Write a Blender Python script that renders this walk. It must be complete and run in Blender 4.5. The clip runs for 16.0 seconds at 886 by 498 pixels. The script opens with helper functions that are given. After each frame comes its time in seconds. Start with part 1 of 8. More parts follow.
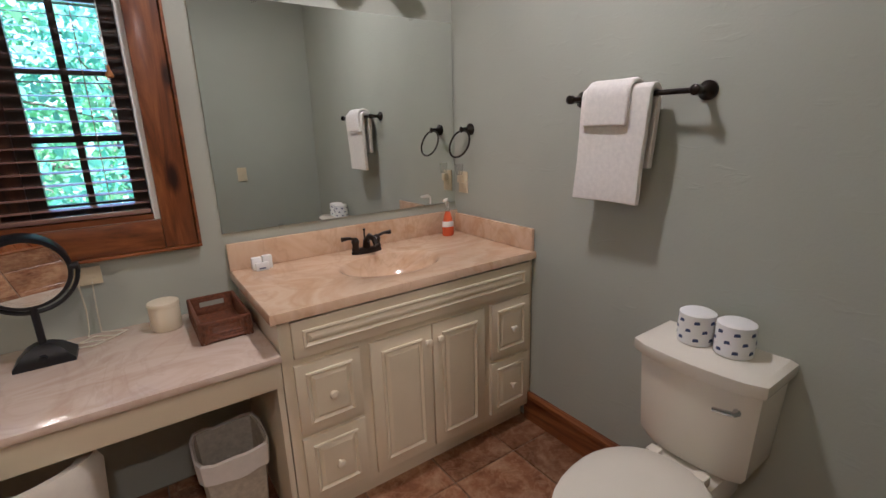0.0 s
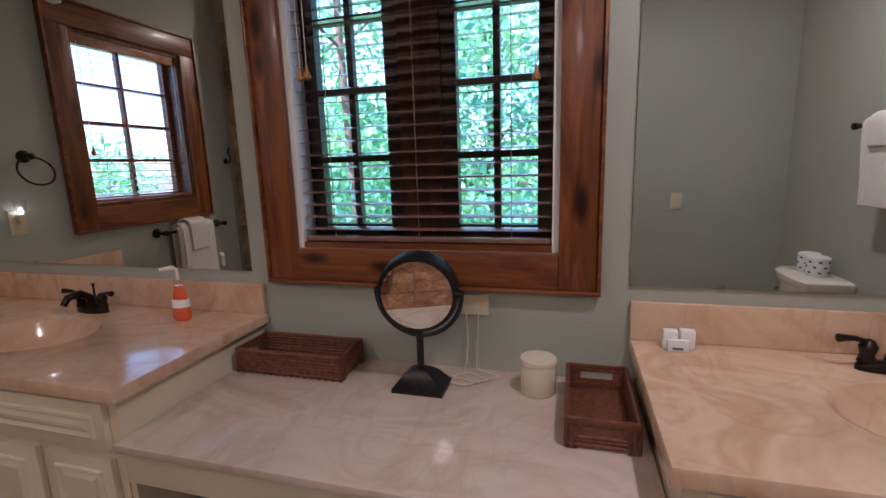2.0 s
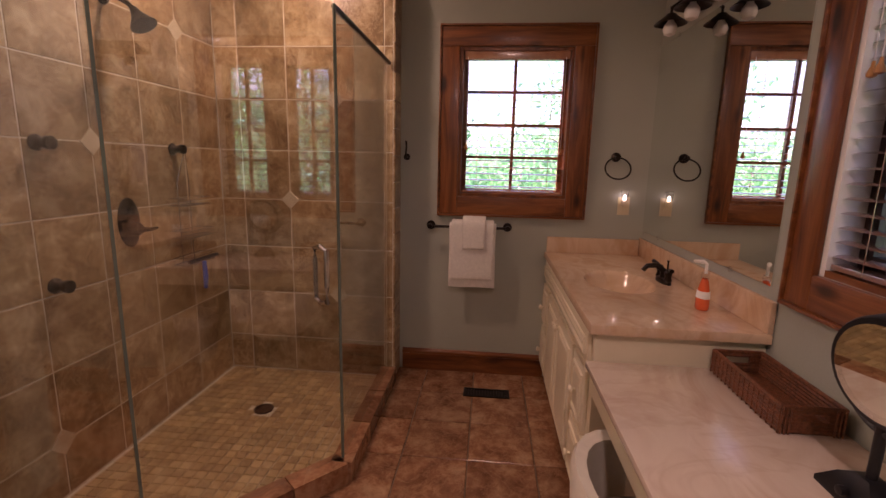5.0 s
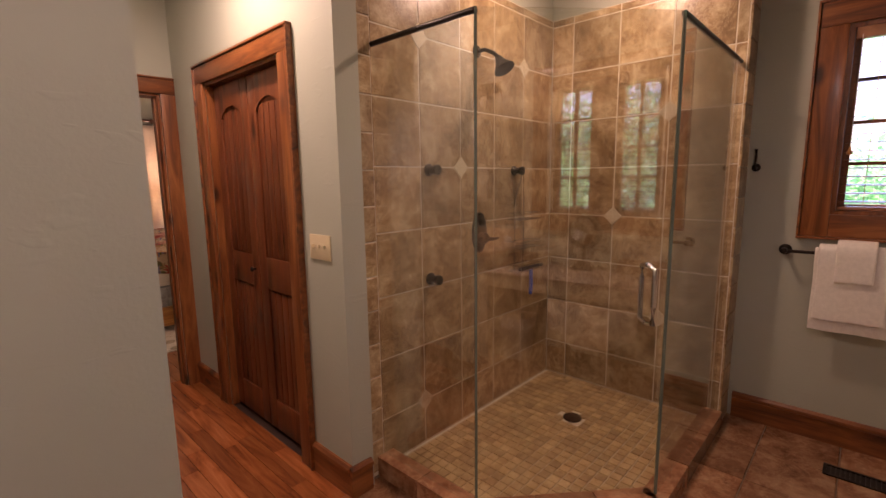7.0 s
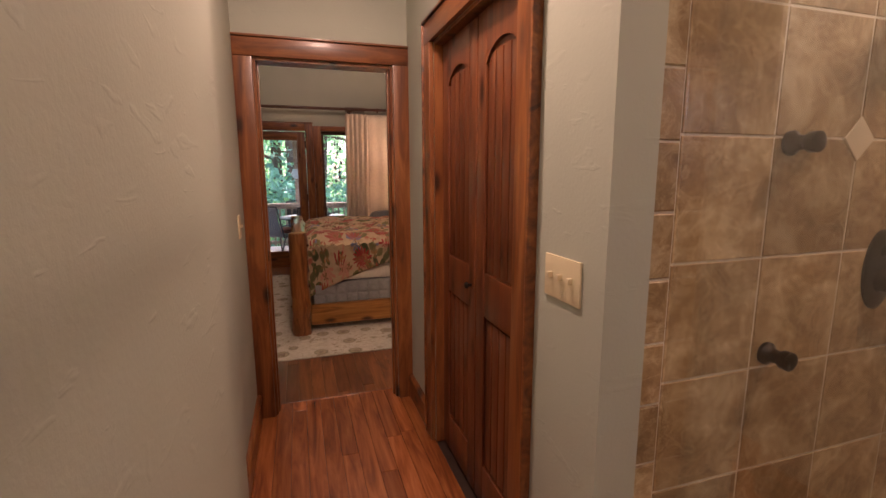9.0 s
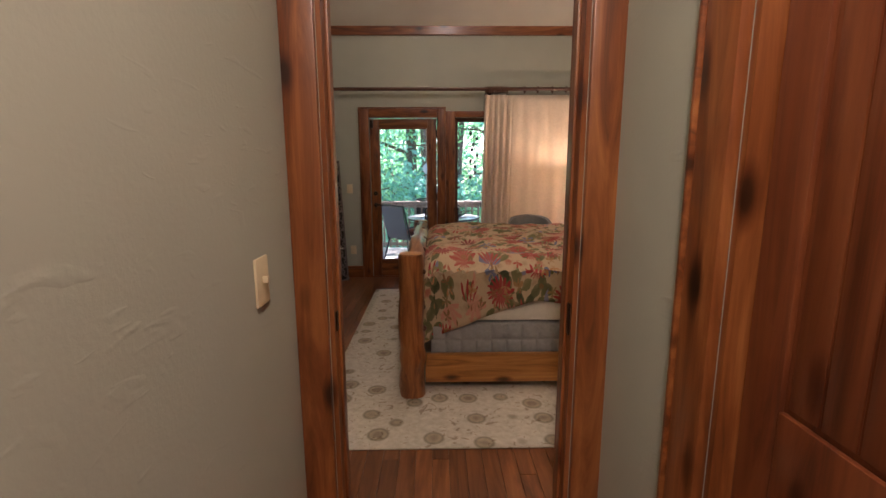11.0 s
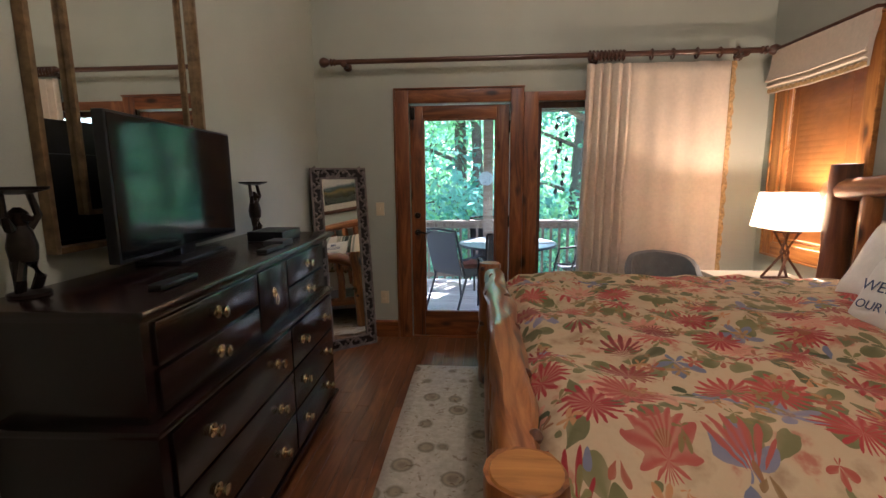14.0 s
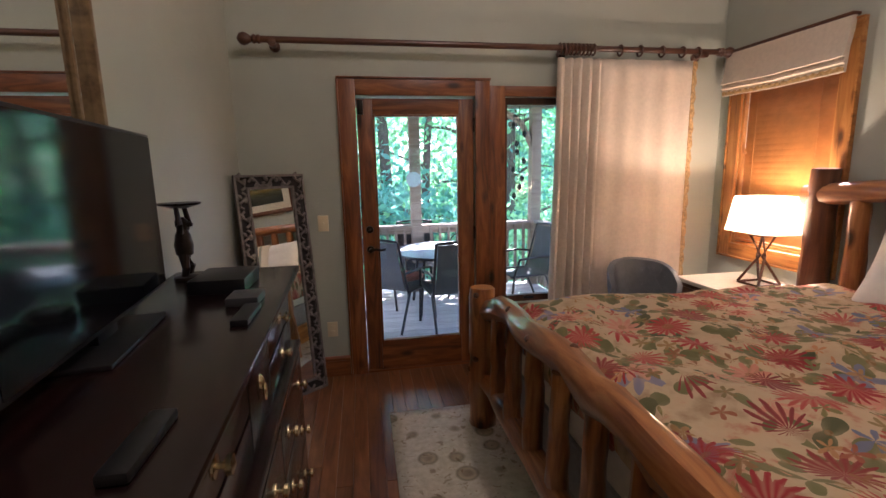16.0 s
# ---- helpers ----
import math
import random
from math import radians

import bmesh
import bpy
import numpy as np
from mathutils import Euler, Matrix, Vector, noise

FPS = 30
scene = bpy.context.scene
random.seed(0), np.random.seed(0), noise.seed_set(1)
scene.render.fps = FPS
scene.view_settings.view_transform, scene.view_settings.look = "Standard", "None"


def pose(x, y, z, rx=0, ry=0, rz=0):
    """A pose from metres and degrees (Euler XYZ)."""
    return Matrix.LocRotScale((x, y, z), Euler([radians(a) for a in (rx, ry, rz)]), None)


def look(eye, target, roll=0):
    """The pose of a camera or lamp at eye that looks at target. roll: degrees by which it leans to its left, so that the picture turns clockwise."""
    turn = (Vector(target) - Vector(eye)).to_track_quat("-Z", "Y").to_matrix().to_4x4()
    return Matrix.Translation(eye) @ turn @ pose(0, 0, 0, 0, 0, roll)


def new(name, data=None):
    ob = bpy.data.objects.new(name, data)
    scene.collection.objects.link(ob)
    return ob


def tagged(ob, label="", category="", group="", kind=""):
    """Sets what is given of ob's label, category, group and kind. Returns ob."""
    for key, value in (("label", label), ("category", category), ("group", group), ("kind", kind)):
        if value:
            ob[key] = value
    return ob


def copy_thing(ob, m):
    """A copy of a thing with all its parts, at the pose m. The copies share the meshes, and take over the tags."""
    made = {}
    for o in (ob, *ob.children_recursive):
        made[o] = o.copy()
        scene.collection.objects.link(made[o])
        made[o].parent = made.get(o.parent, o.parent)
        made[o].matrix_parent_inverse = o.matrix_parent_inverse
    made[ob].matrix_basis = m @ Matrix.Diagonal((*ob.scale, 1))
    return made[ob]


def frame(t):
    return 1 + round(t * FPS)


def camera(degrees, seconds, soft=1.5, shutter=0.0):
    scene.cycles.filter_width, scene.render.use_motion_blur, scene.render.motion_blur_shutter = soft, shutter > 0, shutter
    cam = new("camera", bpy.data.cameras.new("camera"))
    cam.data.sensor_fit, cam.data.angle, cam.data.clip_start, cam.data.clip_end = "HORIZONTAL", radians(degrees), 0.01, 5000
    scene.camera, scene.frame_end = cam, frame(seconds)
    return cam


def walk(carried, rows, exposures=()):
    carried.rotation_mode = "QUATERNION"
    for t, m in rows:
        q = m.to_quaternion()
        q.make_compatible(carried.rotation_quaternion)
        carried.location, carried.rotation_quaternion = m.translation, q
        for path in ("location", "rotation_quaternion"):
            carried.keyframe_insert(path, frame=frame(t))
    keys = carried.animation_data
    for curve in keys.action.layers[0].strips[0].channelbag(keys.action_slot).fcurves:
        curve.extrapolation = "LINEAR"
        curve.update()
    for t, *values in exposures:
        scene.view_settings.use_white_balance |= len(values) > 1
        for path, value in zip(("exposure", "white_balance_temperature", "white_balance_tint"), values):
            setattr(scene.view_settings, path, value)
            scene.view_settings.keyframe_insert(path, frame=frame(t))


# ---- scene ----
cam = camera(88.3, 16.0)
PATH = [
    (0, (0.379, -0.171, 1.458), (1.477, 1.419, 0.944), -1.7),
    (0.5, (0.437, -0.085, 1.451), (1.23, 1.686, 0.966), -1.5),
    (1, (0.457, 0.084, 1.448), (0.943, 1.971, 0.997), -1.5),
    (1.5, (0.47, 0.285, 1.452), (0.489, 2.239, 1.029), -1.6),
    (2, (0.51, 0.468, 1.428), (-0.028, 2.359, 1.062), -1.8),
    (2.5, (0.453, 0.619, 1.418), (-0.587, 2.294, 1.079), -1.1),
    (3, (0.41, 0.733, 1.434), (-1.046, 2.055, 1.07), 0.0),
    (3.5, (0.499, 0.833, 1.418), (-1.263, 1.704, 1.049), 1.1),
    (4, (0.677, 0.841, 1.44), (-1.22, 1.341, 1.053), 1.8),
    (4.5, (0.882, 0.831, 1.452), (-1.07, 1.041, 1.072), 1.7),
    (5, (1.039, 0.866, 1.458), (-0.918, 0.677, 1.092), 1.3),
    (5.2, (1.091, 0.869, 1.46), (-0.844, 0.515, 1.101), 1.3),
    (7.3, (1.102, 0.757, 1.453), (-0.276, -0.661, 1.152), 0.0),
    (7.5, (1.076, 0.66, 1.438), (-0.261, -0.796, 1.133), 0.7),
    (8, (0.954, 0.489, 1.427), (-0.202, -1.114, 1.117), 0.4),
    (8.5, (0.771, 0.252, 1.429), (-0.138, -1.499, 1.1), 0.4),
    (9, (0.626, 0.007, 1.433), (0.033, -1.874, 1.103), -0.2),
    (9.5, (0.541, -0.318, 1.427), (0.194, -2.255, 1.071), -1.9),
    (9.7, (0.504, -0.459, 1.413), (0.248, -2.409, 1.05), -1.6),
    (11.8, (0.498, -1.97, 1.443), (0.496, -3.945, 1.124), -0.4),
    (12, (0.499, -2.113, 1.431), (0.507, -4.091, 1.135), -0.6),
    (12.5, (0.526, -2.471, 1.428), (0.566, -4.447, 1.125), -0.9),
    (13, (0.558, -2.8, 1.423), (0.716, -4.769, 1.11), 0.1),
    (13.5, (0.618, -3.099, 1.419), (0.808, -5.066, 1.106), 0.2),
    (14, (0.738, -3.373, 1.441), (0.894, -5.343, 1.131), -0.5),
    (14.5, (0.897, -3.629, 1.447), (1.024, -5.602, 1.15), 0.3),
    (15, (1.058, -3.86, 1.49), (1.09, -5.836, 1.179), 0.1),
    (15.5, (1.231, -3.96, 1.526), (1.02, -5.921, 1.196), -0.7),
    (16, (1.328, -3.974, 1.533), (0.986, -5.914, 1.193), -1.1),
]
walk(cam, [(t, look(eye, target, roll)) for t, eye, target, roll in PATH],
     [(0, 2.37, 5300, 24), (1.5, 2.2, 5350, 33), (2.5, 1.95, 5250, 29), (3.5, 1.85, 5300, 32), (5.0, 2.1, 6800, 55), (8.0, 2.4, 6900, 46), (9.7, 2.4, 6850, 46), (12.0, 2.75, 5650, 20), (16.0, 2.8, 5650, 30)])

# ---- world, sun, large lights ----
world = bpy.data.worlds.new("sky")
scene.world = world
world.use_nodes = True
wn = world.node_tree.nodes
sky = wn.new("ShaderNodeTexSky")
sky.sky_type = "NISHITA"
sky.sun_disc = False
sky.sun_elevation, sky.sun_rotation = radians(52), radians(150)
world.node_tree.links.new(sky.outputs[0], wn["Background"].inputs[0])
wn["Background"].inputs[1].default_value = 0.15


BATH, HALL = Vector((0, 0, 0)), Vector((0.416, 0.124, 0))   # where the two wings of the plan are measured from
origin = [BATH]


def lamp(name, kind, energy, colour, place, size=0.1, target=None, size_y=None):
    data = bpy.data.lights.new(name, kind)
    data.energy, data.color = energy, colour
    ob = new(name, data)
    if kind == "AREA":
        data.size = size
        if size_y:
            data.shape, data.size_y = "RECTANGLE", size_y
    elif kind == "SUN":
        data.angle = radians(size)
    else:
        data.shadow_soft_size = size
    place = Vector(place) + origin[0]
    ob.matrix_world = look(place, Vector(target) + origin[0]) if target else pose(*place)
    return ob


lamp("sun", "SUN", 5.0, (1, 0.95, 0.86), (-6, -14, 16), 0.5, (-6 + 3.1, -14 + 5.4, 16 - 8))

# ---- materials ----
def mat(name, rough=0.5, metal=0.0):
    m = bpy.data.materials.new(name)
    m.use_nodes = True
    b = m.node_tree.nodes["Principled BSDF"]
    b.inputs["Roughness"].default_value, b.inputs["Metallic"].default_value = rough, metal
    return m, m.node_tree, b


def node(nt, kind, **inputs):
    n = nt.nodes.new(kind)
    for k, v in inputs.items():
        n.inputs[k.replace("_", " ")].default_value = v
    return n


def coords(nt, scale=(1, 1, 1), turn=(0, 0, 0), random_shift=0.0):
    tc = nt.nodes.new("ShaderNodeTexCoord")
    mp = nt.nodes.new("ShaderNodeMapping")
    mp.inputs["Scale"].default_value = scale
    mp.inputs["Rotation"].default_value = [radians(a) for a in turn]
    nt.links.new(tc.outputs["Object"], mp.inputs["Vector"])
    if random_shift:
        info = nt.nodes.new("ShaderNodeObjectInfo")
        mul = nt.nodes.new("ShaderNodeVectorMath")
        mul.operation = "SCALE"
        mul.inputs[0].default_value = (random_shift, random_shift * 1.7, random_shift * 0.6)
        nt.links.new(info.outputs["Random"], mul.inputs["Scale"])
        nt.links.new(mul.outputs[0], mp.inputs["Location"])
    return mp.outputs[0]


def ramp(nt, fac, stops):
    r = nt.nodes.new("ShaderNodeValToRGB")
    while len(r.color_ramp.elements) < len(stops):
        r.color_ramp.elements.new(0.5)
    for e, (p, c) in zip(r.color_ramp.elements, stops):
        e.position, e.color = p, (*c, 1) if len(c) == 3 else c
    nt.links.new(fac, r.inputs[0])
    return r.outputs[0]


def noise_tex(nt, vec, scale, detail=4.0, distortion=0.0, rough=0.55):
    n = node(nt, "ShaderNodeTexNoise", Scale=scale, Detail=detail, Distortion=distortion, Roughness=rough)
    nt.links.new(vec, n.inputs["Vector"])
    return n.outputs["Fac"]


def mix(nt, fac, a, b, mode="MIX"):
    m = nt.nodes.new("ShaderNodeMix")
    m.data_type, m.blend_type = "RGBA", mode
    for sock, v in ((m.inputs[0], fac), (m.inputs[6], a), (m.inputs[7], b)):
        if isinstance(v, (int, float)):
            sock.default_value = v
        elif isinstance(v, tuple):
            sock.default_value = (*v, 1)
        else:
            nt.links.new(v, sock)
    return m.outputs[2]


def maths(nt, op, a, b=0.0):
    m = nt.nodes.new("ShaderNodeMath")
    m.operation = op
    for sock, v in ((m.inputs[0], a), (m.inputs[1], b)):
        if isinstance(v, (int, float)):
            sock.default_value = v
        else:
            nt.links.new(v, sock)
    return m.outputs[0]


def bump(nt, bsdf, height, strength=0.2, distance=0.005):
    b = node(nt, "ShaderNodeBump", Strength=strength, Distance=distance)
    nt.links.new(height, b.inputs["Height"])
    nt.links.new(b.outputs[0], bsdf.inputs["Normal"])


def base(nt, bsdf, colour):
    nt.links.new(colour, bsdf.inputs["Base Color"])


def plain(name, colour, rough=0.5, metal=0.0, vary=0.12, scale=18, bumpy=0.05, random_tint=0.0):
    m, nt, b = mat(name, rough, metal)
    v = coords(nt)
    f = noise_tex(nt, v, scale, 5)
    lo = tuple(c * (1 - vary) for c in colour)
    hi = tuple(min(1, c * (1 + vary)) for c in colour)
    c = ramp(nt, f, [(0.3, lo), (0.7, hi)])
    if random_tint:
        info = nt.nodes.new("ShaderNodeObjectInfo")
        k = maths(nt, "ADD", maths(nt, "MULTIPLY", info.outputs["Random"], 2 * random_tint), 1 - random_tint)
        hs = node(nt, "ShaderNodeHueSaturation")
        nt.links.new(k, hs.inputs["Value"])
        nt.links.new(c, hs.inputs["Color"])
        c = hs.outputs[0]
    base(nt, b, c)
    if bumpy:
        bump(nt, b, noise_tex(nt, v, scale * 6, 3), bumpy, 0.003)
    return m


def paint(name, colour):
    """Wall paint on roller-textured plaster, with broad unevenness and a few trowel nicks."""
    m, nt, b = mat(name, 0.62)
    v = coords(nt)
    broad = noise_tex(nt, v, 1.3, 3)
    c = ramp(nt, broad, [(0.3, tuple(k * 0.93 for k in colour)), (0.7, tuple(k * 1.05 for k in colour))])
    base(nt, b, c)
    fine = noise_tex(nt, v, 90, 4)
    nick = ramp(nt, noise_tex(nt, coords(nt, (1, 1, 3)), 7, 2, 1.0), [(0.62, (0, 0, 0)), (0.7, (1, 1, 1))])
    bump(nt, b, maths(nt, "ADD", fine, nick), 0.18, 0.003)
    return m


def wood(name, dark, mid, light, axis, rough=0.38, knots=True, scale=1.0, shift=0.0, coat=0.0):
    """Long grain along one axis, with darker streaks and knots."""
    m, nt, b = mat(name, rough)
    s = [9 * scale] * 3
    s["xyz".index(axis)] = 0.9 * scale
    v = coords(nt, s, random_shift=shift)
    g = noise_tex(nt, v, 1.6, 6, 1.4, 0.62)
    c = ramp(nt, g, [(0.28, dark), (0.48, mid), (0.72, light)])
    s2 = [70 * scale] * 3
    s2["xyz".index(axis)] = 2.5 * scale
    fib = noise_tex(nt, coords(nt, s2, random_shift=shift), 1.0, 4)
    c = mix(nt, 0.35, c, ramp(nt, fib, [(0.35, (0.55, 0.5, 0.45)), (0.65, (1, 1, 1))]), "MULTIPLY")
    if knots:
        s3 = [8.0 * scale] * 3
        s3["xyz".index(axis)] = 3.2 * scale
        vo = node(nt, "ShaderNodeTexVoronoi", Scale=1.0, Randomness=1.0)
        nt.links.new(coords(nt, s3, random_shift=shift), vo.inputs["Vector"])
        k = ramp(nt, vo.outputs["Distance"], [(0.0, (0, 0, 0)), (0.1, (0.06, 0.04, 0.03)), (0.15, (0.4, 0.3, 0.25)), (0.24, (1, 1, 1))])
        c = mix(nt, 0.9, c, k, "MULTIPLY")
    if shift:
        info = nt.nodes.new("ShaderNodeObjectInfo")
        hs = node(nt, "ShaderNodeHueSaturation")
        nt.links.new(maths(nt, "ADD", maths(nt, "MULTIPLY", info.outputs["Random"], 0.5), 0.75), hs.inputs["Value"])
        nt.links.new(c, hs.inputs["Color"])
        c = hs.outputs[0]
    base(nt, b, c)
    b.inputs["Coat Weight"].default_value = coat
    b.inputs["Coat Roughness"].default_value = 0.15
    bump(nt, b, fib, 0.12, 0.002)
    return m


def marble(name, light, mid, vein):
    m, nt, b = mat(name, 0.16)
    v = coords(nt, (1, 1.6, 1))
    f = noise_tex(nt, v, 2.2, 4, 1.5)
    c = ramp(nt, f, [(0.3, mid), (0.5, light), (0.62, mid), (0.75, light)])
    f2 = noise_tex(nt, coords(nt, (1.4, 1, 1)), 1.7, 4, 3.0)
    c = mix(nt, ramp(nt, f2, [(0.5, (0, 0, 0)), (0.54, (0.2,) * 3), (0.6, (0, 0, 0))]), c, vein)
    base(nt, b, c)
    b.inputs["Coat Weight"].default_value = 0.3
    return m


def stone_tile(name, a, b_, c_, rough=0.35, scale=5.0, island=False):
    """Mottled tile; every tile takes its own cut of the stone and its own shade."""
    m, nt, b = mat(name, rough)
    v = coords(nt, random_shift=9.0)
    f = noise_tex(nt, v, scale, 8, 0.35, 0.66)
    col = ramp(nt, f, [(0.34, a), (0.5, b_), (0.65, c_)])
    cloud = noise_tex(nt, v, scale * 2.6, 7, 1.2, 0.72)
    col = mix(nt, 0.28, col, ramp(nt, cloud, [(0.38, a), (0.52, b_), (0.6, c_)]))
    vein = noise_tex(nt, v, scale * 0.8, 6, 2.2, 0.6)
    col = mix(nt, ramp(nt, vein, [(0.49, (0, 0, 0)), (0.515, (0.35,) * 3), (0.54, (0, 0, 0))]), col, c_)
    if island:
        rnd = nt.nodes.new("ShaderNodeNewGeometry").outputs["Random Per Island"]
    else:
        rnd = nt.nodes.new("ShaderNodeObjectInfo").outputs["Random"]
    hs = node(nt, "ShaderNodeHueSaturation")
    nt.links.new(maths(nt, "ADD", maths(nt, "MULTIPLY", rnd, 0.45), 0.78), hs.inputs["Value"])
    nt.links.new(col, hs.inputs["Color"])
    base(nt, b, hs.outputs[0])
    bump(nt, b, noise_tex(nt, v, 40, 4), 0.1, 0.002)
    return m


def glass(name, tint=(1, 1, 1), ior=1.45):
    m = bpy.data.materials.new(name)
    m.use_nodes = True
    nt = m.node_tree
    nt.nodes.clear()
    out = nt.nodes.new("ShaderNodeOutputMaterial")
    mx = nt.nodes.new("ShaderNodeMixShader")
    tr, gl = nt.nodes.new("ShaderNodeBsdfTransparent"), nt.nodes.new("ShaderNodeBsdfGlossy")
    tr.inputs[0].default_value = (*tint, 1)
    gl.inputs["Roughness"].default_value = 0.005
    lw = node(nt, "ShaderNodeLayerWeight", Blend=0.5)
    f5 = maths(nt, "POWER", lw.outputs["Facing"], 4.0)
    nt.links.new(maths(nt, "ADD", maths(nt, "MULTIPLY", f5, 0.9), (ior - 1) ** 2 / (ior + 1) ** 2 * 1.6), mx.inputs[0])
    nt.links.new(tr.outputs[0], mx.inputs[1])
    nt.links.new(gl.outputs[0], mx.inputs[2])
    nt.links.new(mx.outputs[0], out.inputs[0])
    return m


def glow(name, colour, strength):
    m, nt, b = mat(name, 0.4)
    b.inputs["Base Color"].default_value = (*colour, 1)
    b.inputs["Emission Color"].default_value = (*colour, 1)
    b.inputs["Emission Strength"].default_value = strength
    return m


def mirror_mat(name):
    m, nt, b = mat(name, 0.01, 1.0)
    b.inputs["Base Color"].default_value = (0.86, 0.89, 0.87, 1)
    return m


WALL = paint("sage_paint", (0.40, 0.415, 0.345))
CEIL = paint("ceiling_paint", (0.62, 0.61, 0.56))
PD, PM, PL = (0.06, 0.015, 0.005), (0.2, 0.06, 0.015), (0.36, 0.135, 0.038)
PINE = {a: wood("stained_pine_" + a, PD, PM, PL, a, 0.36, coat=0.15) for a in "xyz"}
DOORWOOD = wood("dark_alder", (0.05, 0.013, 0.005), (0.135, 0.036, 0.012), (0.21, 0.065, 0.02), "z", 0.34, coat=0.2)
HONEY = {a: wood("honey_pine_" + a, (0.2, 0.075, 0.015), (0.42, 0.17, 0.035), (0.55, 0.26, 0.065), a, 0.4) for a in "xyz"}
LOG = {a: wood("peeled_log_" + a, (0.09, 0.025, 0.008), (0.30, 0.10, 0.026), (0.50, 0.22, 0.07), a, 0.3, coat=0.4) for a in "xyz"}
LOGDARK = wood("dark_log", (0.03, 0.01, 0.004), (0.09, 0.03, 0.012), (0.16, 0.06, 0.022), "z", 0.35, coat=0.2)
# same oak as OAK, with the bedroom's dimmer, cooler light put into its colour
OAKDIM = wood("oak_strip_dimmed", (0.06, 0.018, 0.006), (0.17, 0.06, 0.02), (0.27, 0.105, 0.036), "y", 0.28, knots=False, shift=7.0, coat=0.3)
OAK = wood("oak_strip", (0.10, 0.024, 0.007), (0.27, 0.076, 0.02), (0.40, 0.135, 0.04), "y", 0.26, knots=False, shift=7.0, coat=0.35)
MAHOGANY = wood("dark_mahogany", (0.006, 0.0022, 0.0022), (0.011, 0.0035, 0.0035), (0.02, 0.006, 0.0055), "y", 0.26, knots=False, coat=0.4)
SLAT = plain("blind_slat_brown", (0.24, 0.13, 0.10), 0.22, vary=0.2, scale=12)
SLATRED = plain("blind_slat_cedar", (0.42, 0.19, 0.10), 0.22, vary=0.2, scale=12)
SLATHONEY = plain("blind_slat_honey", (0.42, 0.17, 0.04), 0.35, vary=0.15, scale=12)
for lacquered in (SLAT, SLATRED):
    lacquered.node_tree.nodes["Principled BSDF"].inputs["Coat Weight"].default_value = 1.0
    lacquered.node_tree.nodes["Principled BSDF"].inputs["Coat Roughness"].default_value = 0.18
    lacquered.node_tree.nodes["Principled BSDF"].inputs["Coat IOR"].default_value = 1.8
SASH = plain("dark_sash", (0.035, 0.02, 0.015), 0.4)
SASHBROWN = wood("sash_brown", (0.04, 0.012, 0.005), (0.09, 0.028, 0.01), (0.14, 0.045, 0.014), "z", 0.4, knots=False)
CREAM = plain("cream_enamel", (0.72, 0.63, 0.46), 0.36, vary=0.04, scale=6, bumpy=0.03)
IVORY = plain("ivory_plastic", (0.66, 0.56, 0.37), 0.35, vary=0.03, bumpy=0)
MARBLE = marble("cultured_marble", (0.68, 0.49, 0.33), (0.58, 0.37, 0.22), (0.36, 0.2, 0.11))
MARBLE2 = marble("desk_marble", (0.66, 0.54, 0.44), (0.57, 0.43, 0.33), (0.42, 0.28, 0.2))
PORCELAIN = plain("bisque_porcelain", (0.78, 0.73, 0.62), 0.12, vary=0.02, scale=4, bumpy=0)
BRONZE = plain("oil_rubbed_bronze", (0.025, 0.018, 0.014), 0.32, 0.7, vary=0.3)
BLACK = plain("black_metal", (0.014, 0.014, 0.016), 0.35, 0.3, vary=0.2)
CHROME = plain("brushed_chrome", (0.62, 0.62, 0.64), 0.2, 1.0, vary=0.05)
BRASS = plain("aged_brass", (0.62, 0.50, 0.30), 0.22, 1.0, vary=0.2)
TOWEL = plain("white_terry", (0.78, 0.74, 0.68), 0.95, vary=0.06, scale=60, bumpy=0.6)
PAPER = plain("white_paper", (0.8, 0.79, 0.76), 0.8, vary=0.03)
NAVY = plain("navy_print", (0.06, 0.08, 0.16), 0.8)
RATTAN = plain("rattan", (0.15, 0.05, 0.02), 0.5, vary=0.5, scale=70, bumpy=0.5)
WICKER = plain("woven_bin_cloth", (0.5, 0.45, 0.36), 0.9, vary=0.15, scale=50, bumpy=0.4)
GLASS = glass("window_glass")
SHOWERGLASS = glass("shower_glass", (0.955, 0.965, 0.955), 1.75)
MIRROR = mirror_mat("mirror")
TILE = stone_tile("shower_tile", (0.16, 0.095, 0.045), (0.33, 0.22, 0.11), (0.58, 0.46, 0.29), 0.28, 6.5)
TILELIGHT = stone_tile("diamond_tile", (0.42, 0.36, 0.26), (0.52, 0.45, 0.33), (0.6, 0.54, 0.42), 0.3)
MOSAIC = stone_tile("mosaic_tile", (0.24, 0.15, 0.065), (0.40, 0.28, 0.13), (0.52, 0.40, 0.22), 0.4, 9)
MOSAICREST = stone_tile("mosaic_tile_rest", (0.24, 0.15, 0.065), (0.40, 0.28, 0.13), (0.52, 0.40, 0.22), 0.4, 9, True)
FLOORTILE = stone_tile("floor_tile", (0.12, 0.045, 0.022), (0.26, 0.12, 0.06), (0.42, 0.25, 0.14), 0.2, 6.0)
GLASSEDGE = plain("glass_edge", (0.13, 0.17, 0.145), 0.15, vary=0.05, bumpy=0)
GROUT = plain("grout", (0.62, 0.56, 0.45), 0.85, vary=0.15, scale=30)
DARKGROUT = plain("floor_grout", (0.2, 0.13, 0.08), 0.85, vary=0.15, scale=30)
SOAP = plain("orange_soap", (0.75, 0.13, 0.04), 0.12, vary=0.05, bumpy=0)
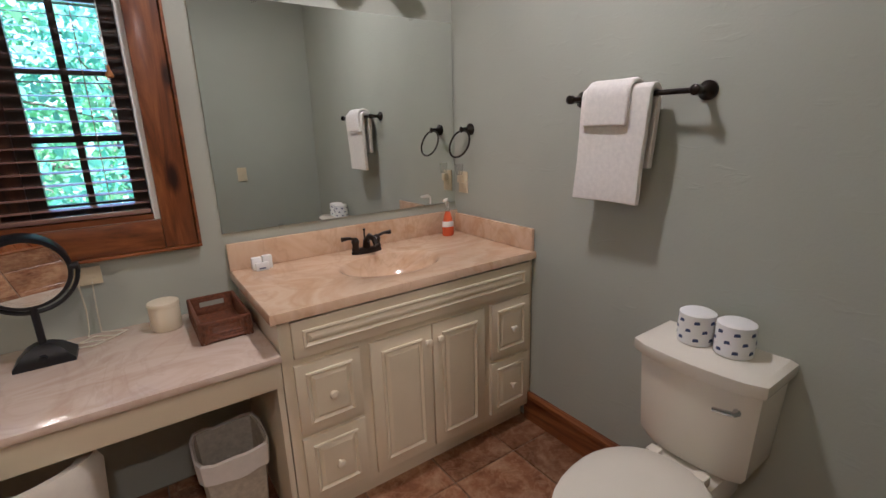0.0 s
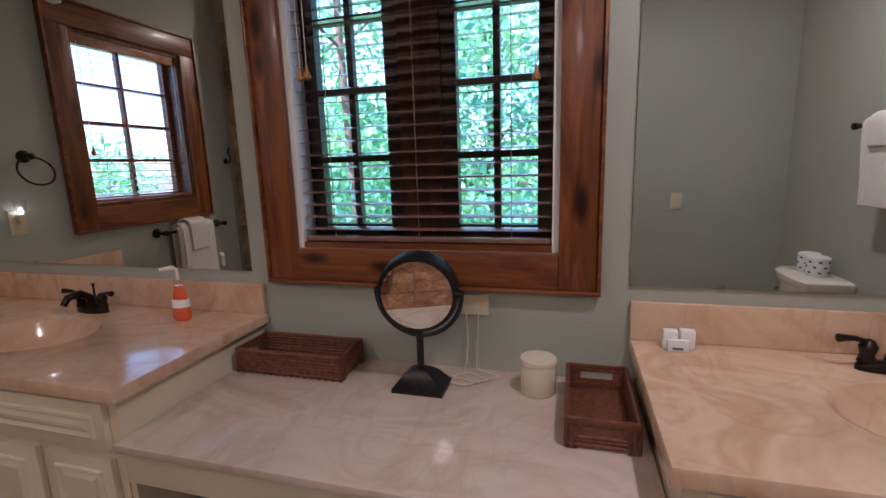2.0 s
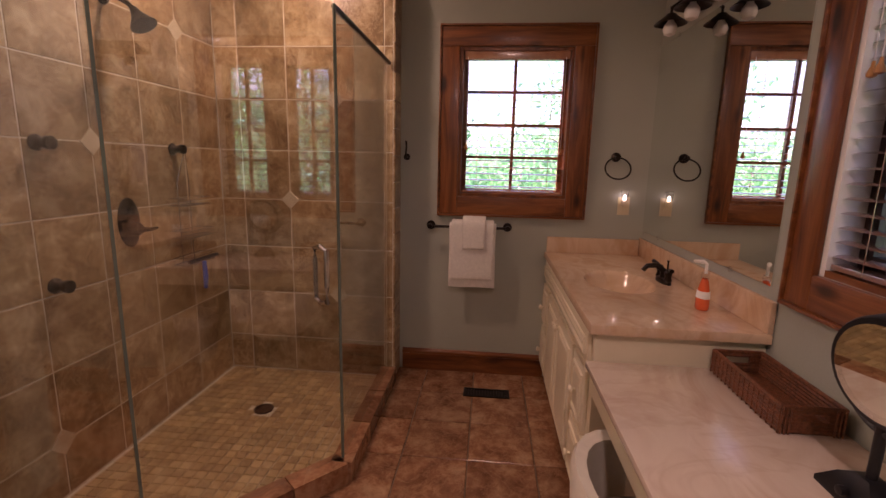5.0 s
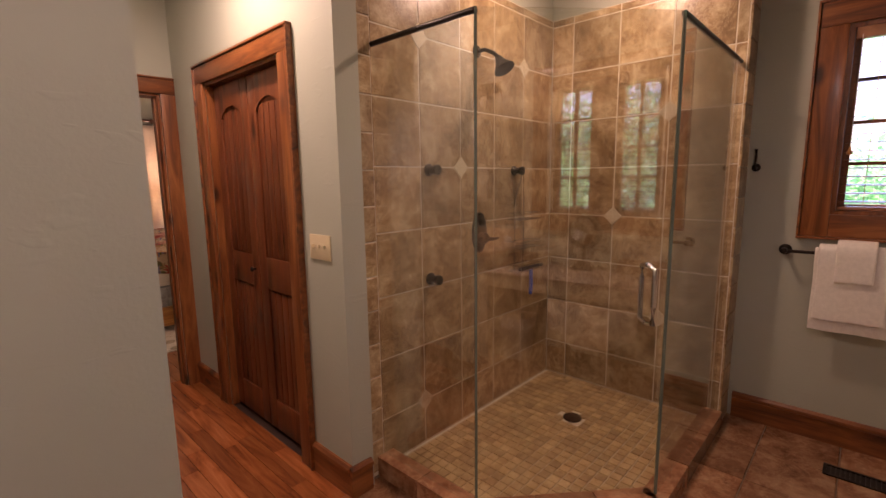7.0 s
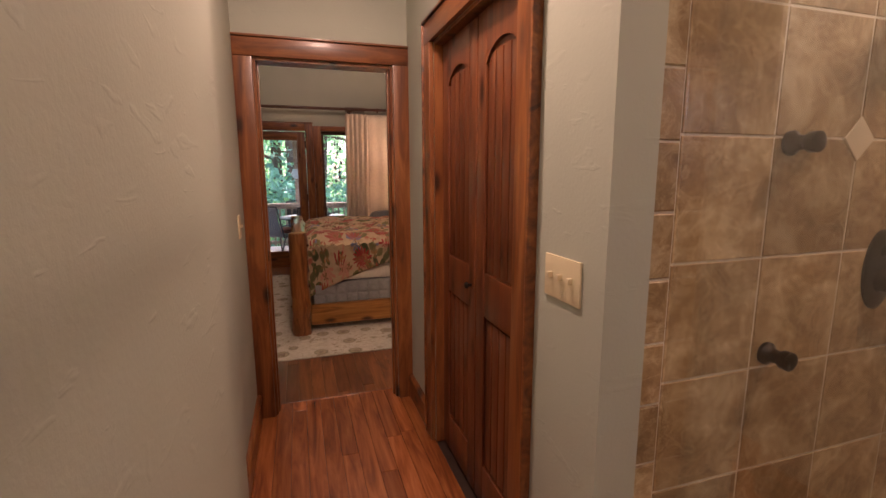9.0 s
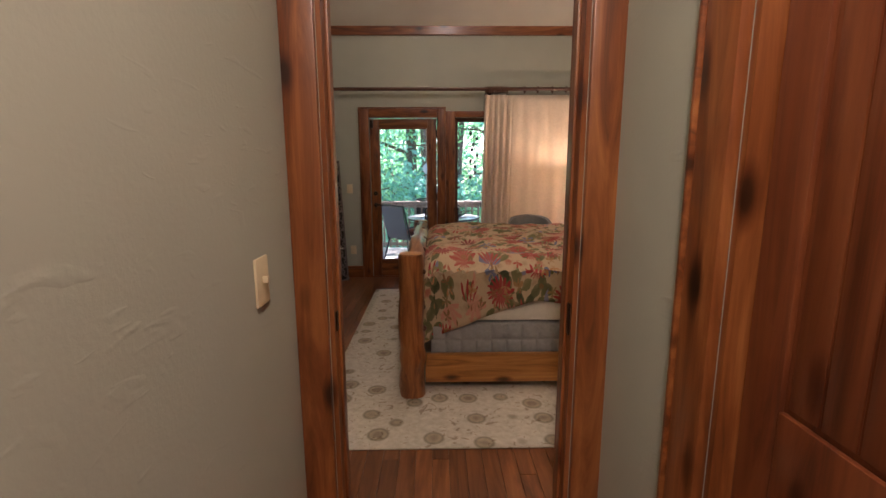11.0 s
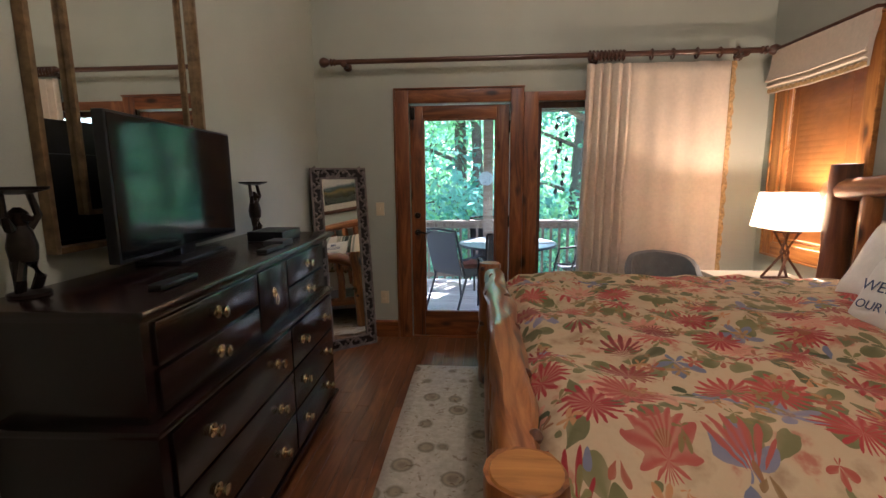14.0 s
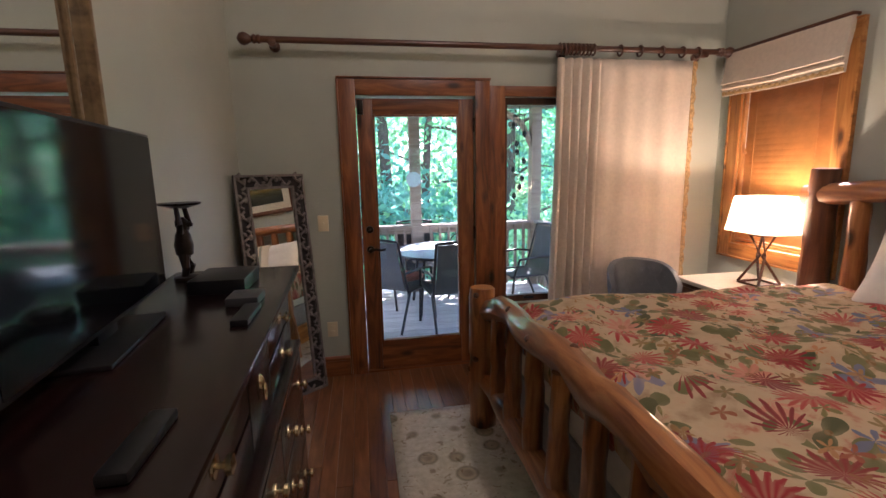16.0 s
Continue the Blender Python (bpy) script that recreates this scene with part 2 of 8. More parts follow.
CLEAR = glass("clear_plastic", (0.97, 0.97, 0.97), 1.35)
BULB = glow("lit_bulb", (1.0, 0.86, 0.66), 5.0)
FROST = plain("frosted_bulb", (0.8, 0.76, 0.7), 0.3, vary=0.02, bumpy=0)
NIGHT = glow("night_light_glow", (1.0, 0.93, 0.8), 3.0)
LINEN = plain("linen_curtain", (0.66, 0.56, 0.45), 0.9, vary=0.06, scale=40, bumpy=0.35)
SHEET = plain("ivory_sheet", (0.68, 0.62, 0.52), 0.85, vary=0.05, scale=25, bumpy=0.2)
WHITE = plain("white_cotton", (0.76, 0.72, 0.66), 0.9, vary=0.04, scale=30, bumpy=0.2)
BOXSPRING = plain("grey_ticking", (0.30, 0.29, 0.28), 0.9, vary=0.1, scale=40, bumpy=0.3)
GREYVINYL = plain("grey_vinyl", (0.13, 0.14, 0.15), 0.5, vary=0.1)
SCREEN = plain("tv_screen", (0.006, 0.007, 0.009), 0.08, vary=0.0, bumpy=0)
GILT = plain("antique_gilt", (0.19, 0.12, 0.055), 0.45, 0.35, vary=0.4, scale=30)
GREYCARVE = plain("weathered_grey_wood", (0.16, 0.135, 0.12), 0.7, vary=0.35, scale=25, bumpy=0.3)
# near-black colour standing in for shade in carving gaps and the vent
GAPSHADE = plain("gap_shade", (0.02, 0.016, 0.014), 0.8)
DECKWOOD = wood("deck_board", (0.38, 0.36, 0.33), (0.5, 0.48, 0.44), (0.6, 0.58, 0.54), "x", 0.7, knots=False, shift=5.0)
RAILWOOD = wood("weathered_rail", (0.16, 0.12, 0.09), (0.27, 0.21, 0.16), (0.36, 0.3, 0.24), "x", 0.7, knots=False)
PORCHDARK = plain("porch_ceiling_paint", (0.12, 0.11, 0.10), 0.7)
BARK = plain("bark", (0.13, 0.10, 0.075), 0.9, vary=0.35, scale=14, bumpy=0.8)
SOIL = plain("forest_floor", (0.09, 0.08, 0.04), 0.95, vary=0.5, scale=1.5)
SIDING = plain("siding", (0.25, 0.2, 0.15), 0.8)


def leaf_mat(name, a, b_):
    m, nt, b = mat(name, 0.45)
    rnd = nt.nodes.new("ShaderNodeNewGeometry").outputs["Random Per Island"]
    base(nt, b, ramp(nt, rnd, [(0.0, a), (1.0, b_)]))
    tl = nt.nodes.new("ShaderNodeBsdfTranslucent")
    nt.links.new(ramp(nt, rnd, [(0.0, a), (1.0, b_)]), tl.inputs[0])
    ad = nt.nodes.new("ShaderNodeAddShader")
    nt.links.new(b.outputs[0], ad.inputs[0])
    nt.links.new(tl.outputs[0], ad.inputs[1])
    nt.links.new(ad.outputs[0], nt.nodes["Material Output"].inputs[0])
    return m


LEAF = leaf_mat("leaves_green", (0.05, 0.17, 0.085), (0.20, 0.40, 0.19))
LEAF2 = leaf_mat("leaves_blue_green", (0.04, 0.15, 0.115), (0.14, 0.34, 0.25))


def shade_mat(name, colour, strength):
    """Lamp-shade linen that the bulb inside lights through."""
    m, nt, b = mat(name, 0.9)
    v = coords(nt, (3, 3, 40))
    f = noise_tex(nt, v, 14, 4)
    c = ramp(nt, f, [(0.3, tuple(k * 0.8 for k in colour)), (0.7, colour)])
    base(nt, b, c)
    tl = nt.nodes.new("ShaderNodeBsdfTranslucent")
    nt.links.new(c, tl.inputs[0])
    mx = nt.nodes.new("ShaderNodeMixShader")
    mx.inputs[0].default_value = strength
    nt.links.new(b.outputs[0], mx.inputs[1])
    nt.links.new(tl.outputs[0], mx.inputs[2])
    nt.links.new(mx.outputs[0], nt.nodes["Material Output"].inputs[0])
    return m


SHADE = shade_mat("lampshade_linen", (0.85, 0.78, 0.62), 0.6)


def floral(name):
    """Cream cotton printed with red and pink daisies, green leaves and a few blue sprigs."""
    m, nt, b = mat(name, 0.85)
    v = coords(nt, (1, 1, 0.8))
    wob = node(nt, "ShaderNodeTexNoise", Scale=9.0, Detail=3.0)
    nt.links.new(v, wob.inputs["Vector"])
    col = ramp(nt, noise_tex(nt, v, 11, 4), [(0.3, (0.32, 0.21, 0.12)), (0.46, (0.46, 0.34, 0.21)), (0.6, (0.47, 0.33, 0.20)), (0.7, (0.38, 0.13, 0.08))])

    def layer(col, scale, petals, size, depth, stops, gate, offset, wobble):
        sh = nt.nodes.new("ShaderNodeVectorMath")
        sh.operation = "MULTIPLY_ADD"
        nt.links.new(wob.outputs["Color"], sh.inputs[0])
        sh.inputs[1].default_value = (wobble, wobble, wobble)
        ad = nt.nodes.new("ShaderNodeVectorMath")
        nt.links.new(v, ad.inputs[0])
        ad.inputs[1].default_value = offset
        nt.links.new(ad.outputs[0], sh.inputs[2])
        vo = node(nt, "ShaderNodeTexVoronoi", Scale=scale, Randomness=0.75)
        nt.links.new(sh.outputs[0], vo.inputs["Vector"])
        sub = nt.nodes.new("ShaderNodeVectorMath")
        sub.operation = "SUBTRACT"
        nt.links.new(sh.outputs[0], sub.inputs[0])
        nt.links.new(vo.outputs["Position"], sub.inputs[1])
        xyz = nt.nodes.new("ShaderNodeSeparateXYZ")
        nt.links.new(sub.outputs[0], xyz.inputs[0])
        ang = maths(nt, "ARCTAN2", maths(nt, "ADD", xyz.outputs[1], maths(nt, "MULTIPLY", xyz.outputs[2], 0.7)), xyz.outputs[0])
        sep = nt.nodes.new("ShaderNodeSeparateXYZ")
        nt.links.new(vo.outputs["Color"], sep.inputs[0])
        wave = maths(nt, "COSINE", maths(nt, "ADD", maths(nt, "MULTIPLY", ang, petals), maths(nt, "MULTIPLY", sep.outputs[2], 6.0)))
        edge = maths(nt, "ADD", maths(nt, "MULTIPLY", wave, depth), size)
        inside = maths(nt, "LESS_THAN", vo.outputs["Distance"], edge)
        keep = maths(nt, "MULTIPLY", inside, maths(nt, "GREATER_THAN", sep.outputs[0], gate))
        hue = ramp(nt, sep.outputs[1], stops)
        streak = maths(nt, "MULTIPLY", maths(nt, "ADD", wave, 2.2), 0.32)
        heart = maths(nt, "LESS_THAN", vo.outputs["Distance"], size * 0.3)
        hue = mix(nt, maths(nt, "MULTIPLY", heart, 0.6), hue, (0.22, 0.09, 0.02))
        fade = maths(nt, "MULTIPLY", keep, maths(nt, "ADD", maths(nt, "MULTIPLY", streak, 0.55), 0.45))
        return mix(nt, fade, col, hue)

    green = [(0.0, (0.11, 0.105, 0.035)), (0.5, (0.17, 0.15, 0.06)), (1.0, (0.05, 0.06, 0.022))]
    red = [(0.0, (0.27, 0.015, 0.018)), (0.4, (0.36, 0.035, 0.03)), (0.75, (0.38, 0.08, 0.055)), (1.0, (0.16, 0.01, 0.014))]
    blue = [(0.0, (0.12, 0.13, 0.2)), (1.0, (0.22, 0.2, 0.27))]
    col = layer(col, 8.5, 2.0, 0.33, 0.2, green, 0.12, (0.3, 0.1, 0.2), 0.03)
    col = layer(col, 6.5, 3.0, 0.34, 0.2, green, 0.25, (1.3, 2.1, 0.7), 0.03)
    col = layer(col, 5.5, 5.0, 0.3, 0.14, blue, 0.62, (3.3, 0.9, 1.7), 0.03)
    col = layer(col, 5.2, 9.0, 0.34, 0.08, [(0.0, (0.50, 0.19, 0.13)), (1.0, (0.52, 0.26, 0.17))], 0.5, (2.2, 1.1, 0.4), 0.03)
    col = layer(col, 5.0, 17.0, 0.38, 0.085, red, 0.2, (0.0, 0.0, 0.0), 0.02)
    col = layer(col, 13.0, 5.0, 0.3, 0.16, [(0.0, (0.36, 0.06, 0.04)), (0.5, (0.16, 0.15, 0.05)), (1.0, (0.45, 0.2, 0.08))], 0.45, (0.7, 1.9, 2.4), 0.03)
    base(nt, b, col)
    bump(nt, b, noise_tex(nt, v, 6, 4), 0.5, 0.04)
    return m


FLORAL = floral("floral_print")


def rug_mat(name):
    m, nt, b = mat(name, 0.95)
    v = coords(nt)
    vo = node(nt, "ShaderNodeTexVoronoi", Scale=5.0, Randomness=0.6)
    nt.links.new(v, vo.inputs["Vector"])
    c = ramp(nt, noise_tex(nt, v, 30, 5), [(0.3, (0.42, 0.37, 0.29)), (0.7, (0.56, 0.5, 0.4))])
    rings = ramp(nt, vo.outputs["Distance"], [(0.1, (0.3, 0.22, 0.15)), (0.2, (0.62, 0.55, 0.42)), (0.27, (0.3, 0.27, 0.19)), (0.33, (1, 1, 1))])
    c = mix(nt, 0.75, c, rings, "MULTIPLY")
    spots = ramp(nt, noise_tex(nt, v, 14, 2, 2.0), [(0.62, (1, 1, 1)), (0.66, (0.45, 0.35, 0.28))])
    c = mix(nt, 0.7, c, spots, "MULTIPLY")
    base(nt, b, c)
    bump(nt, b, noise_tex(nt, v, 150, 3), 0.5, 0.004)
    return m


RUG = rug_mat("faded_oriental_rug")


def stripes(name):
    """Cream cushion cloth with green and grey stripes that run up it."""
    m, nt, b = mat(name, 0.9)
    tc = nt.nodes.new("ShaderNodeTexCoord")
    xyz = nt.nodes.new("ShaderNodeSeparateXYZ")
    nt.links.new(tc.outputs["Generated"], xyz.inputs[0])
    cream, green, grey, dark = (0.66, 0.58, 0.45), (0.07, 0.10, 0.07), (0.3, 0.31, 0.26), (0.03, 0.045, 0.035)
    r = nt.nodes.new("ShaderNodeValToRGB")
    r.color_ramp.interpolation = "CONSTANT"
    stops = [(0, cream), (0.2, grey), (0.27, cream), (0.32, green), (0.4, grey), (0.44, dark), (0.58, grey), (0.63, green), (0.68, cream), (0.74, grey), (0.8, cream)]
    while len(r.color_ramp.elements) < len(stops):
        r.color_ramp.elements.new(0.5)
    for e, (p, c) in zip(r.color_ramp.elements, stops):
        e.position, e.color = p, (*c, 1)
    nt.links.new(xyz.outputs[1], r.inputs[0])
    base(nt, b, r.outputs[0])
    bump(nt, b, noise_tex(nt, coords(nt), 120, 3), 0.3, 0.003)
    return m


STRIPE = stripes("striped_cushion_cloth")


def landscape(name):
    """A framed print: pale sky, dark wooded hills, autumn trees in front."""
    m, nt, b = mat(name, 0.25)
    tc = nt.nodes.new("ShaderNodeTexCoord")
    xyz = nt.nodes.new("ShaderNodeSeparateXYZ")
    nt.links.new(tc.outputs["Generated"], xyz.inputs[0])
    n = noise_tex(nt, coords(nt), 4, 6)
    h = maths(nt, "ADD", xyz.outputs[2], maths(nt, "MULTIPLY", maths(nt, "SUBTRACT", n, 0.5), 0.5))
    c = ramp(nt, h, [(0.2, (0.012, 0.015, 0.006)), (0.34, (0.05, 0.045, 0.012)), (0.42, (0.2, 0.13, 0.02)), (0.5, (0.02, 0.028, 0.014)), (0.6, (0.07, 0.1, 0.1)), (0.68, (0.4, 0.36, 0.3))])
    base(nt, b, c)
    return m


PICTURE = landscape("landscape_print")

# ---- mesh helpers ----
def box(bm, x0, x1, y0, y1, z0, z1, bevel=0.0):
    m = Matrix.LocRotScale(((x0 + x1) / 2, (y0 + y1) / 2, (z0 + z1) / 2), None, (abs(x1 - x0), abs(y1 - y0), abs(z1 - z0)))
    made = bmesh.ops.create_cube(bm, size=1.0, matrix=m)
    if bevel:
        edges = list({e for v in made["verts"] for e in v.link_edges})
        bmesh.ops.bevel(bm, geom=edges, offset=bevel, segments=2, affect="EDGES", profile=0.6)
    return bm


def B(x0, x1, y0, y1, z0, z1, bevel=0.0):
    return box(bmesh.new(), x0, x1, y0, y1, z0, z1, bevel)


def rings(bm, loops, close=True, cap=True):
    """Skins a run of vertex loops."""
    rows = [[bm.verts.new(p) for p in loop] for loop in loops]
    n = len(rows[0])
    for a, b in zip(rows, rows[1:]):
        for i in range(n if close else n - 1):
            bm.faces.new((a[i], a[(i + 1) % n], b[(i + 1) % n], b[i]))
    if cap and close:
        bm.faces.new(rows[0][::-1])
        bm.faces.new(rows[-1])
    return bm


def lathe(bm, at, profile, n=20, axis="z", sx=1.0, sy=1.0):
    """Turns (radius, height) pairs about an axis through at."""
    loops = []
    for r, h in profile:
        loop = []
        for i in range(n):
            a = 2 * math.pi * i / n
            c, s = r * math.cos(a) * sx, r * math.sin(a) * sy
            d = {"z": (c, s, h), "x": (h, c, s), "y": (s, h, c)}[axis]
            loop.append(Vector(at) + Vector(d))
        loops.append(loop)
    return rings(bm, loops)


def tube(bm, points, radius, n=8, cap=True, wobble=0.0, seed=0):
    """A round bar along points; radius is a number or one for each point."""
    pts = [Vector(p) for p in points]
    rad = radius if isinstance(radius, (list, tuple)) else [radius] * len(pts)
    up = Vector((0.13, 0.21, 0.97))
    loops = []
    for k, p in enumerate(pts):
        d = (pts[min(k + 1, len(pts) - 1)] - pts[max(k - 1, 0)]).normalized()
        side = d.cross(up)
        side = (side if side.length > 0.05 else d.cross(Vector((1, 0, 0)))).normalized()
        other = side.cross(d)
        loop = []
        for i in range(n):
            a = 2 * math.pi * i / n
            w = 1 + wobble * noise.noise(Vector((math.cos(a) * 1.3 + seed, math.sin(a) * 1.3, k * 0.6)))
            loop.append(p + rad[k] * w * (math.cos(a) * side + math.sin(a) * other))
        loops.append(loop)
    return rings(bm, loops, cap=cap)


def ring(bm, centre, radius, thick, normal_axis, n=28, m=8, sx=1.0, sz=1.0):
    loops = []
    for i in range(n):
        a = 2 * math.pi * i / n
        loop = []
        for j in range(m):
            b = 2 * math.pi * j / m
            r, h = radius + thick * math.cos(b), thick * math.sin(b)
            u, w = r * math.cos(a) * sx, r * math.sin(a) * sz
            d = {"z": (u, w, h), "x": (h, u, w), "y": (u, h, w)}[normal_axis]
            loop.append(bm.verts.new(Vector(centre) + Vector(d)))
        loops.append(loop)
    for i in range(n):
        a, b = loops[i], loops[(i + 1) % n]
        for j in range(m):
            bm.faces.new((a[j], a[(j + 1) % m], b[(j + 1) % m], b[j]))
    return bm


def link(name, bm, material, smooth=False):
    bmesh.ops.recalc_face_normals(bm, faces=bm.faces)
    me = bpy.data.meshes.new(name)
    bm.to_mesh(me)
    bm.free()
    me.materials.append(material)
    if smooth:
        me.shade_smooth()
        me.set_sharp_from_angle(angle=radians(40))
    ob = new(name, me)
    ob.matrix_basis = Matrix.Translation(origin[0])
    return ob


def part(name, bm, material, parent, label="", smooth=True):
    ob = link(name, bm, material, smooth)
    ob.parent = parent
    ob.matrix_parent_inverse = parent.matrix_basis.inverted()
    if label:
        ob["label"] = label
    return ob


def thing(name, at, label, category, group=""):
    e = new(name)
    e.empty_display_size = 0.1
    e.matrix_basis = Matrix.Translation(Vector(at) + origin[0])
    return tagged(e, label, category, group)


def solid(name, bm, material, label, category, group="", smooth=True):
    return tagged(link(name, bm, material, smooth), label, category, group)


def setting(name, bm, material, label, category):
    return tagged(link(name, bm, material), label, category, kind="structure")


def wall_y(name, y0, y1, x0, x1, z0, z1, holes, label):
    """A wall that runs along x, with through openings (x0, x1, z0, z1) in order of x."""
    bm = bmesh.new()
    x = x0
    for a, b, c, d in holes:
        box(bm, x, a, y0, y1, z0, z1)
        if c > z0:
            box(bm, a, b, y0, y1, z0, c)
        box(bm, a, b, y0, y1, d, z1)
        x = b
    box(bm, x, x1, y0, y1, z0, z1)
    return setting(name, bm, WALL, label, "wall")


def wall_x(name, x0, x1, y0, y1, z0, z1, holes, label):
    bm = bmesh.new()
    y = y0
    for a, b, c, d in holes:
        box(bm, x0, x1, y, a, z0, z1)
        if c > z0:
            box(bm, x0, x1, a, b, z0, c)
        box(bm, x0, x1, a, b, d, z1)
        y = b
    box(bm, x0, x1, y, y1, z0, z1)
    return setting(name, bm, WALL, label, "wall")


# ---- plan ----
NY, WX, EX = 1.88, -2.03, 1.89            # bath walls
HW, HE, HE2, TS = -0.435, 0.40, 0.50, -0.30  # hall walls, wall beside the toilet
SY, SWX = -0.872, -1.815                    # faces of the shower tile
DY = -2.845                               # wall with the bedroom door
BN, BS, BW, BE = -2.97, -7.48, -1.99, 1.73   # bedroom
BC, CE = 2.75, 0.14                       # bath ceiling, wall thickness
W1 = (-0.425, 0.475, 1.15, 2.22)          # bath window, north
W2 = (0.655, 1.365, 1.25, 2.19)           # bath window, west (y)
FD = (0.06, 0.92, 0.0, 2.06)              # deck door
SL = (-1.58, -0.17, 0.47, 2.06)           # fixed light beside it
BWN = (-7.25, -6.52, 0.92, 2.25)          # bedroom west window (y)

wall_y("wall_north", NY, NY + CE, WX - CE, EX + CE, 0, BC, [W1], "sage green painted bathroom wall with a window opening")
wall_x("wall_west_bath", WX - CE, WX, SY - 0.12, NY, 0, BC, [W2], "sage green painted bathroom wall with a small window")
wall_x("wall_east_bath", EX, EX + CE, TS, NY, 0, BC, [], "sage green painted wall behind the toilet")
SH, TH = SY - HALL.y, TS - HALL.y         # the same faces, measured in the hall
wall_y("wall_toilet", TS - 0.1, TS, HE + HALL.x, EX + CE, 0, BC, [], "sage green painted wall beside the toilet")
wall_y("wall_shower_south", SY - 0.12, SY - 0.011, WX, HW - 0.12 + HALL.x, 0, BC, [], "painted wall end beside the shower tile")
bm = bmesh.new()
box(bm, WX, SWX - 0.011, SY - 0.011, 0.268, 0, BC)
setting("wall_shower_west", bm, WALL, "thick painted wall behind the shower tile", "wall")
origin[0] = HALL
wall_x("wall_hall_east_1", HE, HE + 0.1, -1.48, TH - 0.1, 0, BC, [], "painted hall wall with plaster nicks")
wall_x("wall_hall_east_2", HE2, HE2 + 0.1, BN, -1.48, 0, BC, [], "painted hall wall")
wall_x("wall_hall_west", HW - 0.12, HW, BN, SH + 0.04, 0, BC, [(-2.30, -1.38, 0, 2.04)], "painted hall wall round the closet doors")
wall_y("wall_bed_north", BN, DY, BW - CE, BE + CE, 0, 5.6, [(-0.345, 0.405, 0, 2.04)], "sage painted wall with the bedroom doorway")
wall_y("wall_south", BS - CE, BS, BW - CE, BE + CE, 0, 3.4, [(SL[0], SL[1], SL[2], SL[3]), FD], "sage painted wall with a deck door and window")
wall_x("wall_bed_west", BW - CE, BW, BS, BN, 0, 5.6, [BWN], "sage painted wall behind the bed")
wall_x("wall_bed_east", BE, BE + CE, BS, BN, 0, 5.6, [], "sage painted wall behind the dresser")
bm = bmesh.new()
box(bm, WX - CE - HALL.x, EX + CE, DY, NY + CE - HALL.y, BC, BC + 0.1)
setting("ceiling", bm, CEIL, "plain painted flat ceiling", "ceiling")
# vaulted bedroom ceiling, rising from the deck wall
bm = bmesh.new()
rings(bm, [[(x, BS - 0.3, 2.98), (x, BN + 0.2, 5.3), (x, BN + 0.2, 5.42), (x, BS - 0.3, 3.1)] for x in (BW - 0.2, BE + 0.2)])
setting("ceiling_bedroom", bm, CEIL, "pale sloped vaulted ceiling", "ceiling")
bm = bmesh.new()
box(bm, BW, BE, BS, BS + 0.03, 3.03, 3.15, 0.006)
setting("trim_cornice", bm, PINE["x"], "stained pine trim under the vaulted ceiling", "trim")
for i, x in enumerate((BW, BE - 0.03)):
    bm = bmesh.new()
    rings(bm, [[(x + d, BS + 0.03, 3.03), (x + d, BN - 0.01, 5.08), (x + d, BN - 0.01, 5.2), (x + d, BS + 0.03, 3.15)] for d in (0, 0.03)])
    setting("trim_rake_%d" % (i + 1), bm, PINE["y"], "stained pine trim along the sloped ceiling", "trim")
# closet behind the bifold doors
bm = bmesh.new()
box(bm, -1.2, -1.14, DY, SH - 0.12, 0, BC)
setting("wall_closet", bm, WALL, "plain closet wall", "wall")

# subfloors under planks and tiles
origin[0] = BATH
bm = bmesh.new()
box(bm, WX - CE, EX + CE, SY - 0.1, NY + CE, -0.1, -0.008)
setting("floor_bath", bm, DARKGROUT, "grouted bed of the bathroom floor tiles", "floor")
origin[0] = HALL
bm = bmesh.new()
box(bm, BW - CE, BE + CE, BS - CE, SH - 0.1, -0.1, -0.012)
setting("floor_wood", bm, SASH, "bed of the oak strip floor", "floor")


def baseboard(name, p, q, normal, h=0.155):
    """Stained board along a wall from p to q, with a rounded cap; normal points into the room."""
    (x0, y0), (x1, y1), (nx, ny) = p, q, normal
    prof = [(0, 0), (0.018, 0), (0.018, h - 0.035), (0.026, h - 0.03), (0.024, h - 0.012), (0.012, h), (0, h)]
    bm = bmesh.new()
    rings(bm, [[(x + nx * d, y + ny * d, z) for d, z in prof] for x, y in ((x0, y0), (x1, y1))])
    return setting(name, bm, PINE["x" if abs(x1 - x0) > abs(y1 - y0) else "y"], "stained knotty pine baseboard", "baseboard")


origin[0] = BATH
baseboard("baseboard_1", (EX, TS + 0.02), (EX, 1.3), (-1, 0))
baseboard("baseboard_2", (WX, 0.296), (WX, 1.29), (1, 0))
baseboard("baseboard_3", (HE + HALL.x, TS), (EX - 0.03, TS), (0, 1))
origin[0] = HALL
baseboard("baseboard_4", (HE, -1.48), (HE, TH), (-1, 0))
baseboard("baseboard_5", (HE2, DY), (HE2, -1.48), (-1, 0))
baseboard("baseboard_6", (HW, -1.265), (HW, SH + 0.038), (1, 0))
baseboard("baseboard_7", (HW, DY), (HW, -2.42), (1, 0))
baseboard("baseboard_8", (HW + 0.02, SH + 0.042), (HW - 0.1, SH + 0.042), (0, 1))
baseboard("baseboard_9", (1.05, BS), (BE, BS), (0, 1))
baseboard("baseboard_10", (BE, BS + 0.03), (BE, BN), (-1, 0))
baseboard("baseboard_11", (BW, BS + 0.03), (BW, BN), (1, 0))
baseboard("baseboard_12", (BW + 0.03, BS), (-1.70, BS), (0, 1))
baseboard("baseboard_13", (-1.57, BS), (-0.12, BS), (0, 1))


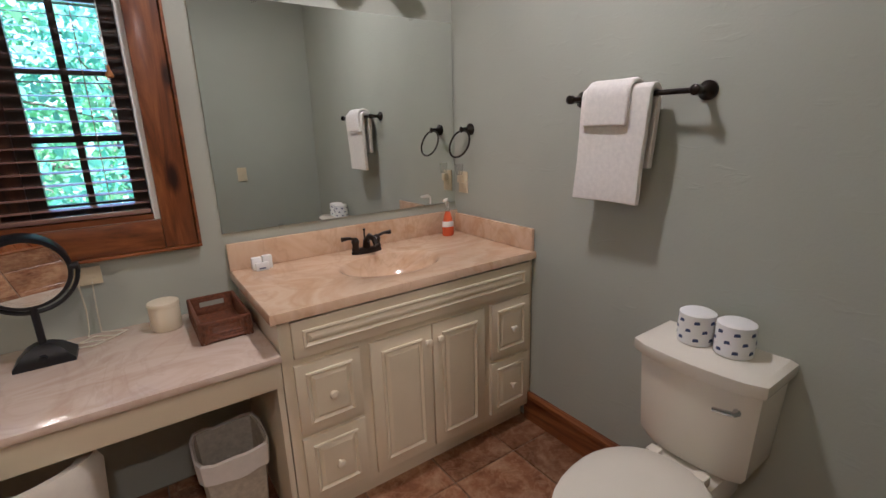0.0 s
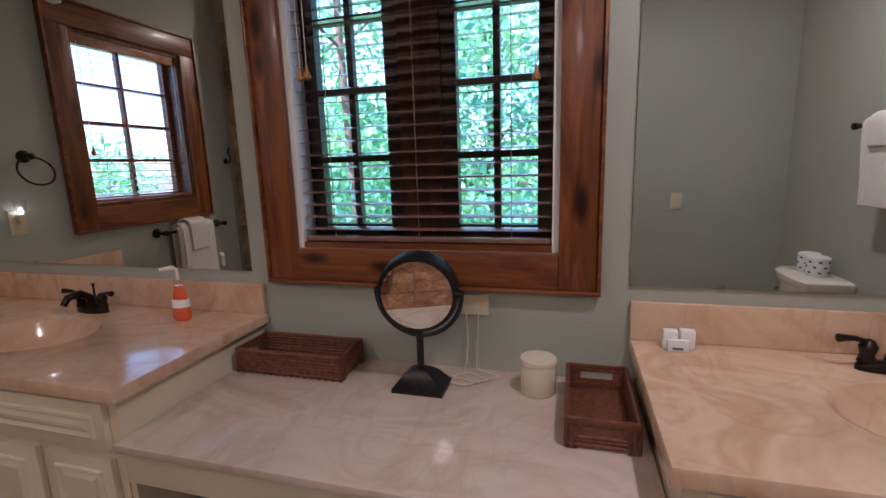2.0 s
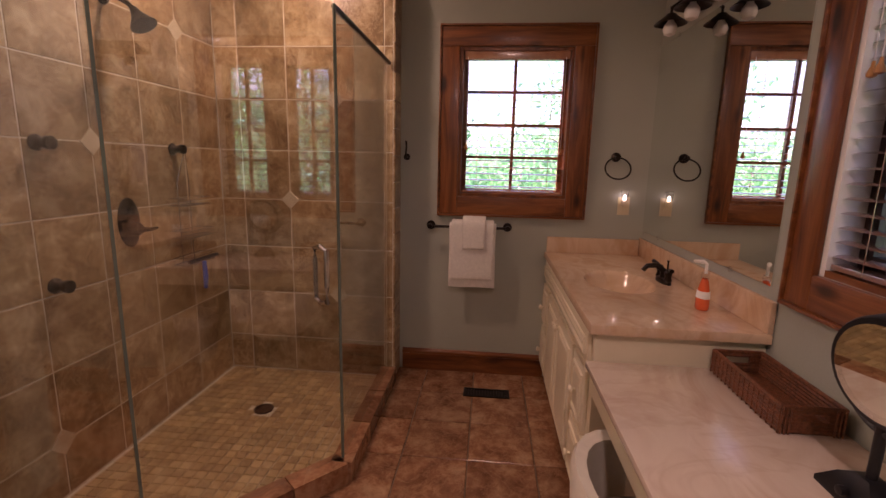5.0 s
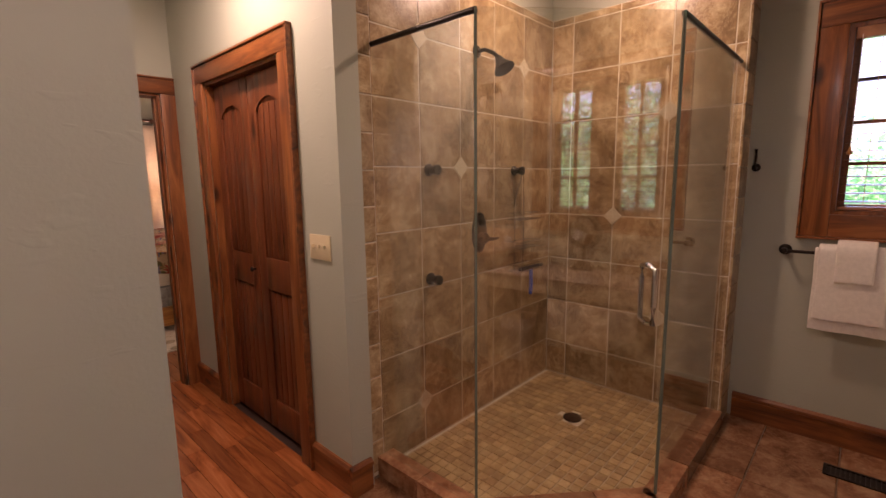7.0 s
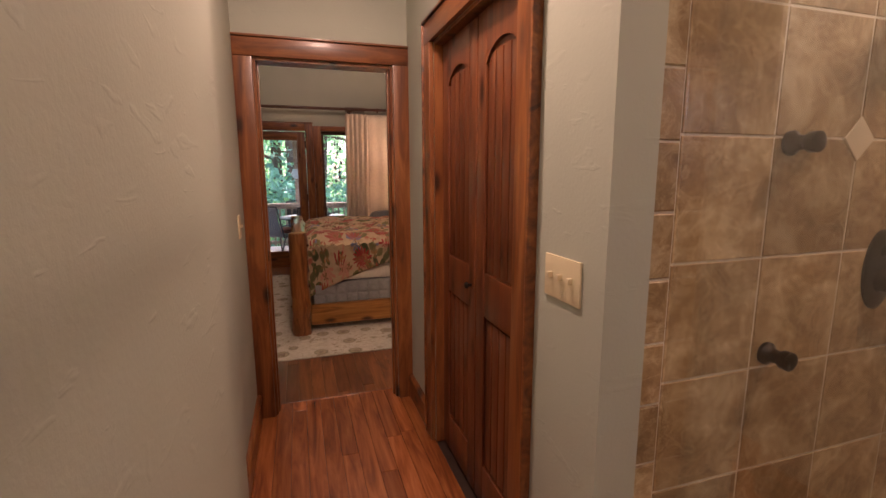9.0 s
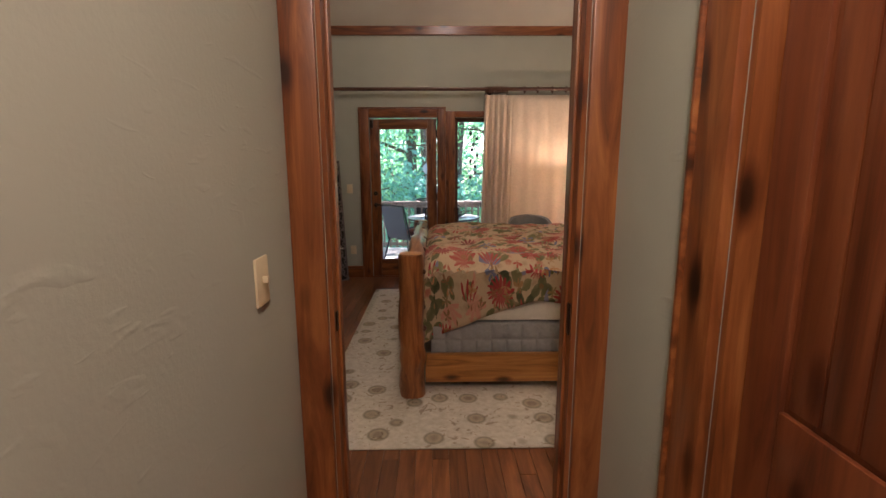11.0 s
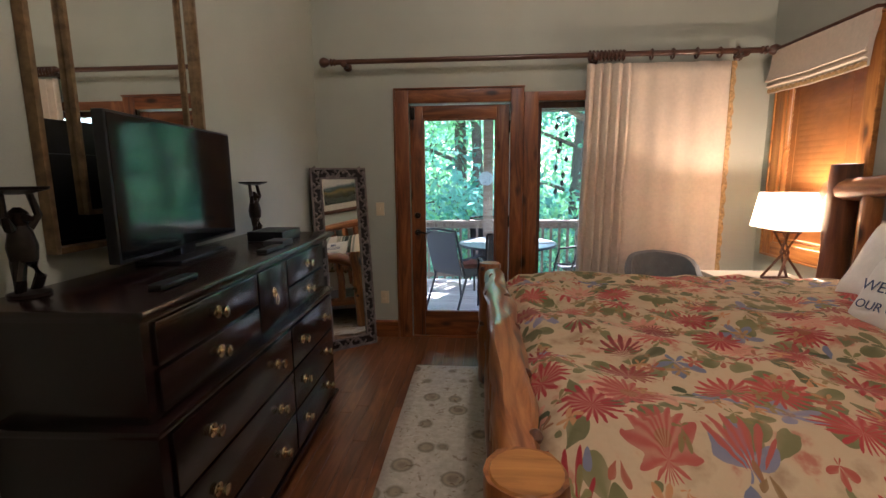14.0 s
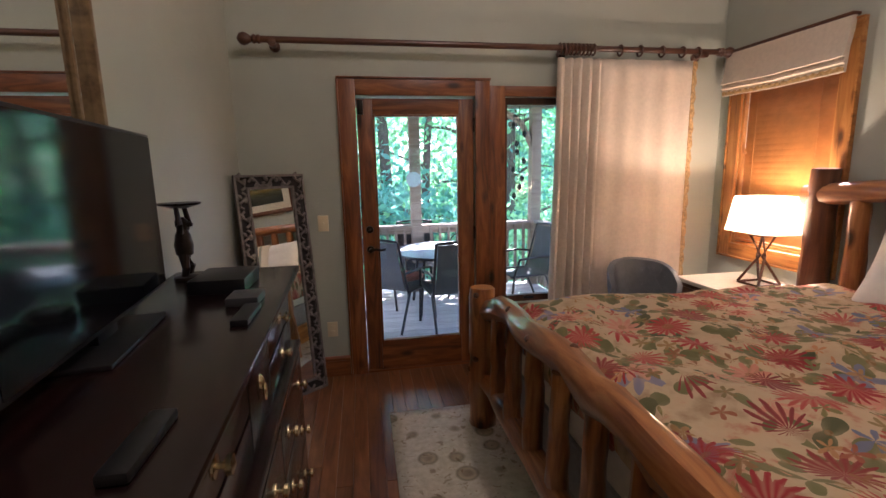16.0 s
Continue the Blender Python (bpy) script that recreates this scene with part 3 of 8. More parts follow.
def casing_part(parent, boxes):
    for axis, b in boxes:
        part("casing_board", B(*b, 0.006), PINE[axis], parent)


def casing_y(parent, x0, x1, z0, z1, y, d, w, floor=False):
    """Boards round an opening in a wall along x; d: signed thickness."""
    ya, yb = min(y, y + d), max(y, y + d)
    zb = 0.0 if floor else z0 - w
    casing_part(parent, [("z", (x0 - w, x0, ya, yb, zb, z1)), ("z", (x1, x1 + w, ya, yb, zb, z1)), ("x", (x0 - w, x1 + w, ya, yb, z1, z1 + w))])
    if not floor:
        casing_part(parent, [("x", (x0, x1, ya, yb, z0 - w, z0))])
    # raised outer bead
    s = 1 if d > 0 else -1
    y2 = y + s * 0.032
    ya, yb = min(y, y2), max(y, y2)
    for b in ((x0 - w - 0.012, x0 - w - 0.001, ya, yb, zb, z1 + w), (x1 + w + 0.001, x1 + w + 0.012, ya, yb, zb, z1 + w), (x0 - w - 0.012, x1 + w + 0.012, ya, yb, z1 + w + 0.001, z1 + w + 0.013)):
        part("bead", B(*b, 0.003), PINE["x"], parent)
    if not floor:
        part("bead", B(x0 - w - 0.012, x1 + w + 0.012, ya, yb, z0 - w - 0.013, z0 - w - 0.001, 0.003), PINE["x"], parent)


def casing_x(parent, y0, y1, z0, z1, x, d, w, floor=False, wood_set=None):
    ws = wood_set or PINE
    xa, xb = min(x, x + d), max(x, x + d)
    zb = 0.0 if floor else z0 - w
    for axis, b in (("z", (xa, xb, y0 - w, y0, zb, z1)), ("z", (xa, xb, y1, y1 + w, zb, z1)), ("y", (xa, xb, y0 - w, y1 + w, z1, z1 + w))):
        part("casing_board", B(*b, 0.006), ws[axis], parent)
    if not floor:
        part("casing_board", B(xa, xb, y0, y1, z0 - w, z0, 0.006), ws["y"], parent)
    s = 1 if d > 0 else -1
    xa, xb = min(x, x + s * 0.032), max(x, x + s * 0.032)
    for b in ((xa, xb, y0 - w - 0.012, y0 - w - 0.001, zb, z1 + w), (xa, xb, y1 + w + 0.001, y1 + w + 0.012, zb, z1 + w), (xa, xb, y0 - w - 0.012, y1 + w + 0.012, z1 + w + 0.001, z1 + w + 0.013)):
        part("bead", B(*b, 0.003), ws["y"], parent)
    if not floor:
        part("bead", B(xa, xb, y0 - w - 0.012, y1 + w + 0.012, z0 - w - 0.013, z0 - w - 0.001, 0.003), ws["y"], parent)


def opening(name, at, label):
    e = thing(name, at, label, "window" if "window" in name else "door")
    e["kind"] = "structure"
    return e


origin[0] = BATH

# ---- bath window, north: two casements with black bars, open slat blind ----
win = opening("window_1", (0.02, NY, W1[2]), "stained pine framed double casement window with dark sashes")
casing_y(win, *W1, NY, -0.022, 0.112)
# upright liners are coloured white to hold the skylight that falls on them
for b in ((W1[0], W1[0] + 0.02, NY, NY + CE, W1[2], W1[3]), (W1[1] - 0.02, W1[1], NY, NY + CE, W1[2], W1[3]), (W1[0] + 0.02, W1[1] - 0.02, NY, NY + CE, W1[2], W1[2] + 0.02), (W1[0] + 0.02, W1[1] - 0.02, NY, NY + CE, W1[3] - 0.02, W1[3])):
    upright = b[5] - b[4] > 0.5
    part("jamb_liner", B(*b), PAPER if upright else PINE["x"], win, "side liner whitened to carry the skylight" if upright else "")
part("mullion_post", B(-0.05, 0.095, NY + 0.075, NY + CE - 0.002, W1[2] + 0.02, W1[3] - 0.02, 0.004), SASHBROWN, win)
for a, b in ((W1[0] + 0.02, -0.05), (0.095, W1[1] - 0.02)):
    fr = bmesh.new()
    for q in ((a, a + 0.05, 0, 1), (b - 0.05, b, 0, 1)):
        box(fr, q[0], q[1], NY + 0.085, NY + 0.125, W1[2] + 0.02, W1[3] - 0.02)
    for z0, z1 in ((W1[2] + 0.02, W1[2] + 0.075), (W1[3] - 0.075, W1[3] - 0.02)):
        box(fr, a + 0.05, b - 0.05, NY + 0.085, NY + 0.125, z0, z1)
    sash = part("sash", fr, SASH, win, "black painted sash")
    m = (a + b) / 2
    part("glazing_bar", B(m - 0.011, m + 0.011, NY + 0.09, NY + 0.118, W1[2] + 0.075, W1[3] - 0.075), SASH, sash)
    for k in range(1, 4):
        z = W1[2] + 0.075 + k * (W1[3] - W1[2] - 0.15) / 4
        part("glazing_bar", B(a + 0.05, b - 0.05, NY + 0.088, NY + 0.12, z - 0.011, z + 0.011), SASH, sash)
    pane = part("pane", B(a + 0.05, b - 0.05, NY + 0.102, NY + 0.106, W1[2] + 0.075, W1[3] - 0.075), GLASS, sash, "clear glass")
    pane.visible_shadow = False
part("crank", tube(bmesh.new(), [(-0.2, NY + 0.08, W1[2] + 0.045), (-0.2, NY + 0.03, W1[2] + 0.05), (-0.12, NY + 0.03, W1[2] + 0.055)], 0.008), BLACK, win, "black crank handle")


def blind_y(name, x0, x1, y, z0, z1, step, material, label, depth=0.05, tilt=0.0):
    e = thing(name, ((x0 + x1) / 2, y, z0), label, "blind")
    n = int((z1 - 0.09 - z0) / step)
    part("head_rail", B(x0, x1, y - 0.03, y + 0.03, z1 - 0.07, z1, 0.004), material, e)
    part("bottom_rail", B(x0, x1, y - 0.026, y + 0.026, z0, z0 + 0.018, 0.005), material, e)
    for k in range(1, n + 1):
        z = z0 + k * step
        bm = bmesh.new()
        prof = [(-depth / 2, 0), (-depth / 4, 0.003), (0, 0.004), (depth / 4, 0.003), (depth / 2, 0), (depth / 4, 0), (0, 0.001), (-depth / 4, 0)]
        t = math.radians(tilt)
        rings(bm, [[(x, y + c * math.cos(t), z + h + c * math.sin(t)) for c, h in prof] for x in (x0, x1)])
        part("slat", bm, material, e)
    for x in (x0 + 0.12, (x0 + x1) / 2, x1 - 0.12):
        part("ladder_cord", tube(bmesh.new(), [(x, y - 0.027, z0), (x, y - 0.027, z1 - 0.07)], 0.0015, 5), material, e)
    return e


def tassel(parent, x, y, z, top):
    part("pull_cord", tube(bmesh.new(), [(x, y, z + 0.03), (x, y, top)], 0.0015, 5), WHITE, parent)
    part("tassel", lathe(bmesh.new(), (x, y, z), [(0.004, 0.035), (0.006, 0.02), (0.013, 0.004), (0.012, -0.004), (0.004, -0.008)], 12), HONEY["z"], parent, "turned wooden cord tassel")


bl = blind_y("window_blind", W1[0] + 0.024, W1[1] - 0.024, NY + 0.035, W1[2] + 0.024, W1[3] - 0.002, 0.0425, SLAT, "dark brown wooden blind with open slats", 0.05, 8)
tassel(bl, W1[0] + 0.06, NY + 0.0, 1.72, W1[3] - 0.06)
tassel(bl, W1[0] + 0.085, NY + 0.0, 1.725, W1[3] - 0.06)
tassel(bl, W1[1] - 0.07, NY + 0.0, 1.665, W1[3] - 0.06)

# ---- bath window, west ----
win = opening("window_2", (WX, 1.01, W2[2]), "stained pine framed window with an amber lit reveal")
casing_x(win, *W2, WX, 0.022, 0.118)
for b in ((WX - CE, WX, W2[0], W2[0] + 0.02, W2[2], W2[3]), (WX - CE, WX, W2[1] - 0.02, W2[1], W2[2], W2[3]), (WX - CE, WX, W2[0] + 0.02, W2[1] - 0.02, W2[2], W2[2] + 0.02), (WX - CE, WX, W2[0] + 0.02, W2[1] - 0.02, W2[3] - 0.02, W2[3])):
    part("jamb_liner", B(*b), PINE["z"], win)
fr = bmesh.new()
for a, b in ((W2[0] + 0.02, W2[0] + 0.05), (W2[1] - 0.05, W2[1] - 0.02)):
    box(fr, WX - 0.125, WX - 0.085, a, b, W2[2] + 0.02, W2[3] - 0.02)
for a, b in ((W2[2] + 0.02, W2[2] + 0.05), (W2[3] - 0.05, W2[3] - 0.02)):
    box(fr, WX - 0.125, WX - 0.085, W2[0] + 0.05, W2[1] - 0.05, a, b)
sash = part("sash", fr, PINE["z"], win)
part("glazing_bar", B(WX - 0.118, WX - 0.09, 1.0, 1.02, W2[2] + 0.05, W2[3] - 0.05), PINE["z"], sash)
for k in (1, 2, 3):
    z = W2[2] + 0.05 + k * (W2[3] - W2[2] - 0.1) / 4
    part("glazing_bar", B(WX - 0.12, WX - 0.092, W2[0] + 0.05, W2[1] - 0.05, z - 0.009, z + 0.009), PINE["y"], sash)
pane = part("pane", B(WX - 0.106, WX - 0.102, W2[0] + 0.05, W2[1] - 0.05, W2[2] + 0.05, W2[3] - 0.05), GLASS, sash, "clear glass")
pane.visible_shadow = False


def blind_x(name, y0, y1, x, z0, z1, step, material, label, depth=0.05, tilt=0.0):
    e = thing(name, (x, (y0 + y1) / 2, z0), label, "blind")
    part("head_rail", B(x - 0.03, x + 0.03, y0, y1, z1 - 0.07, z1, 0.004), material, e)
    part("bottom_rail", B(x - 0.026, x + 0.026, y0, y1, z0, z0 + 0.018, 0.005), material, e)
    t = math.radians(tilt)
    for k in range(1, int((z1 - 0.09 - z0) / step) + 1):
        z = z0 + k * step
        bm = bmesh.new()
        prof = [(-depth / 2, 0), (-depth / 4, 0.003), (0, 0.004), (depth / 4, 0.003), (depth / 2, 0), (depth / 4, 0), (0, 0.001), (-depth / 4, 0)]
        rings(bm, [[(x + c * math.cos(t), y, z + h + c * math.sin(t)) for c, h in prof] for y in (y0, y1)])
        part("slat", bm, material, e)
    for y in (y0 + 0.1, y1 - 0.1):
        part("ladder_cord", tube(bmesh.new(), [(x + 0.027, y, z0), (x + 0.027, y, z1 - 0.07)], 0.0015, 5), material, e)
    return e


bl = blind_x("window_blind", W2[0] + 0.024, W2[1] - 0.024, WX - 0.04, W2[2] + 0.024, W2[3] - 0.002, 0.0425, SLATRED, "cedar red wooden blind with open slats", 0.05, -8)
tassel(bl, WX + 0.0, W2[0] + 0.05, 1.56, W2[3] - 0.06)
tassel(bl, WX + 0.0, W2[1] - 0.05, 1.54, W2[3] - 0.06)

origin[0] = HALL

# ---- hall: bedroom doorway, closet doors ----
dw = opening("door_1", (0.03, DY, 0), "open doorway cased in knotty stained pine")
casing_y(dw, -0.345, 0.405, 0, 2.04, DY, 0.024, 0.095, True)
casing_y(dw, -0.345, 0.405, 0, 2.04, BN, -0.024, 0.095, True)
for b in ((-0.345, -0.33, BN, DY, 0, 2.04), (0.39, 0.405, BN, DY, 0, 2.04), (-0.33, 0.39, BN, DY, 2.025, 2.04)):
    part("jamb", B(*b), PINE["z"], dw)
for b in ((-0.33, -0.32, -2.92, -2.885, 0, 2.025), (0.38, 0.39, -2.92, -2.885, 0, 2.025)):
    part("door_stop", B(*b, 0.003), PINE["z"], dw)
part("strike_plate", B(0.386, 0.3915, -2.883, -2.86, 0.94, 1.0, 0.001), BRONZE, dw, "dark bronze strike plate")
part("strike_plate", B(-0.3315, -0.326, -2.883, -2.86, 0.92, 1.02, 0.001), BRONZE, dw, "dark bronze hinge leaf")

dc = opening("door_2", (HW, -1.8, 0), "dark stained alder bifold closet doors with arched panels")
casing_x(dc, -2.30, -1.38, 0, 2.04, HW, 0.024, 0.1, True)
for b in ((HW - 0.12, HW, -2.30, -2.285, 0, 2.04), (HW - 0.12, HW, -1.395, -1.38, 0, 2.04), (HW - 0.12, HW, -2.285, -1.395, 2.025, 2.04)):
    part("jamb", B(*b), PINE["z"], dc)
for y0, y1 in ((-2.282, -1.843), (-1.837, -1.398)):
    leaf = part("door_leaf", B(HW - 0.075, HW - 0.052, y0, y1, 0.012, 2.02), DOORWOOD, dc)
    xa, xb, s = HW - 0.052, HW - 0.04, 0.085
    for b in ((y0, y0 + s, 0.012, 2.02), (y1 - s, y1, 0.012, 2.02), (y0 + s, y1 - s, 0.012, 0.2), (y0 + s, y1 - s, 0.86, 1.04)):
        part("rail" if b[3] < 2 else "stile", B(xa, xb, *b, 0.004), DOORWOOD, leaf)
    # arched head rail
    loops = []
    for k in range(13):
        y = y0 + s + (y1 - y0 - 2 * s) * k / 12
        low = 1.78 + 0.11 * math.sqrt(max(0.0, 1 - ((k - 6) / 6.6) ** 2))
        loops.append([(xa, y, low), (xb, y, low), (xb, y, 2.02), (xa, y, 2.02)])
    part("head_rail", rings(bmesh.new(), loops), DOORWOOD, leaf, smooth=False)
    for k in range(4):
        a = y0 + s + 0.012 + k * (y1 - y0 - 2 * s - 0.02) / 4
        w = (y1 - y0 - 2 * s - 0.02) / 4 - 0.006
        part("panel_board", B(xa, xa + 0.005, a, a + w, 1.05, 1.86, 0.002), DOORWOOD, leaf)
        part("panel_board", B(xa, xa + 0.005, a, a + w, 0.21, 0.85, 0.002), DOORWOOD, leaf)
part("knob", lathe(bmesh.new(), (HW - 0.04, -1.89, 0.96), [(0.006, 0), (0.006, 0.012), (0.015, 0.02), (0.012, 0.03), (0.002, 0.033)], 14, "x"), BRONZE, dc, "small bronze knob")


def plate_x(name, x, y, z, sx, w, h, toggles, label, outlet=False):
    """A wall plate on a wall that faces along x; sx: the way it faces."""
    e = thing(name, (x, y, z), label, "switch" if not outlet else "outlet")
    a, b = sorted((x, x + sx * 0.007))
    part("plate", B(a, b, y - w / 2, y + w / 2, z - h / 2, z + h / 2, 0.003), IVORY, e)
    for k in range(toggles):
        c = y + (k - (toggles - 1) / 2) * 0.046
        a, b = sorted((x + sx * 0.006, x + sx * 0.02))
        if outlet:
            for dz in (-0.02, 0.02):
                a, b = sorted((x + sx * 0.006, x + sx * 0.009))
                part("socket", B(a, b, c - 0.015, c + 0.015, z + dz - 0.013, z + dz + 0.013, 0.002), IVORY, e)
        else:
            part("toggle", B(a, b, c - 0.005, c + 0.005, z - 0.004, z + 0.012, 0.002), IVORY, e)
    return e


def plate_y(name, x, y, z, sy, w, h, toggles, label, outlet=False):
    e = thing(name, (x, y, z), label, "switch" if not outlet else "outlet")
    a, b = sorted((y, y + sy * 0.007))
    part("plate", B(x - w / 2, x + w / 2, a, b, z - h / 2, z + h / 2, 0.003), IVORY, e)
    for k in range(toggles):
        c = x + (k - (toggles - 1) / 2) * 0.046
        if outlet:
            a, b = sorted((y + sy * 0.006, y + sy * 0.009))
            for dz in (-0.02, 0.02):
                part("socket", B(c - 0.015, c + 0.015, a, b, z + dz - 0.013, z + dz + 0.013, 0.002), IVORY, e)
        else:
            a, b = sorted((y + sy * 0.006, y + sy * 0.02))
            part("toggle", B(c - 0.005, c + 0.005, a, b, z - 0.004, z + 0.012, 0.002), IVORY, e)
    return e


plate_x("light_switch", HW, -1.125, 1.16, 1, 0.165, 0.115, 3, "ivory triple switch plate on the hall wall")
plate_x("light_switch", HE2, -2.58, 1.17, -1, 0.075, 0.115, 1, "ivory single switch plate beside the doorway")
origin[0] = BATH
plate_y("light_switch", 1.225, TS, 1.12, 1, 0.075, 0.115, 1, "ivory switch plate beside the toilet")
plate_x("power_outlet", EX, 1.80, 1.17, -1, 0.075, 0.115, 1, "ivory outlet beside the mirror", True)
plate_x("power_outlet", WX, 1.74, 1.215, 1, 0.075, 0.115, 1, "ivory outlet beside the mirror", True)
plate_y("power_outlet", 0.205, NY, 0.972, -1, 0.105, 0.068, 2, "ivory outlet under the window", True)
origin[0] = HALL
plate_y("light_switch", 1.19, BS, 1.17, 1, 0.075, 0.115, 1, "ivory switch plate beside the deck door")
plate_y("power_outlet", 1.17, BS, 0.37, 1, 0.075, 0.115, 1, "ivory outlet beside the deck door", True)
plate_x("light_switch", BE, -4.37, 1.12, -1, 0.12, 0.115, 2, "ivory switch plate beside the dresser")

origin[0] = BATH

# ---- bathroom things ----
VF, VT, DT = 1.28, 0.895, 0.75     # vanity front, vanity top, desk top


def knob_y(parent, x, y, z, r=0.017):
    part("knob", lathe(bmesh.new(), (x, y, z), [(0.007, 0), (0.006, -0.01), (r, -0.018), (r * 0.9, -0.028), (0.003, -0.032)], 14, "y"), CREAM, parent)


def panel_front(name, parent, x0, x1, z0, z1, y, m=0.035):
    """A raised-panel front that faces -y: slab, stepped frame, bevelled field."""
    f = part(name, B(x0, x1, y - 0.018, y, z0, z1, 0.004), CREAM, parent)
    bm = bmesh.new()
    a = [(x0 + m, z0 + m), (x1 - m, z0 + m), (x1 - m, z1 - m), (x0 + m, z1 - m)]
    g, h = 0.014, 0.028
    lo = [[(x, y - 0.018, z) for x, z in a]]
    for ins, d in ((0.0, 0.026), (0.007, 0.028), (g, 0.02), (g + 0.002, 0.019), (h, 0.027)):
        q = [(x0 + m + ins, z0 + m + ins), (x1 - m - ins, z0 + m + ins), (x1 - m - ins, z1 - m - ins), (x0 + m + ins, z1 - m - ins)]
        lo.append([(x, y - d, z) for x, z in q])
    rings(bm, lo)
    part("raised_panel", bm, CREAM, f, smooth=False)
    return f


def vanity(x0, x1, sink_x, mirror_left, group):
    """Base cabinet with drawers, a pair of doors and a false front; mirror_left flips the narrow side."""
    e = thing("vanity_cabinet", ((x0 + x1) / 2, 1.6, 0), "cream painted vanity cabinet with raised panel fronts", "cabinet", group)
    body = bmesh.new()
    box(body, x0, x1, VF, NY - 0.004, 0.09, 0.735)
    box(body, x0, x1, VF, VF + 0.06, 0.735, VT - 0.036)
    box(body, x0, x1, NY - 0.09, NY - 0.004, 0.735, VT - 0.036)
    box(body, x0, x0 + 0.1, VF + 0.06, NY - 0.09, 0.735, VT - 0.036)
    box(body, x1 - 0.1, x1, VF + 0.06, NY - 0.09, 0.735, VT - 0.036)
    box(body, x0 + 0.01, x1 - 0.01, VF + 0.05, NY - 0.004, 0, 0.09)
    part("body", body, CREAM, e)
    w = x1 - x0
    dl, dr = 0.24, 0.235
    panel_front("false_front", e, x0 + 0.04, x1 - 0.03, 0.715, 0.85, VF)
    a, b = x0 + 0.035, x0 + 0.035 + dl
    c, d = x1 - 0.03 - dr, x1 - 0.03
    for z0, z1 in ((0.42, 0.69), (0.13, 0.40)):
        for q0, q1 in ((a, b), (c, d)):
            f = panel_front("drawer", e, q0, q1, z0, z1, VF)
            knob_y(f, (q0 + q1) / 2, VF - 0.027, (z0 + z1) / 2)
    m0, m1 = b + 0.04, c - 0.04
    mid = (m0 + m1) / 2
    for q0, q1, k in ((m0, mid - 0.003, -1), (mid + 0.003, m1, 1)):
        f = panel_front("cabinet_door", e, q0, q1, 0.12, 0.69, VF, 0.045)
        knob_y(f, mid + k * 0.028, VF - 0.02, 0.625)
    return e


def counter(x0, x1, cx, wall_x_side, group):
    """Moulded marble top with an oval bowl, backsplash and side splash."""
    e = thing("marble_countertop", ((x0 + x1) / 2, 1.6, VT), "peach cultured marble vanity top with an oval basin", "countertop", group)
    cy, rx, ry, y0, y1 = 1.54, 0.225, 0.165, VF - 0.025, NY - 0.004
    bm = bmesh.new()
    n = 48
    angs = [2 * math.pi * i / n for i in range(n)]

    def edge(a):
        c, s = math.cos(a), math.sin(a)
        t = min((x1 - cx) / c if c > 1e-6 else 9, (x0 - cx) / c if c < -1e-6 else 9, (y1 - cy) / s if s > 1e-6 else 9, (y0 - cy) / s if s < -1e-6 else 9)
        return cx + c * t, cy + s * t
    corners = [(x1, y1), (x0, y1), (x0, y0), (x1, y0)]
    out = [edge(a) for a in angs]
    for q in corners:
        k = min(range(n), key=lambda i: (out[i][0] - q[0]) ** 2 + (out[i][1] - q[1]) ** 2)
        out[k] = q
    loops = [[(x, y, VT - 0.035) for x, y in out], [(x, y, VT - 0.006) for x, y in out], [(cx + (x - cx) * 0.994, cy + (y - cy) * 0.99, VT) for x, y in out]]
    for s, z in ((1.06, VT), (1.0, VT - 0.004), (0.95, VT - 0.02), (0.85, VT - 0.06), (0.65, VT - 0.105), (0.35, VT - 0.13), (0.1, VT - 0.136)):
        loops.append([(cx + rx * s * math.cos(a), cy + ry * s * math.sin(a), z) for a in angs])
    rings(bm, loops, cap=False)
    bm.faces.new(list(bm.verts)[-n:])
    part("top", bm, MARBLE, e)
    part("drain", lathe(bmesh.new(), (cx, cy, VT - 0.1355), [(0.024, 0), (0.022, 0.003), (0.012, 0.002), (0.002, 0.004)], 18), BRONZE, e, "dark drain plug")
    part("backsplash", B(x0, x1, NY - 0.024, NY - 0.003, VT, VT + 0.118, 0.006), MARBLE, e)
    if wall_x_side > 0:
        part("side_splash", B(x1 - 0.022, x1 - 0.002, y0 + 0.01, NY - 0.025, VT, VT + 0.105, 0.006), MARBLE, e)
    else:
        part("side_splash", B(x0 + 0.002, x0 + 0.022, y0 + 0.01, NY - 0.025, VT, VT + 0.105, 0.006), MARBLE, e)
    return e


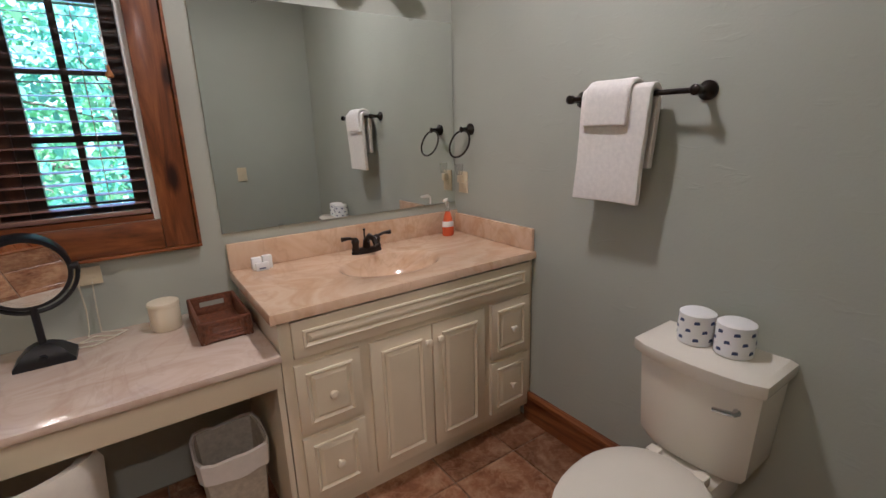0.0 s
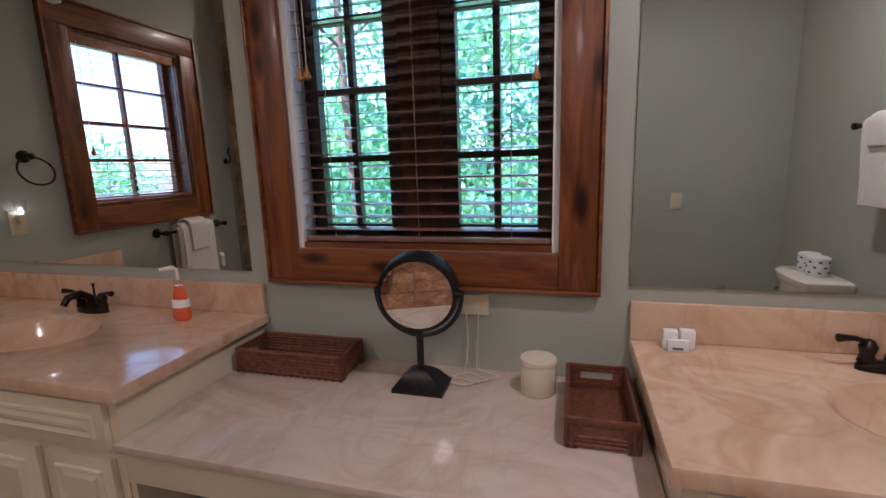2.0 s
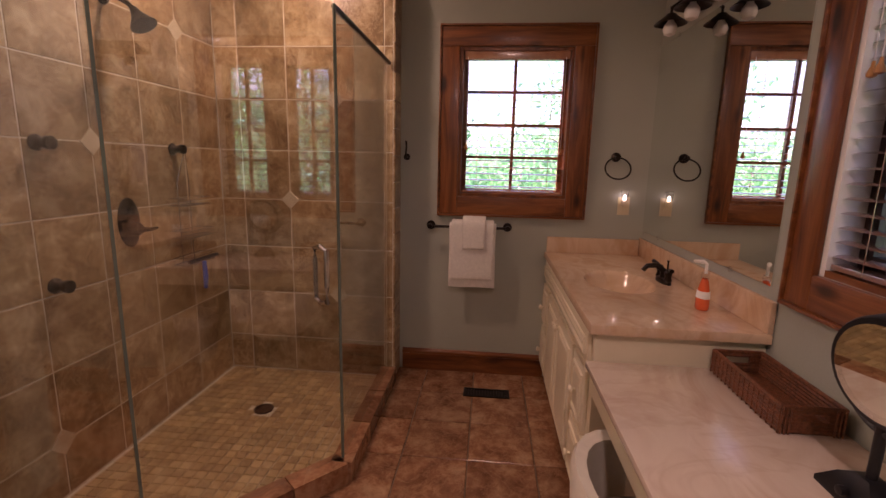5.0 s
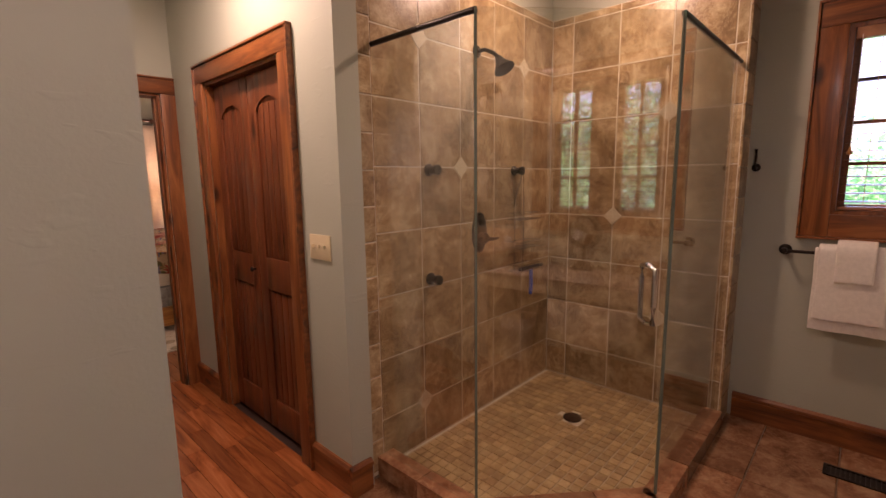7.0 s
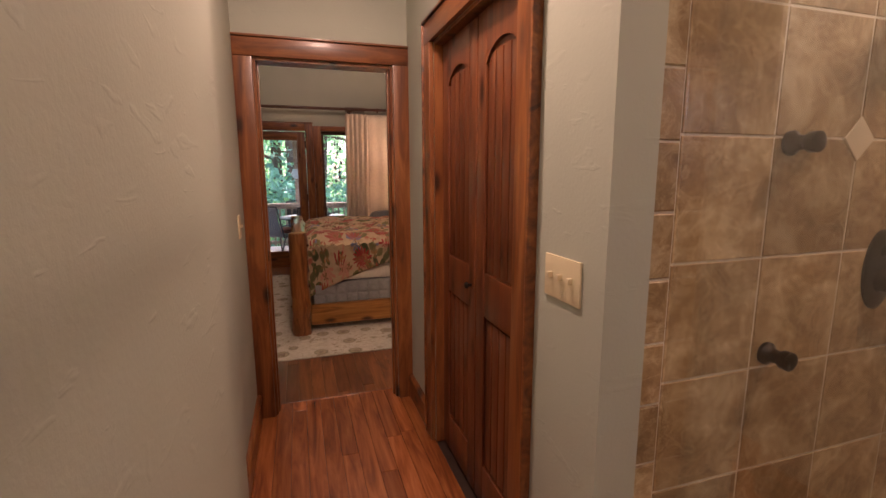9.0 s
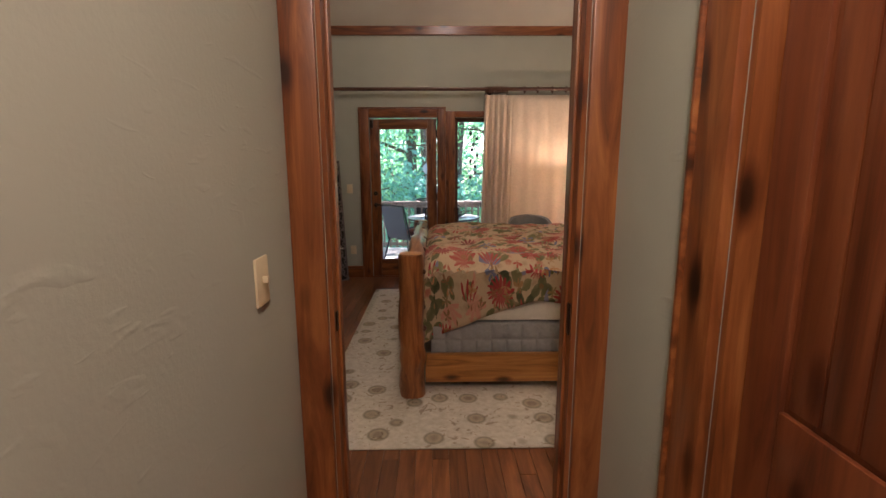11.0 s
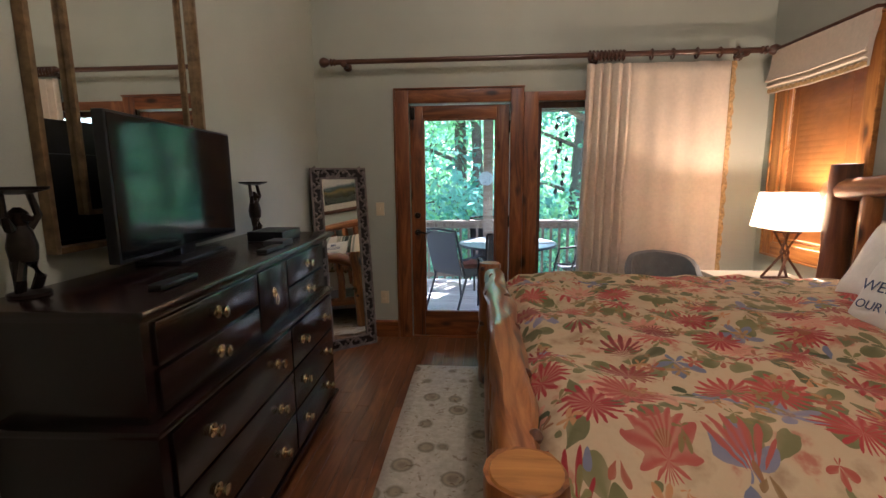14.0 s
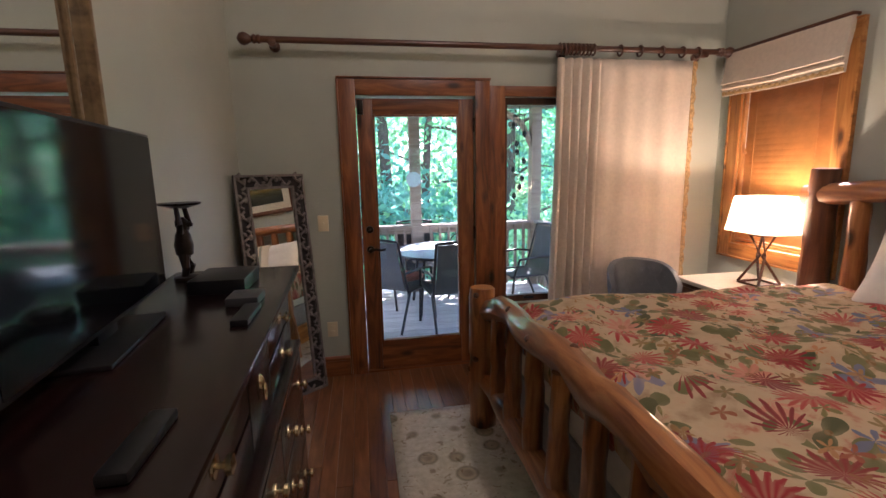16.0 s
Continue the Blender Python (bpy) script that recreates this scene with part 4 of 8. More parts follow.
def faucet(cx, group):
    y = 1.765
    e = thing("sink_faucet", (cx, y, VT), "dark bronze two handle basin faucet", "faucet", group)
    part("deck_plate", lathe(bmesh.new(), (cx, y, VT), [(0.05, 0), (0.05, 0.012), (0.042, 0.022), (0.02, 0.026)], 24, "z", 1.55, 0.55), BRONZE, e)
    part("spout", tube(bmesh.new(), [(cx, y, VT + 0.02), (cx, y - 0.005, VT + 0.06), (cx, y - 0.04, VT + 0.085), (cx, y - 0.085, VT + 0.08), (cx, y - 0.105, VT + 0.055)], [0.02, 0.016, 0.014, 0.013, 0.012], 12), BRONZE, e)
    part("lift_rod", tube(bmesh.new(), [(cx, y + 0.015, VT + 0.02), (cx, y + 0.015, VT + 0.1), (cx, y + 0.015, VT + 0.112)], [0.004, 0.004, 0.008], 8), BRONZE, e)
    for s in (-1, 1):
        h = part("handle", lathe(bmesh.new(), (cx + s * 0.055, y, VT + 0.02), [(0.02, 0), (0.015, 0.02), (0.02, 0.04), (0.012, 0.055), (0.003, 0.06)], 14), BRONZE, e)
        part("lever", tube(bmesh.new(), [(cx + s * 0.055, y, VT + 0.07), (cx + s * 0.09, y - 0.008, VT + 0.082), (cx + s * 0.125, y - 0.012, VT + 0.082)], [0.007, 0.007, 0.011], 8), BRONZE, h)
    return e


GV = "pair of vanities"
vanity(0.71, EX - 0.004, 1.28, False, GV)
counter(0.685, EX - 0.003, 1.28, 1, GV)
faucet(1.275, GV)
vanity(WX + 0.004, -0.61, -1.29, True, GV)
counter(WX + 0.003, -0.585, -1.29, -1, GV)
faucet(-1.31, GV)

# dressing desk between them
e = thing("dressing_desk", (0.05, 1.56, 0), "pinkish marble dressing desk with a cream apron", "desk")
part("top", B(-0.607, 0.707, VF - 0.03, NY - 0.003, DT - 0.025, DT, 0.006), MARBLE2, e)
part("apron", B(-0.607, 0.707, VF - 0.005, VF + 0.012, DT - 0.125, DT - 0.026, 0.003), CREAM, e)
part("side_return", B(0.686, 0.706, VF, NY - 0.004, 0.0, DT - 0.126), CREAM, e)
part("side_return", B(-0.606, -0.586, VF, NY - 0.004, 0.0, DT - 0.126), CREAM, e)


def wall_mirror(x0, x1, z0, z1):
    e = thing("wall_mirror", ((x0 + x1) / 2, NY, z0), "large frameless mirror clipped to the wall above the vanity", "mirror", "vanity mirrors")
    part("mirror_plate", B(x0, x1, NY - 0.008, NY - 0.002, z0, z1), MIRROR, e, smooth=False)
    for k in (0.2, 0.8):
        x = x0 + (x1 - x0) * k
        for z in (z0, z1):
            part("clip", B(x - 0.01, x + 0.01, NY - 0.013, NY - 0.002, z - 0.012, z + 0.01, 0.003), CLEAR, e, "clear plastic clip")
    return e


wall_mirror(0.68, EX - 0.008, 1.058, 1.968)
wall_mirror(WX + 0.008, -0.632, 1.058, 2.185)


def vanity_light(cx, z):
    e = thing("vanity_light", (cx, NY, z), "dark bronze vanity light bar with three unlit globe bulbs", "light", "vanity lights")
    part("bar", B(cx - 0.36, cx + 0.36, NY - 0.03, NY - 0.001, z + 0.06, z + 0.15, 0.008), BRONZE, e)
    for k in (-1, 0, 1):
        x = cx + 0.26 * k
        arm = part("arm", tube(bmesh.new(), [(x, NY - 0.03, z + 0.1), (x, NY - 0.09, z + 0.12), (x, NY - 0.13, z + 0.09), (x, NY - 0.13, z + 0.05)], 0.009, 8), BRONZE, e)
        part("shade", lathe(bmesh.new(), (x, NY - 0.13, z), [(0.022, 0.06), (0.03, 0.05), (0.075, 0.015), (0.078, 0.011), (0.028, 0.043), (0.02, 0.05)], 24), BRONZE, arm, "flared bronze disc shade")
        part("bulb", lathe(bmesh.new(), (x, NY - 0.13, z), [(0.012, 0.045), (0.015, 0.025), (0.03, 0.005), (0.034, -0.015), (0.026, -0.038), (0.004, -0.048)], 16), FROST, arm, "frosted globe bulb")
    return e


vanity_light(1.28, 2.14)
vanity_light(-1.29, 2.17)


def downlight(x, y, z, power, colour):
    e = thing("recessed_light", (x, y, z), "round recessed ceiling downlight, unseen, lit", "light", "downlights")
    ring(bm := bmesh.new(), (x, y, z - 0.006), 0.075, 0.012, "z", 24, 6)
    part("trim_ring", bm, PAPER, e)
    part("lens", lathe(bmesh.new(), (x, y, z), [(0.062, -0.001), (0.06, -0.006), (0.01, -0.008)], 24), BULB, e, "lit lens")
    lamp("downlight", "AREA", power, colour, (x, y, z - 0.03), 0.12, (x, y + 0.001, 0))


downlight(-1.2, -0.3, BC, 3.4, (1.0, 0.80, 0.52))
# assumed hall fitting, unseen, added to brighten the hall
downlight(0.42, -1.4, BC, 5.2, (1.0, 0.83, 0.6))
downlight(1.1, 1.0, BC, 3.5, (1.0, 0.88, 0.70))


def towel_ring(x, y, z, s):
    e = thing("towel_ring", (x, y, z), "empty dark bronze towel ring on the wall", "towel ring", "towel rings")
    part("wall_mount", lathe(bmesh.new(), (x, y, z), [(0.03, 0), (0.03, s * 0.008), (0.02, s * 0.016), (0.011, s * 0.026), (0.012, s * 0.055), (0.016, s * 0.062), (0.005, s * 0.068)], 18, "x"), BRONZE, e)
    bm = bmesh.new()
    n, m = 32, 8
    loops = []
    for i in range(n):
        a = 2 * math.pi * i / n
        c = Vector((x + s * (0.05 + 0.025 * (1 - math.cos(a))), y + 0.078 * math.sin(a), z - 0.07 + 0.066 * math.cos(a)))
        d = Vector((0, math.sin(a), math.cos(a)))
        loops.append([bm.verts.new(c + 0.005 * (math.cos(2 * math.pi * j / m) * d + math.sin(2 * math.pi * j / m) * Vector((1, 0, 0)))) for j in range(m)])
    for i in range(n):
        p, q = loops[i], loops[(i + 1) % n]
        for j in range(m):
            bm.faces.new((p[j], p[(j + 1) % m], q[(j + 1) % m], q[j]))
    part("ring", bm, BRONZE, e)


towel_ring(EX, 1.735, 1.445, -1)
towel_ring(WX, 1.665, 1.525, 1)


def towel_bar(x, y0, y1, z, s):
    e = thing("towel_bar", (x, (y0 + y1) / 2, z), "dark bronze towel bar on the wall", "towel bar", "towel bars")
    for y in (y0, y1):
        part("post", lathe(bmesh.new(), (x, y, z), [(0.03, 0), (0.03, s * 0.008), (0.018, s * 0.018), (0.011, s * 0.03), (0.012, s * 0.06), (0.017, s * 0.07), (0.016, s * 0.085), (0.004, s * 0.092)], 18, "x"), BRONZE, e)
    part("bar", tube(bmesh.new(), [(x + s * 0.072, y0, z), (x + s * 0.072, y1, z)], 0.009, 12), BRONZE, e)


def hanging_towel(name, x, s, y0, y1, z, front, back, thick, label, skew=0.0, out=0.0):
    """A folded towel over a bar: front flap, back flap, soft thickness and ripples."""
    bm = bmesh.new()
    prof = []
    r = 0.014 + out
    for k in range(9):
        prof.append((s * (r + thick * 0.5), z - front + front * k / 8))
    for k in range(1, 6):
        a = math.pi * k / 6
        prof.append((s * (r + thick * 0.5) * math.cos(a), z + (r + thick * 0.5) * math.sin(a)))
    for k in range(9):
        prof.append((-s * (r + thick * 0.5), z - back * k / 8))
    rows = []
    n = 14
    for i in range(n + 1):
        y = y0 + (y1 - y0) * i / n
        row = []
        for j, (d, h) in enumerate(prof):
            w = 0.006 * noise.noise(Vector((y * 9, h * 4, x + thick * 30)))
            drop = max(0.0, (z - h)) * skew
            row.append(bm.verts.new((x + d + s * w, y + drop + 0.006 * noise.noise(Vector((h * 5, y * 3, 2))), h + 0.004 * noise.noise(Vector((y * 8, j * 0.2, 5))))))
        rows.append(row)
    for a, b in zip(rows, rows[1:]):
        for j in range(len(prof) - 1):
            bm.faces.new((a[j], a[j + 1], b[j + 1], b[j]))
    ob = solid(name, bm, TOWEL, label, "towel", "white towels")
    md = ob.modifiers.new("thick", "SOLIDIFY")
    md.thickness, md.offset = thick, 0
    bv = ob.modifiers.new("round", "BEVEL")
    bv.width, bv.segments, bv.limit_method = thick * 0.45, 3, "ANGLE"
    return ob


towel_bar(EX, 0.565, 1.03, 1.545, -1)
hanging_towel("bath_towel", EX - 0.072, -1, 0.69, 0.95, 1.545, 0.36, 0.24, 0.022, "folded white bath towel over the towel bar", 0.07)
hanging_towel("wash_cloth", EX - 0.072, -1, 0.755, 0.925, 1.55, 0.105, 0.06, 0.016, "small white wash cloth draped over the towel", 0.1, 0.022)
towel_bar(WX, 0.485, 1.0, 1.05, 1)
hanging_towel("bath_towel", WX + 0.072, 1, 0.62, 0.925, 1.05, 0.40, 0.3, 0.018, "folded white bath towel over the towel bar")
hanging_towel("hand_towel", WX + 0.072, 1, 0.635, 0.91, 1.055, 0.345, 0.1, 0.014, "folded white hand towel over the bath towel", 0.0, 0.02)
hanging_towel("wash_cloth", WX + 0.072, 1, 0.705, 0.855, 1.065, 0.15, 0.06, 0.014, "small white wash cloth draped over the towels", 0.0, 0.036)

e = thing("robe_hook", (WX, 0.315, 1.52), "dark bronze robe hook on the wall", "hook")
part("rose", lathe(bmesh.new(), (WX, 0.315, 1.5), [(0.022, 0), (0.022, 0.006), (0.01, 0.014)], 16, "x"), BRONZE, e)
part("hook", tube(bmesh.new(), [(WX + 0.01, 0.315, 1.5), (WX + 0.04, 0.315, 1.49), (WX + 0.05, 0.315, 1.52), (WX + 0.03, 0.315, 1.56), (WX + 0.045, 0.315, 1.6)], [0.008, 0.007, 0.006, 0.006, 0.008], 8), BRONZE, e)

# night light
e = thing("night_light", (WX + 0.009, 1.735, 1.235), "small plug-in night light with a clear glass, lit", "light")
part("plug_body", B(WX + 0.0095, WX + 0.035, 1.72, 1.75, 1.215, 1.255, 0.004), IVORY, e)
part("bulb", lathe(bmesh.new(), (WX + 0.03, 1.735, 1.257), [(0.006, 0), (0.009, 0.012), (0.006, 0.028), (0.001, 0.032)], 12), NIGHT, e, "glowing bulb")
part("cover", lathe(bmesh.new(), (WX + 0.03, 1.735, 1.257), [(0.018, 0.0), (0.024, 0.06), (0.026, 0.062), (0.02, 0.0)], 16), CLEAR, e, "clear glass cover")
e = thing("night_light", (EX - 0.009, 1.80, 1.19), "small plug-in night light with a clear cover", "light")
part("plug_body", B(EX - 0.035, EX - 0.0095, 1.785, 1.815, 1.17, 1.21, 0.004), IVORY, e)
part("cover", lathe(bmesh.new(), (EX - 0.03, 1.80, 1.212), [(0.018, 0.0), (0.022, 0.055), (0.023, 0.056), (0.015, 0.0)], 16), CLEAR, e, "clear plastic cover")

# toilet: faces away from the east wall
tx, ty = EX - 0.012, 0.415
e = thing("toilet", (1.5, ty, 0), "bisque porcelain two piece toilet with the lid down", "toilet")


def dring(cx, hw, hl_front, hl_back, z, n=28):
    """A rounded outline, longer toward -x."""
    out = []
    for i in range(n):
        a = 2 * math.pi * i / n
        c, s = math.cos(a), math.sin(a)
        out.append((cx + (hl_back * c if c > 0 else hl_front * c), ty + hw * (abs(s) ** 0.85) * (1 if s > 0 else -1), z))
    return out


def tank_ring(x0, x1, hw, z, n=8):
    """Bowed-front rounded rectangle."""
    pts = [(x1, ty - hw, z), (x1, ty + hw, z)]
    for k in range(n + 1):
        t = k / n
        y = ty + hw - 2 * hw * t
        pts.append((x0 - 0.02 * math.sin(math.pi * t) + 0.014 * (1 if k in (0, n) else 0), y, z))
    return pts


part("tank", rings(bmesh.new(), [tank_ring(tx - 0.165, tx, 0.152, 0.41), tank_ring(tx - 0.178, tx, 0.166, 0.44), tank_ring(tx - 0.19, tx, 0.18, 0.725)]), PORCELAIN, e)
part("tank_lid", rings(bmesh.new(), [tank_ring(tx - 0.205, tx + 0.004, 0.19, 0.726), tank_ring(tx - 0.212, tx + 0.006, 0.195, 0.738), tank_ring(tx - 0.212, tx + 0.006, 0.195, 0.768), tank_ring(tx - 0.19, tx - 0.01, 0.18, 0.782)]), PORCELAIN, e)
bx = tx - 0.44
part("bowl", rings(bmesh.new(), [dring(bx + 0.05, 0.105, 0.2, 0.2, 0.0), dring(bx + 0.05, 0.10, 0.19, 0.19, 0.08), dring(bx + 0.04, 0.11, 0.2, 0.2, 0.2), dring(bx, 0.17, 0.26, 0.22, 0.33), dring(bx, 0.185, 0.275, 0.23, 0.385), dring(bx, 0.18, 0.27, 0.225, 0.395)]), PORCELAIN, e)
part("bowl_deck", B(tx - 0.28, tx - 0.02, ty - 0.11, ty + 0.11, 0.28, 0.394, 0.02), PORCELAIN, e)
part("seat", rings(bmesh.new(), [dring(bx, 0.183, 0.275, 0.2, 0.397), dring(bx, 0.188, 0.282, 0.205, 0.405), dring(bx, 0.183, 0.277, 0.2, 0.413)]), PORCELAIN, e)
part("lid", rings(bmesh.new(), [dring(bx, 0.186, 0.28, 0.205, 0.4145), dring(bx, 0.19, 0.284, 0.21, 0.424), dring(bx, 0.175, 0.268, 0.195, 0.436), dring(bx, 0.09, 0.15, 0.11, 0.441)]), PORCELAIN, e)
for s in (-1, 1):
    part("hinge", B(tx - 0.25, tx - 0.21, ty + s * 0.075 - 0.02, ty + s * 0.075 + 0.02, 0.396, 0.43, 0.006), PORCELAIN, e)
part("flush_lever", tube(bmesh.new(), [(tx - 0.198, ty - 0.13, 0.66), (tx - 0.215, ty - 0.13, 0.66), (tx - 0.22, ty - 0.075, 0.652)], [0.012, 0.008, 0.007], 8), CHROME, e, "chrome flush lever")


def paper_roll(x, y, z):
    e = thing("toilet_paper_roll", (x, y, z), "wrapped toilet paper roll with small navy print", "toilet paper", "spare rolls")
    part("wrapper", lathe(bmesh.new(), (x, y, z), [(0.045, 0), (0.052, 0.004), (0.053, 0.05), (0.052, 0.098), (0.044, 0.103), (0.012, 0.1)], 26), PAPER, e)
    for k in range(7):
        for j in range(3):
            a = 2 * math.pi * (k + 0.5 * (j % 2)) / 7
            c, s = math.cos(a), math.sin(a)
            m = bmesh.new()
            zz = z + 0.022 + 0.028 * j
            u = Vector((-s, c, 0)) * 0.008
            o = Vector((x + 0.0535 * c, y + 0.0535 * s, zz))
            i_ = Vector((x + 0.05 * c, y + 0.05 * s, zz))
            rings(m, [[o - u + Vector((0, 0, -0.005)), o + u + Vector((0, 0, -0.003)), o + u * 0.6 + Vector((0, 0, 0.007)), o - u * 0.8 + Vector((0, 0, 0.005))], [i_ - u, i_ + u, i_ + u + Vector((0, 0, 0.004)), i_ - u + Vector((0, 0, 0.004))]])
            part("print_mark", m, NAVY, e)


paper_roll(tx - 0.10, 0.465, 0.782)
paper_roll(tx - 0.095, 0.355, 0.782)


def tray(x0, x1, y0, y1, z, h, label, handles):
    e = thing("rattan_tray", ((x0 + x1) / 2, (y0 + y1) / 2, z), label, "tray", "rattan trays")
    part("base", B(x0 + 0.006, x1 - 0.006, y0 + 0.006, y1 - 0.006, z, z + 0.008), RATTAN, e)
    t = 0.011
    for k in range(6):
        zz = z + 0.006 + (h - 0.012) * (k + 0.5) / 6
        r = (h - 0.012) / 12 + 0.001
        f = 0.0012 * (k % 2)
        if not (k in (3, 4) and handles):
            pts = [(x0 + f, y0 + f, zz), (x1 - f, y0 + f, zz), (x1 - f, y1 - f, zz), (x0 + f, y1 - f, zz), (x0 + f, y0 + f, zz)]
            part("weave_row", tube(bmesh.new(), pts, r, 6), RATTAN, e)
        else:
            for pts in handles(zz):
                part("weave_row", tube(bmesh.new(), pts, r, 6), RATTAN, e)
    rim = [(x0, y0, z + h), (x1, y0, z + h), (x1, y1, z + h), (x0, y1, z + h), (x0, y0, z + h)]
    part("rim", tube(bmesh.new(), rim, 0.0075, 8), RATTAN, e)
    n = 16
    for k in range(n):
        u = k / (n - 1)
        for p in ((x0 + (x1 - x0) * u, y0 - 0.004), (x0 + (x1 - x0) * u, y1 + 0.004), (x0 - 0.004, y0 + (y1 - y0) * u), (x1 + 0.004, y0 + (y1 - y0) * u)):
            inside_gap = handles and ((abs(p[0] - (x0 + x1) / 2) < 0.05 and (y1 - y0) > (x1 - x0)) or (abs(p[1] - (y0 + y1) / 2) < 0.05 and (x1 - x0) > (y1 - y0)))
            if not inside_gap:
                part("stake", tube(bmesh.new(), [(p[0], p[1], z + 0.002), (p[0], p[1], z + h)], 0.0032, 5), RATTAN, e)
    return e


def gaps_x(x0, x1, y0, y1):
    def f(z):
        c = (x0 + x1) / 2
        return [[(c - 0.045, y0, z), (x0, y0, z), (x0, y1, z), (c - 0.045, y1, z)], [(c + 0.045, y0, z), (x1, y0, z), (x1, y1, z), (c + 0.045, y1, z)]]
    return f


def gaps_y(x0, x1, y0, y1):
    def f(z):
        c = (y0 + y1) / 2
        return [[(x0, c - 0.04, z), (x0, y0, z), (x1, y0, z), (x1, c - 0.04, z)], [(x0, c + 0.04, z), (x0, y1, z), (x1, y1, z), (x1, c + 0.04, z)]]
    return f


tray(0.51, 0.672, 1.50, 1.80, DT, 0.075, "woven rattan tray standing lengthwise on the desk", gaps_x(0.51, 0.672, 1.50, 1.80))
tray(-0.575, -0.19, 1.685, 1.845, DT, 0.08, "long woven rattan tray on the desk", gaps_y(-0.575, -0.19, 1.685, 1.845))

# make-up mirror
mx, my = 0.075, 1.71
e = thing("makeup_mirror", (mx, my, DT), "black round swivel make-up mirror on a stand", "mirror")
part("foot", rings(bmesh.new(), [[(mx + sx * w, my + sy * d, DT + z) for sx, sy in ((-1, -1), (1, -1), (1, 1), (-1, 1))] for w, d, z in ((0.08, 0.055, 0), (0.08, 0.055, 0.012), (0.045, 0.035, 0.05), (0.02, 0.02, 0.065))]), BLACK, e)
part("switch_knob", lathe(bmesh.new(), (mx, my - 0.05, DT + 0.03), [(0.011, 0), (0.011, -0.012), (0.003, -0.014)], 12, "y"), BLACK, e)
part("stem", tube(bmesh.new(), [(mx, my, DT + 0.05), (mx, my, DT + 0.185)], 0.011, 12), BLACK, e)
mz = DT + 0.305
arc = [(mx + 0.134 * math.cos(a), my, mz + 0.134 * math.sin(a)) for a in [math.pi + math.pi * k / 20 for k in range(21)]]
part("yoke", tube(bmesh.new(), arc, 0.007, 8), BLACK, e)
tilt = Matrix.Translation((mx, my, mz)) @ Euler((radians(7), 0, radians(9))).to_matrix().to_4x4()


def tilted(bm):
    bm.transform(tilt)
    return bm


part("drum", tilted(lathe(bmesh.new(), (0, 0, 0), [(0.106, -0.028), (0.118, -0.026), (0.122, -0.018), (0.122, 0.03), (0.114, 0.036), (0.02, 0.038)], 40, "y")), BLACK, e)
part("light_ring", tilted(lathe(bmesh.new(), (0, 0, 0), [(0.106, -0.0285), (0.106, -0.0305), (0.09, -0.0305), (0.09, -0.0285)], 40, "y")), CLEAR, e, "frosted light ring")
part("mirror_disc", tilted(lathe(bmesh.new(), (0, 0, 0), [(0.106, -0.0281), (0.106, -0.0295), (0.001, -0.0295)], 40, "y")), MIRROR, e, "round mirror", smooth=False)
for s in (-1, 1):
    part("pivot", lathe(bmesh.new(), (mx + s * 0.126, my, mz), [(0.012, -0.012), (0.012, 0.012), (0.004, 0.014)], 10, "x"), BLACK, e)
cord = [(mx + 0.03, my + 0.04, DT + 0.006), (0.12, 1.76, DT + 0.004), (0.2, 1.74, DT + 0.004), (0.27, 1.79, DT + 0.004), (0.2, 1.83, DT + 0.005), (0.15, 1.79, DT + 0.006), (0.24, 1.76, DT + 0.007), (0.3, 1.82, DT + 0.006), (0.22, 1.85, DT + 0.01), (0.22, 1.86, 0.83), (0.225, 1.866, 0.95)]
solid("coiled_cable", tube(bmesh.new(), cord, 0.0028, 6), plain("clear_cord", (0.6, 0.55, 0.42), 0.3), "thin coiled pale power cord on the desk", "cord")
cord2 = [(0.185, 1.863, 0.95), (0.19, 1.86, 0.85), (0.185, 1.855, 0.775), (0.18, 1.84, DT + 0.004)]
solid("coiled_cable", tube(bmesh.new(), cord2, 0.0028, 6), plain("clear_cord_b", (0.6, 0.55, 0.42), 0.3), "thin pale power cord hanging from the outlet", "cord")
e = thing("ceramic_canister", (0.425, 1.76, DT), "small cream lidded canister on the desk", "canister")
part("body", lathe(bmesh.new(), (0.425, 1.76, DT), [(0.048, 0), (0.052, 0.005), (0.052, 0.09), (0.05, 0.094)], 26), CREAM, e)
part("lid", lathe(bmesh.new(), (0.425, 1.76, DT), [(0.054, 0.0945), (0.055, 0.099), (0.052, 0.108), (0.02, 0.112)], 26), CREAM, e)
e = thing("soap_packet", (0.80, 1.80, VT), "small white paper soap packets standing on the vanity", "soap")
part("packet", B(0.765, 0.805, 1.80, 1.828, VT, VT + 0.055, 0.006), PAPER, e)
part("packet", B(0.81, 0.85, 1.805, 1.832, VT, VT + 0.057, 0.006), PAPER, e)
part("card", B(0.775, 0.83, 1.785, 1.797, VT, VT + 0.035, 0.004), PAPER, e)
part("print_bar", B(0.788, 0.815, 1.7835, 1.7848, VT + 0.008, VT + 0.013), NAVY, e)


